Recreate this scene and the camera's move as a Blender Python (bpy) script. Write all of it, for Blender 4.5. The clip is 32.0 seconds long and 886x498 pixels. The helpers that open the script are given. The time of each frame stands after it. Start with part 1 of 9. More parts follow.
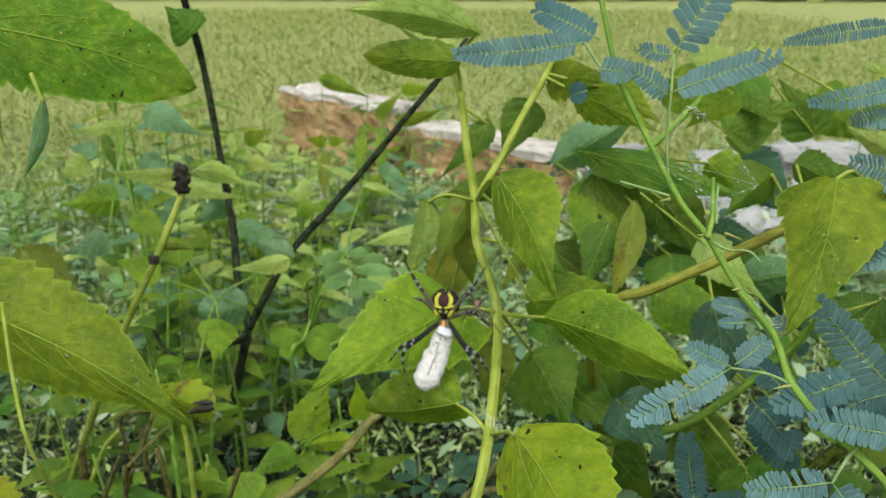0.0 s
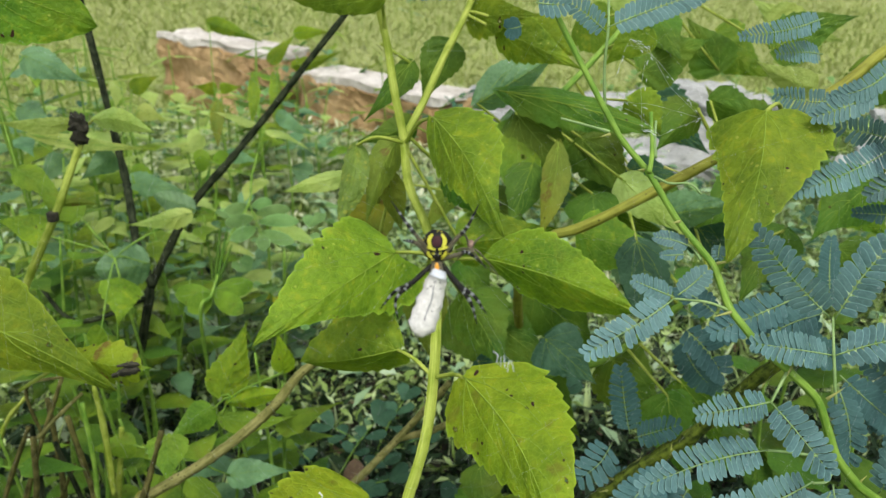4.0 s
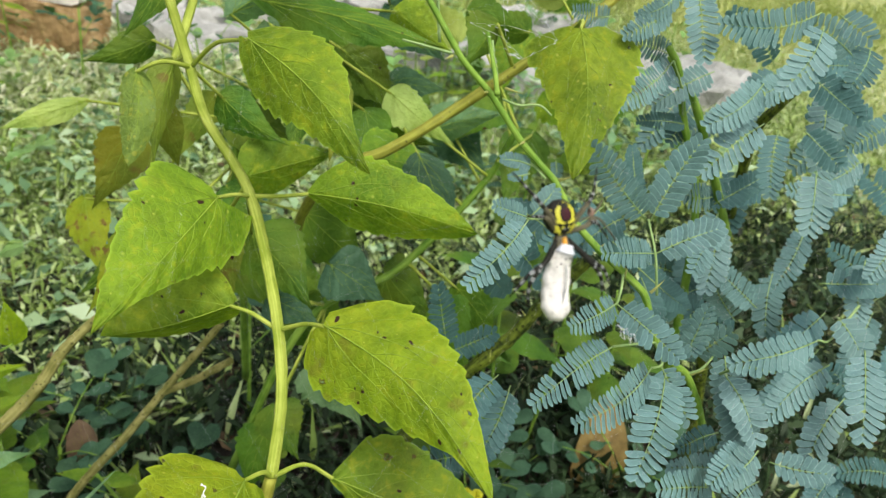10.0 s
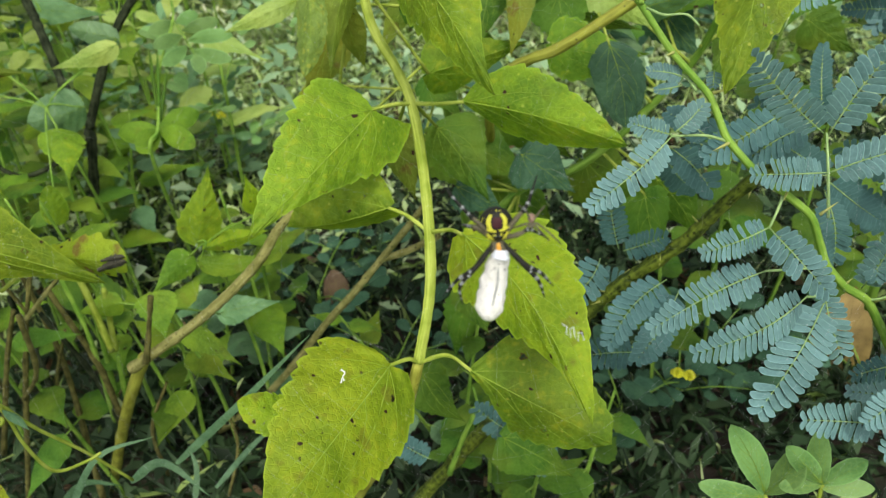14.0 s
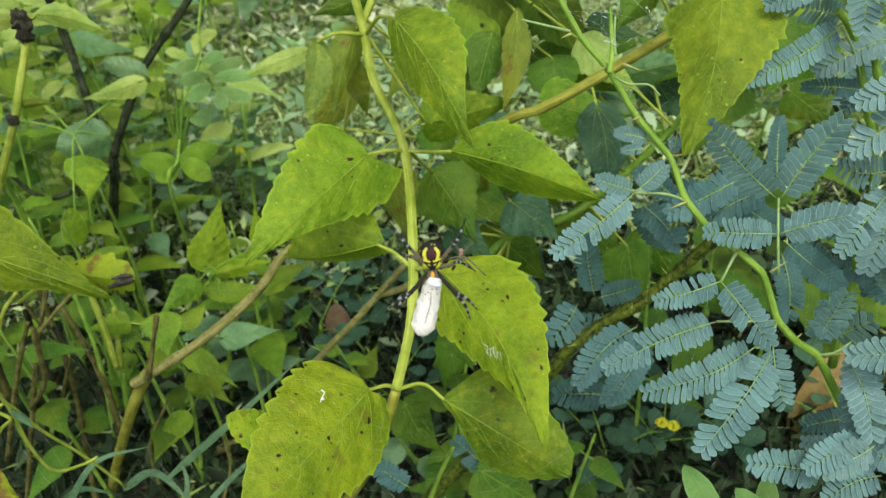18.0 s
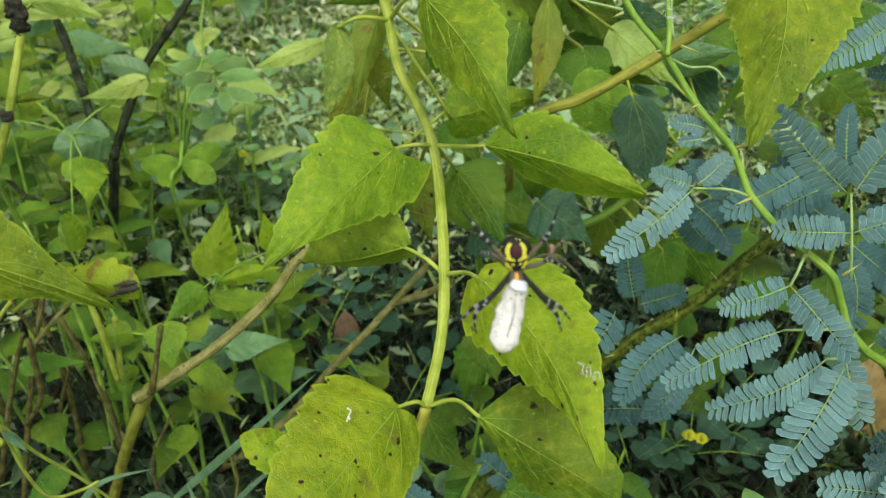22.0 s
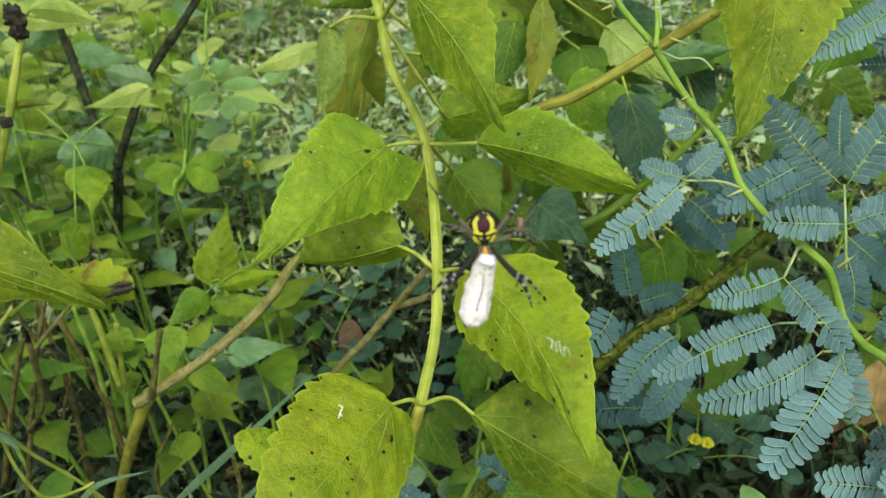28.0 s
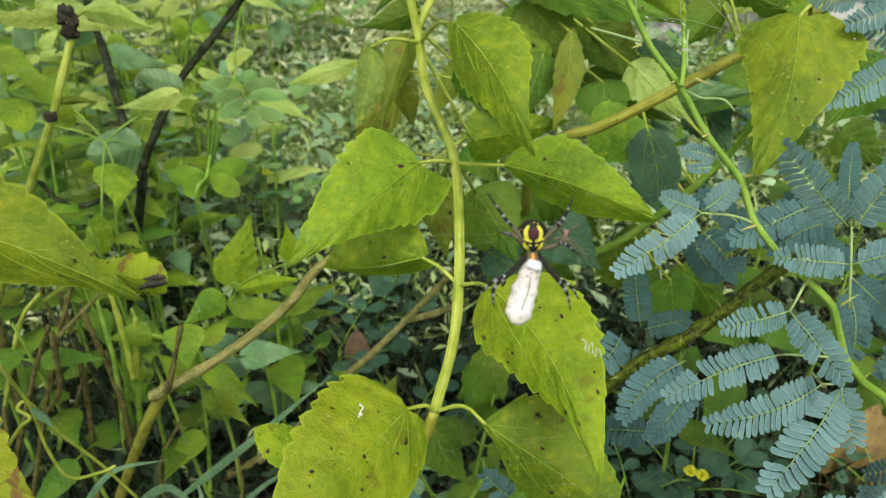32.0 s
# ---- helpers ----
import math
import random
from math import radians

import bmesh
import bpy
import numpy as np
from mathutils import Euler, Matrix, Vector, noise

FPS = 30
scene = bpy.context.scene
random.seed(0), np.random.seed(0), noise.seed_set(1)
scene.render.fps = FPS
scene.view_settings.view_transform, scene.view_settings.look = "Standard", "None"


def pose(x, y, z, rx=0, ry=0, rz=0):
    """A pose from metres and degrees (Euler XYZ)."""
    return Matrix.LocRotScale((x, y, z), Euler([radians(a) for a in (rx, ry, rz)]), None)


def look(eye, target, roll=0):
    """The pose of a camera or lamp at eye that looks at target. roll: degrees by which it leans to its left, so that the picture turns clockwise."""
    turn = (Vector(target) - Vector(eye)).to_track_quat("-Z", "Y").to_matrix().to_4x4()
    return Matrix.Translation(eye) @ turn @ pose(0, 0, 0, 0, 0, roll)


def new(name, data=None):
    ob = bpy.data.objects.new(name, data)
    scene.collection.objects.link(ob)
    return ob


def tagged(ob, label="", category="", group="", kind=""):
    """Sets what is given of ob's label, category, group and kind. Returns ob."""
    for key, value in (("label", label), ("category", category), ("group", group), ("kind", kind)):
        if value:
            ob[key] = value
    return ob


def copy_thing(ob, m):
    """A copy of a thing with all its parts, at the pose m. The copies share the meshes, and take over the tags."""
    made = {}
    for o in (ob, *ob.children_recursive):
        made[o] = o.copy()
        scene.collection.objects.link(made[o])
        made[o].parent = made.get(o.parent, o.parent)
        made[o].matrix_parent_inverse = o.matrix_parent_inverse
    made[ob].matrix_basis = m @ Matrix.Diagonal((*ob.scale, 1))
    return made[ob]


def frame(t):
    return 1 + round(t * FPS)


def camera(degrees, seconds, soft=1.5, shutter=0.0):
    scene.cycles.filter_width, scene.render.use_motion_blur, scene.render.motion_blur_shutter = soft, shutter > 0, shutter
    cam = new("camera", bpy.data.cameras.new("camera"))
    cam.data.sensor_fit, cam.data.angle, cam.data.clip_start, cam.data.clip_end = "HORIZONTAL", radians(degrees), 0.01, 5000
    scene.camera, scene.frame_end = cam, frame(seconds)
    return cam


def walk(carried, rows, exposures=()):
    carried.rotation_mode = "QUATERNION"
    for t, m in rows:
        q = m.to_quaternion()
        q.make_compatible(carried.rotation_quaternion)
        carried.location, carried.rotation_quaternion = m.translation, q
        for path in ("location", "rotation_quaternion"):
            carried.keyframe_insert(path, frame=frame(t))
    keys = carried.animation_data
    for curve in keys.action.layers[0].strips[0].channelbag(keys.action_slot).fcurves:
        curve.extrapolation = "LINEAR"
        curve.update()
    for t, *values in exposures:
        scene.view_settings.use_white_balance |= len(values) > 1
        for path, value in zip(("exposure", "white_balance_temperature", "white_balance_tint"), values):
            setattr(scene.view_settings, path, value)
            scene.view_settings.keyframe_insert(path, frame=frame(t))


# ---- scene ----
# ---- camera ----
cam = camera(57.8, 32.0, soft=1.2)
cam.data.dof.use_dof, cam.data.dof.focus_distance, cam.data.dof.aperture_fstop = True, 0.30, 25.0
PATH = [
    (0, (0.009, 0.017, 0.706), (0.015, 1.899, 0.027), 0.2),
    (0.25, (-0.004, 0.018, 0.708), (0.021, 1.900, 0.011), 0.5),
    (0.5, (-0.022, 0.026, 0.7), (0.047, 1.907, 0.023), 0.3),
    (1, (-0.025, 0.042, 0.695), (0.165, 1.899, -0.022), 1.2),
    (1.5, (-0.017, 0.051, 0.686), (0.258, 1.873, -0.091), 1.6),
    (2, (-0.022, 0.045, 0.689), (0.265, 1.861, -0.099), 1.6),
    (2.5, (-0.022, 0.034, 0.695), (0.262, 1.851, -0.091), 1.1),
    (3, (-0.018, 0.031, 0.702), (0.266, 1.842, -0.095), 1.0),
    (3.5, (-0.015, 0.031, 0.698), (0.269, 1.844, -0.096), 1.1),
    (5.5, (-0.023, 0.005, 0.71), (0.226, 1.818, -0.097), 0.9),
    (6, (-0.025, 0.013, 0.7), (0.29, 1.812, -0.115), 1.5),
    (6.5, (-0.039, 0.038, 0.703), (0.472, 1.773, -0.151), 3.2),
    (7, (-0.046, 0.039, 0.706), (0.565, 1.721, -0.186), 2.4),
    (7.5, (-0.053, 0.042, 0.707), (0.652, 1.676, -0.204), 2.5),
    (8, (-0.068, 0.058, 0.704), (0.75, 1.636, -0.212), 4.0),
    (8.5, (-0.086, 0.061, 0.703), (0.806, 1.592, -0.225), 4.3),
    (9, (-0.089, 0.076, 0.702), (0.884, 1.557, -0.225), 5.7),
    (9.5, (-0.099, 0.086, 0.702), (0.932, 1.515, -0.244), 7.0),
    (10, (-0.099, 0.089, 0.698), (0.967, 1.484, -0.259), 7.9),
    (10.5, (-0.1, 0.076, 0.706), (0.956, 1.478, -0.252), 7.4),
    (11, (-0.095, 0.068, 0.711), (0.737, 1.61, -0.254), 4.8),
    (11.5, (-0.093, 0.068, 0.706), (0.629, 1.673, -0.244), 3.4),
    (12, (-0.081, 0.075, 0.72), (0.574, 1.635, -0.347), 2.7),
    (12.5, (-0.072, 0.083, 0.745), (0.367, 1.596, -0.488), -1.9),
    (13, (-0.044, 0.08, 0.732), (0.348, 1.55, -0.565), -2.8),
    (13.5, (-0.038, 0.07, 0.731), (0.321, 1.546, -0.569), -3.4),
    (14, (-0.033, 0.067, 0.735), (0.314, 1.547, -0.565), -3.7),
    (14.5, (-0.036, 0.059, 0.74), (0.299, 1.55, -0.549), -4.0),
    (16.5, (-0.041, 0.043, 0.739), (0.282, 1.544, -0.543), -2.4),
    (17, (-0.038, 0.034, 0.756), (0.293, 1.578, -0.471), -2.0),
    (17.5, (-0.029, 0.031, 0.754), (0.307, 1.585, -0.46), -1.2),
    (18, (-0.022, 0.034, 0.754), (0.307, 1.589, -0.459), -1.3),
    (18.5, (-0.033, 0.029, 0.758), (0.28, 1.585, -0.459), -1.5),
    (19, (-0.038, 0.028, 0.754), (0.274, 1.578, -0.471), -2.2),
    (19.5, (-0.039, 0.021, 0.758), (0.273, 1.569, -0.469), -2.1),
    (20, (-0.044, 0.022, 0.756), (0.265, 1.569, -0.474), -1.9),
    (20.5, (-0.046, 0.017, 0.755), (0.259, 1.563, -0.477), -2.0),
    (21, (-0.046, 0.013, 0.757), (0.258, 1.564, -0.469), -2.0),
    (21.5, (-0.04, 0.037, 0.751), (0.292, 1.617, -0.43), -1.6),
    (22, (-0.034, 0.067, 0.729), (0.303, 1.632, -0.47), -1.4),
    (22.5, (-0.026, 0.077, 0.717), (0.332, 1.612, -0.516), -0.6),
    (23, (-0.036, 0.054, 0.737), (0.317, 1.591, -0.493), -1.1),
    (23.5, (-0.035, 0.035, 0.743), (0.285, 1.589, -0.474), -2.1),
    (24, (-0.038, 0.035, 0.746), (0.284, 1.593, -0.466), -2.2),
    (24.5, (-0.043, 0.04, 0.741), (0.303, 1.615, -0.442), -1.3),
    (25, (-0.038, 0.036, 0.742), (0.307, 1.61, -0.443), -1.4),
    (25.5, (-0.038, 0.029, 0.74), (0.308, 1.604, -0.444), -0.5),
    (27.5, (-0.033, 0.035, 0.744), (0.275, 1.651, -0.394), -1.8),
    (28, (-0.026, 0.061, 0.722), (0.289, 1.65, -0.451), -2.5),
    (28.5, (-0.025, 0.062, 0.722), (0.307, 1.627, -0.478), -2.3),
    (29, (-0.032, 0.038, 0.751), (0.301, 1.608, -0.443), -1.7),
    (29.5, (-0.036, 0.026, 0.751), (0.299, 1.6, -0.437), -1.8),
    (30, (-0.058, 0.008, 0.754), (0.27, 1.583, -0.434), 0.5),
    (30.5, (-0.062, 0.0, 0.764), (0.242, 1.607, -0.386), 0.7),
    (31, (-0.06, -0.006, 0.763), (0.236, 1.61, -0.377), 0.6),
    (31.5, (-0.038, 0.003, 0.755), (0.274, 1.627, -0.37), 0.4),
    (32, (-0.041, 0.045, 0.73), (0.277, 1.666, -0.397), 1.2),
]
walk(cam, [(t, look(eye, target, roll)) for t, eye, target, roll in PATH],
     [(0, 0.39, 6250, 14), (1, 0.43, 6250, 14), (3, 0.49, 6250, 14), (6.5, 0.57, 6350, 14), (8, 0.75, 6550, 16), (11.5, 0.79, 6550, 16), (13.5, 0.73, 6450, 13), (20, 0.64, 6450, 12), (22, 0.63, 6450, 12), (23, 0.53, 6450, 11), (24, 0.61, 6450, 11), (26, 0.66, 6450, 13), (32, 0.69, 6600, 15)])

# ---- light: bright overcast sky with a weak veiled sun ----
world = bpy.data.worlds.new("overcast_sky")
scene.world = world
world.use_nodes = True
sky = world.node_tree.nodes.new("ShaderNodeTexSky")
sky.sky_type, sky.sun_disc = "NISHITA", False
sky.sun_elevation, sky.sun_rotation, sky.dust_density = radians(58), radians(200), 4.0
cloud = world.node_tree.nodes.new("ShaderNodeHueSaturation")
cloud.inputs["Saturation"].default_value = 0.55
world.node_tree.links.new(sky.outputs[0], cloud.inputs["Color"])
world.node_tree.links.new(cloud.outputs[0], world.node_tree.nodes["Background"].inputs[0])
world.node_tree.nodes["Background"].inputs[1].default_value = 0.13
sun = new("sun", bpy.data.lights.new("sun", "SUN"))
sun.data.energy, sun.data.angle, sun.data.color = 1.5, radians(14), (1.0, 0.985, 0.86)
sun.matrix_world = look((0.6, -1.7, 5.0), (0, 0.6, 0))
scene.view_settings.exposure = 0.65

# ---- materials ----
V = Vector
EYE0 = np.array((-0.03, 0.03, 0.74))


def node_mat(name):
    m = bpy.data.materials.new(name)
    m.use_nodes = True
    nt = m.node_tree
    return m, nt, nt.nodes["Principled BSDF"]


def nd(nt, kind, ins=None, operation="", feature=""):
    n = nt.nodes.new("ShaderNode" + kind)
    if operation:
        n.operation = operation
    if feature:
        n.feature = feature
    for k, v in (ins or {}).items():
        if isinstance(v, bpy.types.NodeSocket):
            nt.links.new(v, n.inputs[k])
        else:
            n.inputs[k].default_value = v
    return n


def ramp(nt, fac, stops):
    r = nt.nodes.new("ShaderNodeValToRGB")
    e = r.color_ramp.elements
    while len(e) < len(stops):
        e.new(0.5)
    for el, (p, c) in zip(e, stops):
        el.position, el.color = p, (*c, 1) if len(c) == 3 else c
    nt.links.new(fac, r.inputs[0])
    return r.outputs[0]


def mixc(nt, fac, a, b, mode="MIX"):
    n = nt.nodes.new("ShaderNodeMix")
    n.data_type, n.blend_type = "RGBA", mode
    for sock, v in ((n.inputs[0], fac), (n.inputs[6], a), (n.inputs[7], b)):
        if isinstance(v, bpy.types.NodeSocket):
            nt.links.new(v, sock)
        else:
            sock.default_value = (*v, 1) if isinstance(v, tuple) else v
    return n.outputs[2]


def mathn(nt, op, a, b=0.0):
    n = nt.nodes.new("ShaderNodeMath")
    n.operation = op
    for sock, v in zip(n.inputs, (a, b)):
        if isinstance(v, bpy.types.NodeSocket):
            nt.links.new(v, sock)
        else:
            sock.default_value = v
    return n.outputs[0]


def leaf_mat(name, dark, light, yellow=0.0, spots=0.0, rough=0.5, trans=0.35, blotch=0.0, sheen=0.0, relief=1.0, holes=0.0, rim=0.0, pale=0.0, edge_at=0.72):
    """Leaf: mottled green, quilted between the side veins, brown specks and yellowing, light passing through."""
    m, nt, bsdf = node_mat(name)
    uv = nd(nt, "TexCoord").outputs["UV"]
    pos = nd(nt, "NewGeometry").outputs["Position"]
    rnd = nd(nt, "ObjectInfo").outputs["Random"]
    n1 = nd(nt, "TexNoise", {"Vector": pos, "Scale": 38.0, "Detail": 4.0}).outputs["Fac"]
    n2 = nd(nt, "TexNoise", {"Vector": pos, "Scale": 330.0, "Detail": 3.0}).outputs["Fac"]
    col = mixc(nt, ramp(nt, n1, [(0.36, (0, 0, 0)), (0.64, (1, 1, 1))]), tuple(c * 0.88 for c in dark), light)
    col = mixc(nt, mathn(nt, "MULTIPLY", ramp(nt, n2, [(0.45, (0, 0, 0)), (0.72, (1, 1, 1))]), 0.5), col, light)
    if yellow:
        big = nd(nt, "TexNoise", {"Vector": pos, "Scale": 21.0, "Detail": 5.0}).outputs["Fac"]
        fac = mathn(nt, "MULTIPLY", ramp(nt, big, [(0.48, (0, 0, 0)), (0.66, (1, 1, 1))]), yellow)
        col = mixc(nt, fac, col, (0.50, 0.42, 0.02))
    if pale:
        # yellowish mottling in patches
        mott = nd(nt, "TexNoise", {"Vector": pos, "Scale": 190.0, "Detail": 2.0, "Roughness": 0.6}).outputs["Fac"]
        where = ramp(nt, n1, [(0.40, (0.25, 0.25, 0.25)), (0.60, (1, 1, 1))])
        fac = mathn(nt, "MULTIPLY", ramp(nt, mott, [(0.54, (0, 0, 0)), (0.68, (1, 1, 1))]), mathn(nt, "MULTIPLY", where, 0.55))
        col = mixc(nt, fac, col, (0.40, 0.44, 0.025))
        dull = ramp(nt, mott, [(0.32, (1, 1, 1)), (0.46, (0, 0, 0))])
        col = mixc(nt, mathn(nt, "MULTIPLY", dull, 0.35), col, tuple(c * 0.72 for c in dark))
    # fine net of veins, paler than the blade
    net = nd(nt, "TexVoronoi", {"Vector": pos, "Scale": 300.0}, feature="DISTANCE_TO_EDGE").outputs["Distance"]
    vein = ramp(nt, net, [(0.0, (1, 1, 1)), (0.10, (0, 0, 0))])
    col = mixc(nt, mathn(nt, "MULTIPLY", vein, 0.2), col, tuple(min(1, c * 1.35 + 0.02) for c in light))
    # side veins sunk into the blade, slanting from the midrib to the margin
    uvx = nd(nt, "SeparateXYZ", {"Vector": uv})
    slant = mathn(nt, "SUBTRACT", uvx.outputs["X"], mathn(nt, "MULTIPLY", mathn(nt, "ABSOLUTE", uvx.outputs["Y"]), 0.20))
    slant = mathn(nt, "ADD", mathn(nt, "MULTIPLY", slant, 6.0), mathn(nt, "MULTIPLY", n1, 1.3))
    groove = mathn(nt, "POWER", mathn(nt, "ABSOLUTE", mathn(nt, "SUBTRACT", mathn(nt, "MULTIPLY", mathn(nt, "FRACT", slant), 2.0), 1.0)), 7.0)
    col = mixc(nt, mathn(nt, "MULTIPLY", groove, 0.09 * min(1.0, relief)), col, tuple(c * 0.62 for c in dark))
    if spots:
        wob = nd(nt, "TexNoise", {"Vector": pos, "Scale": 160.0}).outputs["Color"]
        w = nd(nt, "VectorMath", {0: wob, 1: (0.006, 0.006, 0.006)}, operation="MULTIPLY").outputs[0]
        p2 = nd(nt, "VectorMath", {0: pos, 1: w}, operation="ADD").outputs[0]
        vo = nd(nt, "TexVoronoi", {"Vector": p2, "Scale": 190.0})
        pick = mathn(nt, "GREATER_THAN", nd(nt, "SeparateXYZ", {"Vector": vo.outputs["Color"]}).outputs["X"], 1.0 - spots)
        size = nd(nt, "SeparateXYZ", {"Vector": vo.outputs["Color"]}).outputs["Y"]
        dot = mathn(nt, "LESS_THAN", vo.outputs["Distance"], mathn(nt, "MULTIPLY", mathn(nt, "POWER", size, 2.0), 0.26))
        col = mixc(nt, mathn(nt, "MULTIPLY", pick, dot), col, (0.045, 0.022, 0.012))
    if blotch:
        bn = nd(nt, "TexNoise", {"Vector": pos, "Scale": 120.0 if blotch > 0.8 else 62.0, "Detail": 4.0}).outputs["Fac"]
        col = mixc(nt, mathn(nt, "MULTIPLY", ramp(nt, bn, [(0.57 if blotch > 0.8 else 0.60, (0, 0, 0)), (0.63 if blotch > 0.8 else 0.66, (1, 1, 1))]), blotch), col, (0.16, 0.075, 0.028))
    if pale:
        vo = nd(nt, "TexVoronoi", {"Vector": pos, "Scale": 260.0})
        cell = nd(nt, "SeparateXYZ", {"Vector": vo.outputs["Color"]})
        dot = mathn(nt, "LESS_THAN", vo.outputs["Distance"], mathn(nt, "MULTIPLY", cell.outputs["Y"], 0.24 if pale < 0.5 else 0.42))
        col = mixc(nt, mathn(nt, "MULTIPLY", mathn(nt, "MULTIPLY", dot, mathn(nt, "GREATER_THAN", cell.outputs["Z"], 1.0 - pale)), 0.6), col, (0.46, 0.50, 0.09))
    gap = None
    if holes:
        # bites eaten through the blade, with a brown rim
        wob = nd(nt, "TexNoise", {"Vector": pos, "Scale": 420.0, "Detail": 3.0}).outputs["Color"]
        w = nd(nt, "VectorMath", {0: wob, 1: (0.005, 0.005, 0.005)}, operation="MULTIPLY").outputs[0]
        vo = nd(nt, "TexVoronoi", {"Vector": nd(nt, "VectorMath", {0: pos, 1: w}, operation="ADD").outputs[0], "Scale": 85.0})
        cell = nd(nt, "SeparateXYZ", {"Vector": vo.outputs["Color"]})
        reach = mathn(nt, "MULTIPLY", mathn(nt, "GREATER_THAN", cell.outputs["X"], 1.0 - holes), mathn(nt, "ADD", mathn(nt, "MULTIPLY", cell.outputs["Y"], 0.09), 0.03))
        gap = mathn(nt, "LESS_THAN", vo.outputs["Distance"], reach)
        edge = mathn(nt, "LESS_THAN", vo.outputs["Distance"], mathn(nt, "MULTIPLY", reach, 1.5))
        col = mixc(nt, mathn(nt, "MULTIPLY", edge, 0.8), col, (0.10, 0.06, 0.018))
    if rim:
        # paler edge round each leaflet
        across = mathn(nt, "ABSOLUTE", nd(nt, "SeparateXYZ", {"Vector": uv}).outputs["Y"])
        col = mixc(nt, mathn(nt, "MULTIPLY", ramp(nt, across, [(edge_at, (0, 0, 0)), (1.0, (1, 1, 1))]), rim), col, tuple(min(1, c * 1.7 + 0.03) for c in light))
    hsv = nd(nt, "HueSaturation", {"Color": col, "Hue": mathn(nt, "ADD", mathn(nt, "MULTIPLY", rnd, 0.020), 0.493),
                                   "Value": mathn(nt, "ADD", mathn(nt, "MULTIPLY", rnd, 0.24), 0.88)})
    col = hsv.outputs[0]
    nt.links.new(col, bsdf.inputs["Base Color"])
    bsdf.inputs["Roughness"].default_value = rough
    bsdf.inputs["Specular IOR Level"].default_value = 0.18 + sheen
    quilt = nd(nt, "TexNoise", {"Vector": pos, "Scale": 210.0, "Detail": 3.0}).outputs["Fac"]
    h = mathn(nt, "ADD", mathn(nt, "MULTIPLY", quilt, 0.9), mathn(nt, "MULTIPLY", n1, 0.6))
    h = mathn(nt, "SUBTRACT", mathn(nt, "SUBTRACT", h, mathn(nt, "MULTIPLY", vein, 0.12)), mathn(nt, "MULTIPLY", groove, 0.10))
    bump = nd(nt, "Bump", {"Height": h, "Strength": 0.75 * relief, "Distance": 0.0022})
    nt.links.new(bump.outputs[0], bsdf.inputs["Normal"])
    tr = nd(nt, "BsdfTranslucent", {"Color": mixc(nt, 1.0, col, (1.0, 1.0, 0.35), "MULTIPLY")})
    mix = nd(nt, "MixShader", {0: trans, 1: bsdf.outputs[0], 2: tr.outputs[0]})
    if gap is not None:
        mix = nd(nt, "MixShader", {0: gap, 1: mix.outputs[0], 2: nd(nt, "BsdfTransparent").outputs[0]})
    nt.links.new(mix.outputs[0], nt.nodes["Material Output"].inputs[0])
    return m


def stem_mat(name, dark, light, scale=60.0, rough=0.6, bump=0.4, streak=6.0, specks=0.0):
    m, nt, bsdf = node_mat(name)
    pos = nd(nt, "NewGeometry").outputs["Position"]
    uv = nd(nt, "TexCoord").outputs["UV"]
    st = nd(nt, "Mapping", {"Vector": uv, "Scale": (0.8, streak * 0.3, 1.0)}).outputs[0]
    a = nd(nt, "TexNoise", {"Vector": pos, "Scale": scale, "Detail": 5.0}).outputs["Fac"]
    b = nd(nt, "TexNoise", {"Vector": st, "Scale": 6.0, "Detail": 5.0}).outputs["Fac"]
    f = mathn(nt, "ADD", mathn(nt, "MULTIPLY", a, 0.55), mathn(nt, "MULTIPLY", b, 0.45))
    col = ramp(nt, f, [(0.40, dark), (0.60, light)])
    if specks:
        vo = nd(nt, "TexVoronoi", {"Vector": pos, "Scale": 420.0})
        cell = nd(nt, "SeparateXYZ", {"Vector": vo.outputs["Color"]})
        dot = mathn(nt, "LESS_THAN", vo.outputs["Distance"], mathn(nt, "MULTIPLY", cell.outputs["Y"], 0.45))
        col = mixc(nt, mathn(nt, "MULTIPLY", mathn(nt, "MULTIPLY", dot, mathn(nt, "GREATER_THAN", cell.outputs["X"], 1.0 - specks)), 0.75), col, tuple(c * 0.35 for c in dark))
    nt.links.new(col, bsdf.inputs["Base Color"])
    bsdf.inputs["Roughness"].default_value = rough
    bsdf.inputs["Specular IOR Level"].default_value = 0.08 if rough > 0.85 else 0.2
    bm = nd(nt, "Bump", {"Height": f, "Strength": bump, "Distance": 0.002})
    nt.links.new(bm.outputs[0], bsdf.inputs["Normal"])
    return m


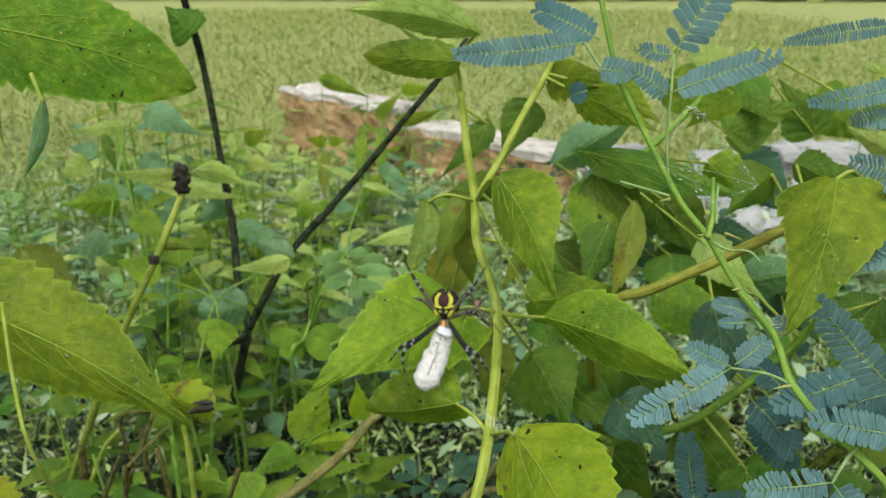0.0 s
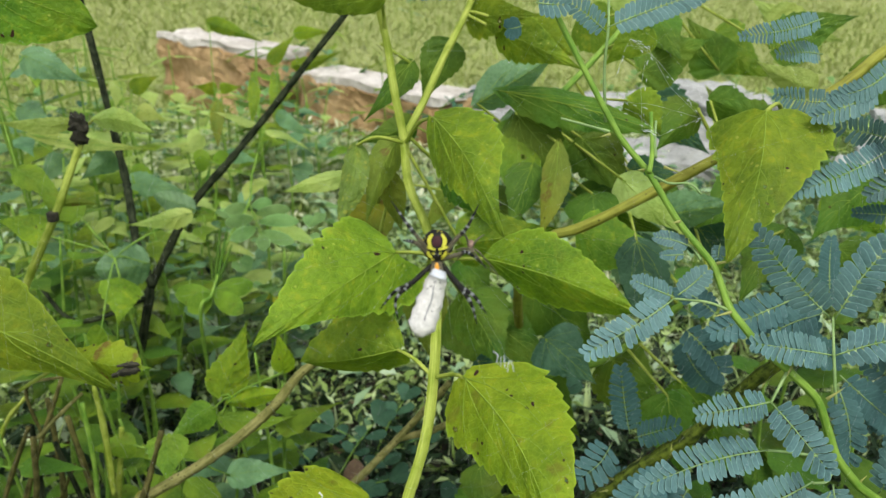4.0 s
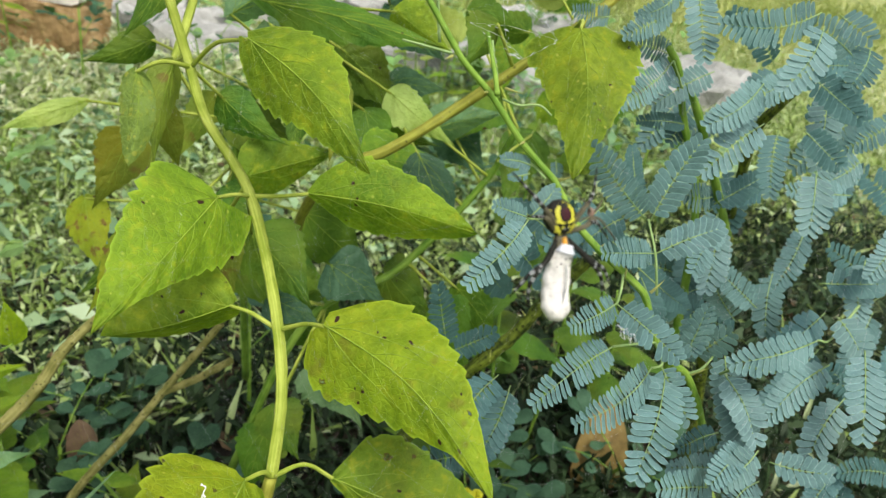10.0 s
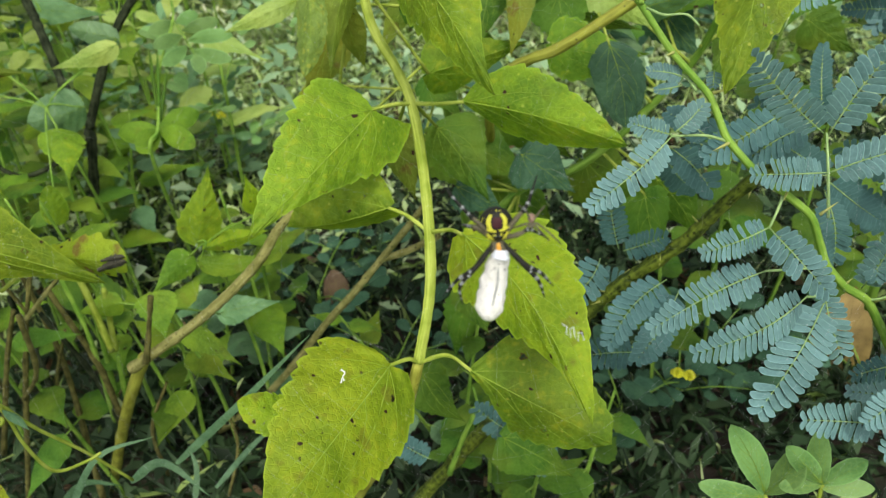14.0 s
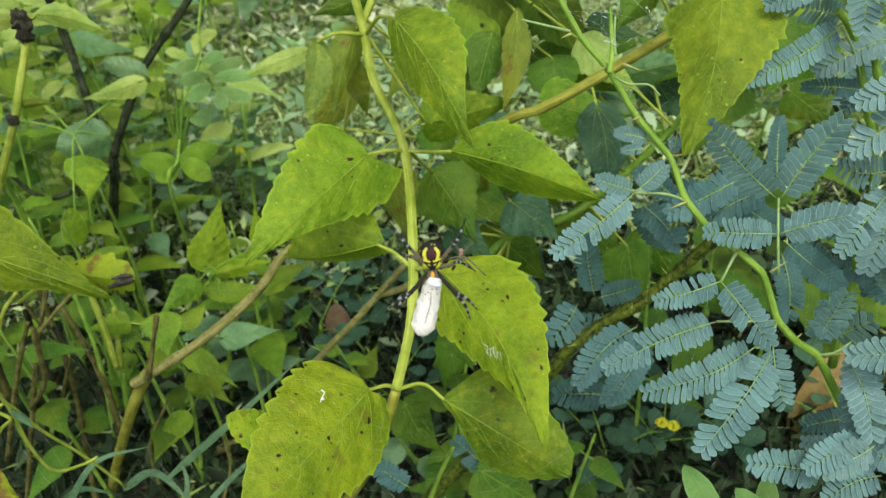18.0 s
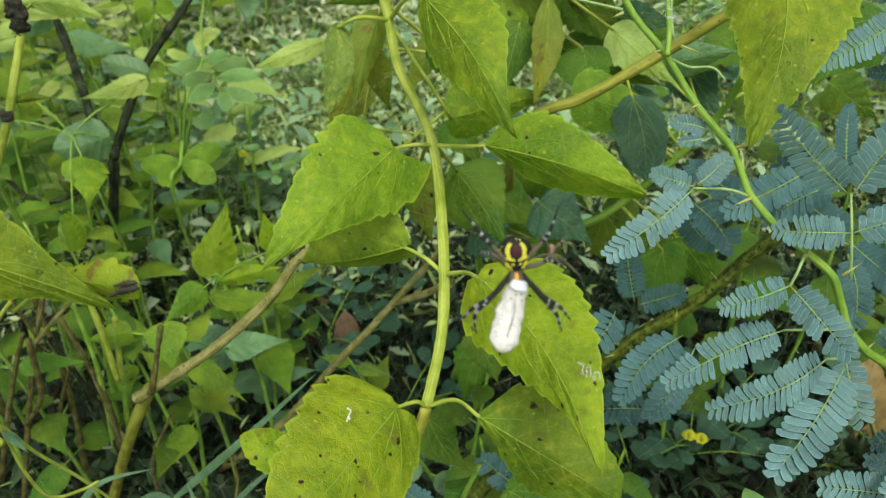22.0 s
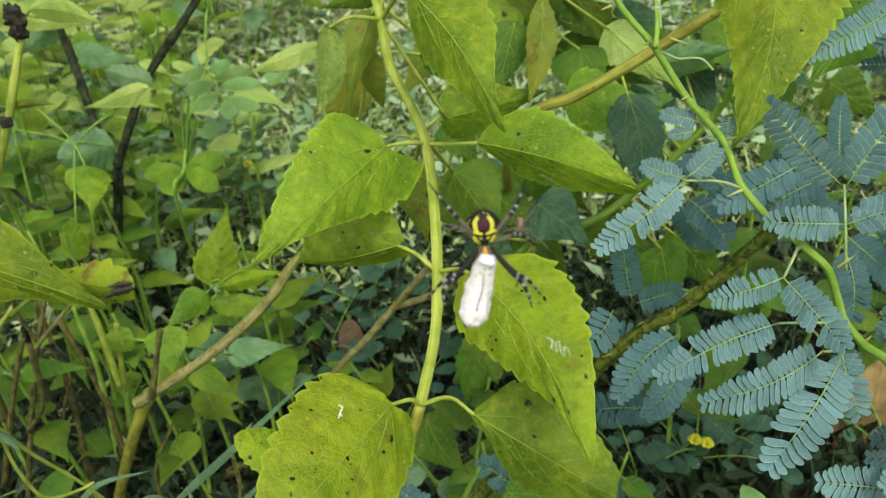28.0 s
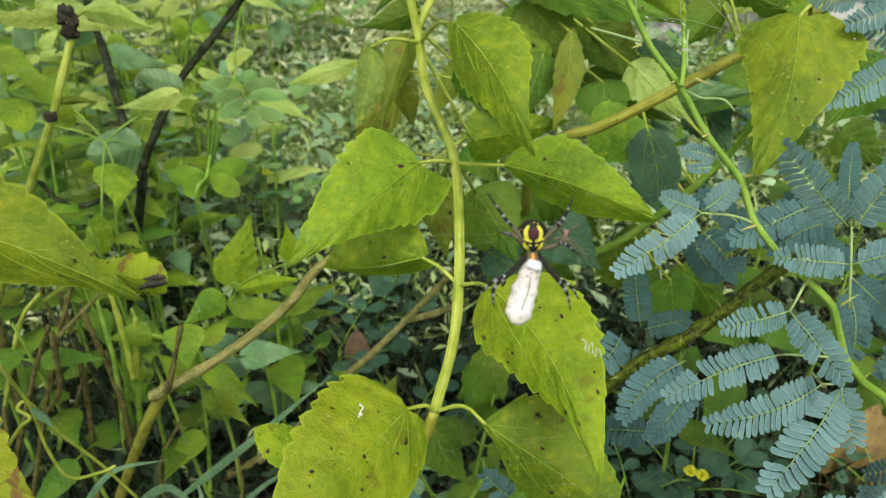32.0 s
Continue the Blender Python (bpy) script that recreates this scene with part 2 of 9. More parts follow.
def plain_mat(name, a, b, scale, rough=0.7, bump=0.3, dist=0.004, metal=0.0, spec=0.3):
    m, nt, bsdf = node_mat(name)
    pos = nd(nt, "NewGeometry").outputs["Position"]
    n1 = nd(nt, "TexNoise", {"Vector": pos, "Scale": scale, "Detail": 8.0, "Roughness": 0.65}).outputs["Fac"]
    n2 = nd(nt, "TexNoise", {"Vector": pos, "Scale": scale * 0.17, "Detail": 3.0}).outputs["Fac"]
    f = mathn(nt, "ADD", mathn(nt, "MULTIPLY", n1, 0.6), mathn(nt, "MULTIPLY", n2, 0.4))
    nt.links.new(ramp(nt, f, [(0.36, a), (0.64, b)]), bsdf.inputs["Base Color"])
    bsdf.inputs["Roughness"].default_value, bsdf.inputs["Metallic"].default_value = rough, metal
    bsdf.inputs["Specular IOR Level"].default_value = spec
    bm = nd(nt, "Bump", {"Height": n1, "Strength": bump, "Distance": dist})
    nt.links.new(bm.outputs[0], bsdf.inputs["Normal"])
    return m


def herb_mat(name, stops, rough=0.55, trans=0.3, patchy=0.35, size=3.0):
    """Small leaves joined into one mesh, each with a tone of its own."""
    m, nt, bsdf = node_mat(name)
    rnd = nd(nt, "NewGeometry").outputs["Random Per Island"]
    pos = nd(nt, "NewGeometry").outputs["Position"]
    patch = nd(nt, "TexNoise", {"Vector": pos, "Scale": size, "Detail": 4.0}).outputs["Fac"]
    f = mathn(nt, "ADD", mathn(nt, "MULTIPLY", rnd, 1.0 - patchy), mathn(nt, "MULTIPLY", patch, patchy))
    col = ramp(nt, f, stops)
    nt.links.new(col, bsdf.inputs["Base Color"])
    bsdf.inputs["Roughness"].default_value = rough
    bsdf.inputs["Specular IOR Level"].default_value = 0.2
    tr = nd(nt, "BsdfTranslucent", {"Color": col})
    mix = nd(nt, "MixShader", {0: trans, 1: bsdf.outputs[0], 2: tr.outputs[0]})
    nt.links.new(mix.outputs[0], nt.nodes["Material Output"].inputs[0])
    return m


GREEN = leaf_mat("leaf_fresh_green", (0.130, 0.238, 0.014), (0.240, 0.356, 0.020), trans=0.42, yellow=0.06, spots=0.22, blotch=0.12, holes=0.30, pale=0.3, rim=0.45, edge_at=0.93)
YELLOWGREEN = leaf_mat("leaf_yellow_green", (0.18, 0.302, 0.012), (0.282, 0.405, 0.016), trans=0.42, yellow=0.12, spots=0.60, blotch=0.35, holes=0.26, pale=0.3, rim=0.4, edge_at=0.93)
YELLOWING = leaf_mat("leaf_yellowing", (0.18, 0.25, 0.010), (0.27, 0.33, 0.014), yellow=0.22, spots=0.7, blotch=0.82)
TORN = leaf_mat("leaf_torn_end", (0.16, 0.26, 0.012), (0.26, 0.36, 0.016), yellow=0.2, spots=0.5, blotch=0.75, holes=0.6)
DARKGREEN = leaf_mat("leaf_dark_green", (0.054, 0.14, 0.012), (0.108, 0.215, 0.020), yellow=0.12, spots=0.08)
MIDGREEN = leaf_mat("leaf_mid_green", (0.096, 0.203, 0.012), (0.168, 0.298, 0.018), trans=0.42, yellow=0.12, spots=0.2, blotch=0.1, holes=0.2, pale=0.2, rim=0.4, edge_at=0.93)
WEEDGREEN = leaf_mat("leaf_weed_green", (0.100, 0.200, 0.014), (0.192, 0.318, 0.022), yellow=0.12, spots=0.15, blotch=0.15)
MOTTLED = leaf_mat("leaf_pale_mottled", (0.15, 0.27, 0.04), (0.27, 0.41, 0.09), spots=0.1, pale=0.9, relief=1.5)
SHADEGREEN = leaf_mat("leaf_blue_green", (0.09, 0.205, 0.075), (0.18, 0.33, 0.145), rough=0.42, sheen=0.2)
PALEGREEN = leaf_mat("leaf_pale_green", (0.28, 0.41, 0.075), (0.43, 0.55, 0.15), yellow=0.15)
# blue-green leaf with the shade among the plants put into its colour
HERB_BLUE = leaf_mat("leaf_blue_green_shade_tint", (0.034, 0.10, 0.050), (0.072, 0.165, 0.085), rough=0.45)
OLIVE = leaf_mat("leaf_olive_withering", (0.12, 0.19, 0.018), (0.20, 0.26, 0.03), yellow=0.3, spots=0.3, blotch=0.6)
GLAUCOUS = leaf_mat("leaf_glaucous", (0.135, 0.27, 0.075), (0.215, 0.375, 0.12), rough=0.45, relief=0.3, rim=0.5, edge_at=0.85)
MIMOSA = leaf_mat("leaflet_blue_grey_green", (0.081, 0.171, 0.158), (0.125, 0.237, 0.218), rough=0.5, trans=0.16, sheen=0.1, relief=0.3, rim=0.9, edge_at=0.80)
# darker copy of MIMOSA: shade on fronds farther back, put into the colour
MIMOSA_SHADED = leaf_mat("leaflet_blue_green_shade_tint", (0.040, 0.108, 0.098), (0.074, 0.168, 0.155), rough=0.5, trans=0.16, relief=0.2, rim=0.4)
VEIN = stem_mat("leaf_vein", (0.19, 0.31, 0.02), (0.28, 0.40, 0.04), 200, bump=0.1)
MIMOSA_RIB = stem_mat("rachis_yellow_green", (0.17, 0.28, 0.09), (0.26, 0.38, 0.14), 200, bump=0.1)
STEM = stem_mat("stem_yellow_green", (0.19, 0.265, 0.02), (0.37, 0.44, 0.075), 90, bump=0.5, streak=10)
STEM_BROWN = stem_mat("stem_green_brown", (0.15, 0.155, 0.015), (0.30, 0.32, 0.045), 70, bump=0.7, specks=0.15)
STEM_GREEN = stem_mat("stem_green", (0.10, 0.22, 0.02), (0.22, 0.36, 0.05), 80)
STEM_OLD = stem_mat("stem_old_olive", (0.020, 0.036, 0.005), (0.140, 0.185, 0.018), 260, bump=1.0, specks=0.5)
STEM_DARK = stem_mat("stem_dead_black", (0.006, 0.010, 0.004), (0.042, 0.054, 0.026), 120, rough=0.9, bump=1.0)
STEM_PALE = stem_mat("branch_pale_brown", (0.125, 0.130, 0.030), (0.265, 0.255, 0.085), 100, rough=0.75, bump=1.0, specks=0.35)
STEM_TWIG = stem_mat("stem_brown_twig", (0.040, 0.040, 0.008), (0.150, 0.142, 0.038), 130, rough=0.8, bump=0.8)
THORN = stem_mat("thorn_yellow", (0.25, 0.30, 0.06), (0.42, 0.42, 0.14), 200)
GRASS = leaf_mat("grass_blue_green", (0.08, 0.17, 0.08), (0.15, 0.27, 0.14), rough=0.45)
DROPPING = plain_mat("chalky_white", (0.55, 0.56, 0.50), (0.75, 0.75, 0.70), 900, rough=0.9, bump=0.4, dist=0.0003)
YELLOW = plain_mat("petal_yellow", (0.40, 0.42, 0.01), (0.56, 0.57, 0.02), 300, rough=0.6, bump=0.1)
DRY = plain_mat("dry_leaf_orange_brown", (0.125, 0.088, 0.024), (0.28, 0.205, 0.062), 60, rough=0.7, bump=0.5)
LATERITE = plain_mat("laterite_rust_brown", (0.22, 0.13, 0.045), (0.60, 0.42, 0.20), 26, rough=0.9, bump=1.0, dist=0.02)
LIME = plain_mat("weathered_lime_cap", (0.32, 0.29, 0.22), (0.72, 0.69, 0.60), 30, rough=0.9, bump=0.8, dist=0.01)
STONE = plain_mat("pale_grey_stone", (0.22, 0.23, 0.20), (0.45, 0.46, 0.42), 24, rough=0.9, bump=0.9, dist=0.01)
SILK = plain_mat("white_silk", (0.61, 0.61, 0.54), (0.81, 0.80, 0.73), 700, rough=0.7, bump=1.0, dist=0.0012)
SILK_NEW = plain_mat("fresh_silk", (0.54, 0.58, 0.60), (0.68, 0.71, 0.73), 1200, rough=0.6, bump=0.6, dist=0.0006)
THREAD = plain_mat("web_thread", (0.55, 0.57, 0.55), (0.75, 0.76, 0.74), 500, rough=0.35, bump=0.0)
KNOB = plain_mat("withered_brown", (0.008, 0.009, 0.005), (0.075, 0.070, 0.045), 220, rough=0.9, bump=1.0, dist=0.003)
DEADLEAF = plain_mat("dead_leaf_dark_brown", (0.085, 0.056, 0.03), (0.18, 0.125, 0.07), 80, rough=0.8, bump=0.5)
SP_BLACK = plain_mat("spider_black", (0.006, 0.007, 0.005), (0.022, 0.022, 0.016), 2500, rough=0.55, bump=0.2, dist=0.0002, spec=0.12)
SP_GREY = plain_mat("spider_pale_band", (0.12, 0.135, 0.125), (0.27, 0.29, 0.28), 2500, rough=0.6, bump=0.2, dist=0.0002)
SP_OLIVE = plain_mat("spider_olive_grey", (0.05, 0.046, 0.025), (0.14, 0.13, 0.08), 2500, rough=0.6, bump=0.2, dist=0.0002, spec=0.12)
SP_PINK = plain_mat("spider_pinkish_brown", (0.16, 0.10, 0.07), (0.30, 0.21, 0.16), 2500, rough=0.6, bump=0.2, dist=0.0002, spec=0.12)
SP_MAROON = plain_mat("spider_maroon", (0.022, 0.006, 0.008), (0.055, 0.016, 0.018), 2500, rough=0.5, bump=0.2, dist=0.0002, spec=0.12)
SP_YELLOW = plain_mat("spider_yellow", (0.40, 0.40, 0.02), (0.55, 0.54, 0.05), 1500, rough=0.5, bump=0.1, dist=0.0002)
SP_ORANGE = plain_mat("spider_orange", (0.62, 0.28, 0.03), (0.80, 0.42, 0.06), 1500, rough=0.5, bump=0.1, dist=0.0002)
# palest stops stand in for glints on the blades, put into the colour
GROUND_COVER = herb_mat("low_herbs", [(0.12, (0.10, 0.17, 0.03)), (0.35, (0.24, 0.36, 0.08)), (0.55, (0.40, 0.53, 0.17)), (0.75, (0.47, 0.59, 0.28)), (0.92, (0.64, 0.72, 0.48))], rough=0.4)
# low herbs and grass again, darkened: canopy shade put into the colour
UNDERGROWTH = herb_mat("undergrowth_shade_tint", [(0.15, (0.008, 0.017, 0.006)), (0.4, (0.021, 0.046, 0.016)), (0.65, (0.042, 0.082, 0.030)), (0.9, (0.080, 0.130, 0.055))])
LAWN = herb_mat("lawn_blades", [(0.15, (0.19, 0.26, 0.05)), (0.42, (0.30, 0.38, 0.09)), (0.65, (0.41, 0.46, 0.16)), (0.88, (0.56, 0.56, 0.28))], patchy=0.65, size=1.6)
STRAW = herb_mat("straw_blades", [(0.12, (0.25, 0.34, 0.11)), (0.36, (0.40, 0.50, 0.20)), (0.6, (0.57, 0.63, 0.36)), (0.85, (0.78, 0.78, 0.58))], patchy=0.35, size=4.0)
HERB_PALE = herb_mat("broad_pale_herbs", [(0.12, (0.09, 0.18, 0.08)), (0.4, (0.19, 0.33, 0.16)), (0.65, (0.34, 0.50, 0.26)), (0.9, (0.53, 0.64, 0.42))], rough=0.45)
LITTER = herb_mat("leaf_litter", [(0.2, (0.05, 0.03, 0.015)), (0.5, (0.14, 0.085, 0.04)), (0.8, (0.28, 0.20, 0.11))], trans=0.1)


def ground_mat():
    m, nt, bsdf = node_mat("dark_soil_and_grass")
    pos = nd(nt, "NewGeometry").outputs["Position"]
    fine = nd(nt, "TexNoise", {"Vector": pos, "Scale": 55.0, "Detail": 9.0, "Roughness": 0.7}).outputs["Fac"]
    mid = nd(nt, "TexNoise", {"Vector": pos, "Scale": 2.2, "Detail": 9.0, "Roughness": 0.65}).outputs["Fac"]
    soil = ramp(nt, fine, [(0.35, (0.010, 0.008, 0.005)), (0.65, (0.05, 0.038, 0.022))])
    turf = ramp(nt, fine, [(0.32, (0.20, 0.26, 0.05)), (0.66, (0.47, 0.50, 0.19))])
    grain = mathn(nt, "ADD", mathn(nt, "MULTIPLY", fine, 0.5), mathn(nt, "MULTIPLY", mid, 0.5))
    weeds = ramp(nt, grain, [(0.34, (0.09, 0.14, 0.045)), (0.64, (0.33, 0.40, 0.18))])
    xyz = nd(nt, "SeparateXYZ", {"Vector": pos})
    xx, yy = xyz.outputs["X"], xyz.outputs["Y"]
    lit = mathn(nt, "ADD", yy, mathn(nt, "MULTIPLY", xx, 0.6))
    far = nd(nt, "MapRange", {"Value": mathn(nt, "ADD", lit, mathn(nt, "MULTIPLY", mid, 1.0)), 1: 2.1, 2: 3.2}).outputs[0]
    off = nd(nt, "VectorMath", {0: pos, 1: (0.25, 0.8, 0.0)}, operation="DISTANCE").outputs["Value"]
    # near-black soil around the plants, blending to weeds with distance
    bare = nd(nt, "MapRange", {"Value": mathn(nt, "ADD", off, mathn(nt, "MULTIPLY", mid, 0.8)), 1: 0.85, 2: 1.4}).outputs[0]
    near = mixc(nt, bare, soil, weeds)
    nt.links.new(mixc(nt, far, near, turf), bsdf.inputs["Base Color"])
    bsdf.inputs["Roughness"].default_value = 0.95
    bm = nd(nt, "Bump", {"Height": fine, "Strength": 0.8, "Distance": 0.02})
    nt.links.new(bm.outputs[0], bsdf.inputs["Normal"])
    return m


GROUND = ground_mat()

# ---- mesh helpers ----
def mesh(name, verts, faces, mats, uvs=None, smooth=True, slots=None):
    me = bpy.data.meshes.new(name)
    me.from_pydata([tuple(v) for v in verts], [], [tuple(f) for f in faces])
    for m in mats if isinstance(mats, (list, tuple)) else [mats]:
        me.materials.append(m)
    if uvs is not None:
        layer = me.uv_layers.new(name="UVMap")
        idx = np.empty(len(me.loops), dtype=np.int32)
        me.loops.foreach_get("vertex_index", idx)
        layer.data.foreach_set("uv", np.asarray(uvs, dtype=np.float32)[idx].ravel())
    if smooth:
        me.polygons.foreach_set("use_smooth", np.ones(len(me.polygons), dtype=bool))
    if slots is not None:
        me.polygons.foreach_set("material_index", np.asarray(slots, dtype=np.int32))
    me.update()
    return me


def part(name, me, parent, label=""):
    ob = new(name, me)
    ob.parent = parent
    if label:
        ob["label"] = label
    return ob


def thing(name, at, label, category, group="", kind=""):
    ob = new(name)
    ob.location = at
    ob.empty_display_size = 0.02
    return tagged(ob, label, category, group, kind)


def unit(v):
    return v / (np.linalg.norm(v) + 1e-12)


def spline(pts, n):
    """Smooth line through the points."""
    p = np.array(pts, float)
    if len(p) == 2:
        return p[0] + (p[1] - p[0]) * np.linspace(0, 1, n)[:, None]
    q = np.vstack([2 * p[0] - p[1], p, 2 * p[-1] - p[-2]])
    out = []
    for s in np.linspace(0, len(p) - 1 - 1e-9, n):
        i = int(s)
        t = s - i
        a, b, c, d = q[i:i + 4]
        out.append(0.5 * (2 * b + (c - a) * t + (2 * a - 5 * b + 4 * c - d) * t * t + (3 * b - 3 * c + d - a) * t ** 3))
    return np.array(out)


def tube(line, radii, sides=8, knobs=0.0, seed=0, origin=(0, 0, 0), ridge=0.0):
    """A round stem along a line; knobs: unevenness of its thickness. Verts, faces, uvs."""
    rng = np.random.default_rng(seed)
    line = np.asarray(line, float) - np.asarray(origin, float)
    n = len(line)
    radii = np.interp(np.linspace(0, 1, n), np.linspace(0, 1, len(radii)), radii)
    if knobs:
        radii = radii * (1 + knobs * rng.normal(size=n).clip(-1.5, 2))
    tan = np.gradient(line, axis=0)
    ref = np.array((0.31, 0.17, 0.93)) if abs(unit(tan[0])[2]) < 0.9 else np.array((1.0, 0.1, 0.0))
    u = unit(np.cross(tan[0], ref))
    verts, uvs, faces = [], [], []
    length = 0.0
    for i in range(n):
        t = unit(tan[i])
        u = unit(u - t * (u @ t))
        w = np.cross(t, u)
        if i:
            length += np.linalg.norm(line[i] - line[i - 1])
        for k in range(sides):
            a = 2 * math.pi * k / sides
            verts.append(line[i] + radii[i] * (1 + ridge * math.cos(5 * a)) * (math.cos(a) * u + math.sin(a) * w))
            uvs.append((length * 8, k / sides))
    for i in range(n - 1):
        for k in range(sides):
            j = (k + 1) % sides
            faces.append((i * sides + k, i * sides + j, (i + 1) * sides + j, (i + 1) * sides + k))
    faces.append(tuple(range(sides - 1, -1, -1)))
    faces.append(tuple((n - 1) * sides + k for k in range(sides)))
    return np.array(verts), faces, np.array(uvs)


def stem_part(name, parent, pts, radii, mat, n=0, sides=8, knobs=0.03, seed=1, label="", zig=0.0, ridge=0.0):
    """A stem through the points; zig: how sharply it turns at each of them."""
    line = spline(pts, n or 6 * len(pts))
    if zig:
        s = np.linspace(0, len(pts) - 1, len(line))
        straight = np.column_stack([np.interp(s, range(len(pts)), np.array(pts)[:, k]) for k in range(3)])
        line = zig * straight + (1 - zig) * line
    v, f, uv = tube(line, radii, sides, knobs, seed, parent_at(parent), ridge)
    return part(name, mesh(name, v, f, mat, uv), parent, label)


def parent_at(ob):
    at = np.zeros(3)
    while ob is not None:
        at += np.array(ob.location)
        ob = ob.parent
    return at


OUT = (0, .04, .1, .18, .28, .4, .52, .64, .76, .88, .95, 1)
SHAPES = {
    "ovate": ((0, .03, .08, .16, .25, .38, .52, .66, .78, .89, 1.0), (.06, .58, .87, .99, 1.0, .86, .63, .39, .21, .08, 0.0)),
    "heart": ((0, .02, .05, .12, .22, .36, .52, .68, .80, .90, 1.0), (.10, .62, .88, .99, 1.0, .88, .64, .37, .20, .09, 0.0)),
    "broad": ((0, .03, .08, .16, .30, .48, .65, .78, .88, .95, 1.0), (.06, .50, .78, .93, 1.0, .97, .84, .66, .44, .22, 0.0)),
    "lance": ((0, .05, .15, .30, .45, .60, .75, .88, 1.0), (.05, .35, .75, 1.0, .96, .78, .50, .22, 0.0)),
    "leaning_r": (OUT, (.31, .77, .99, 1.0, .98, .88, .76, .60, .42, .22, .11, 0)),
    "leaning_l": (OUT, (.75, .90, .98, .92, .76, .60, .44, .29, .16, .07, .03, 0)),
    "slender_r": (OUT, (.06, .20, .40, .68, .95, 1.0, .98, .84, .64, .38, .20, 0)),
    "slender_l": (OUT, (.06, .40, .62, .83, .98, .94, .80, .66, .48, .27, .13, 0)),
    "hanging_r": (OUT, (.10, .40, .66, .88, .97, .96, .80, .65, .48, .27, .13, 0)),
    "hanging_l": (OUT, (.12, .50, .72, .90, .98, .92, .80, .50, .25, .10, .04, 0)),
    "drooping_r": (OUT, (.20, .66, .88, .95, .86, .75, .58, .36, .17, .06, .03, 0)),
    "drooping_l": (OUT, (.20, .61, .88, .99, .97, .88, .76, .59, .41, .22, .12, 0)),
    "rounded_r": (OUT, (.30, .72, .93, .98, 1.0, .94, .87, .73, .51, .26, .11, 0)),
    "rounded_l": (OUT, (.30, .65, .80, .93, .96, .90, .80, .70, .54, .36, .20, 0)),
    "folded_r": (OUT, (.07, .14, .22, .36, .64, .90, .95, .85, .68, .40, .20, 0)),
    "folded_l": (OUT, (.10, .35, .75, .92, 1.0, .95, .88, .80, .70, .50, .35, 0)),
    "pendant_r": (OUT, (.30, .79, .98, .90, .76, .64, .53, .42, .30, .16, .07, 0)),
    "pendant_l": (OUT, (.40, .85, .96, .90, .80, .66, .52, .39, .27, .15, .08, 0)),
    "large_r": (OUT, (.30, .45, .60, .83, .95, .96, .87, .63, .32, .18, .10, 0)),
    "large_l": (OUT, (.40, .84, .95, 1.0, .95, .86, .80, .60, .35, .15, .08, 0)),
    "elliptic": ((0, .1, .3, .5, .7, .85, .95, 1.0), (.10, .42, .84, 1.0, .94, .68, .34, 0)),
    "torn": (OUT, (.40, .44, .48, .55, .68, .82, .96, 1.0, .88, .70, .55, .15)),
    "obovate": ((0, .1, .3, .5, .7, .85, .95, 1.0), (.10, .30, .66, .90, 1.0, .88, .55, .12)),
}


def leaf_frame(B, T, face=None):
    B, T = np.asarray(B, float), np.asarray(T, float)
    a = T - B
    L = np.linalg.norm(a)
    a = a / L
    n = (EYE0 if face is None else np.asarray(face, float)) - (B + T) / 2
    n = unit(n - a * (n @ a))
    return B, a, n, np.cross(a, n), L


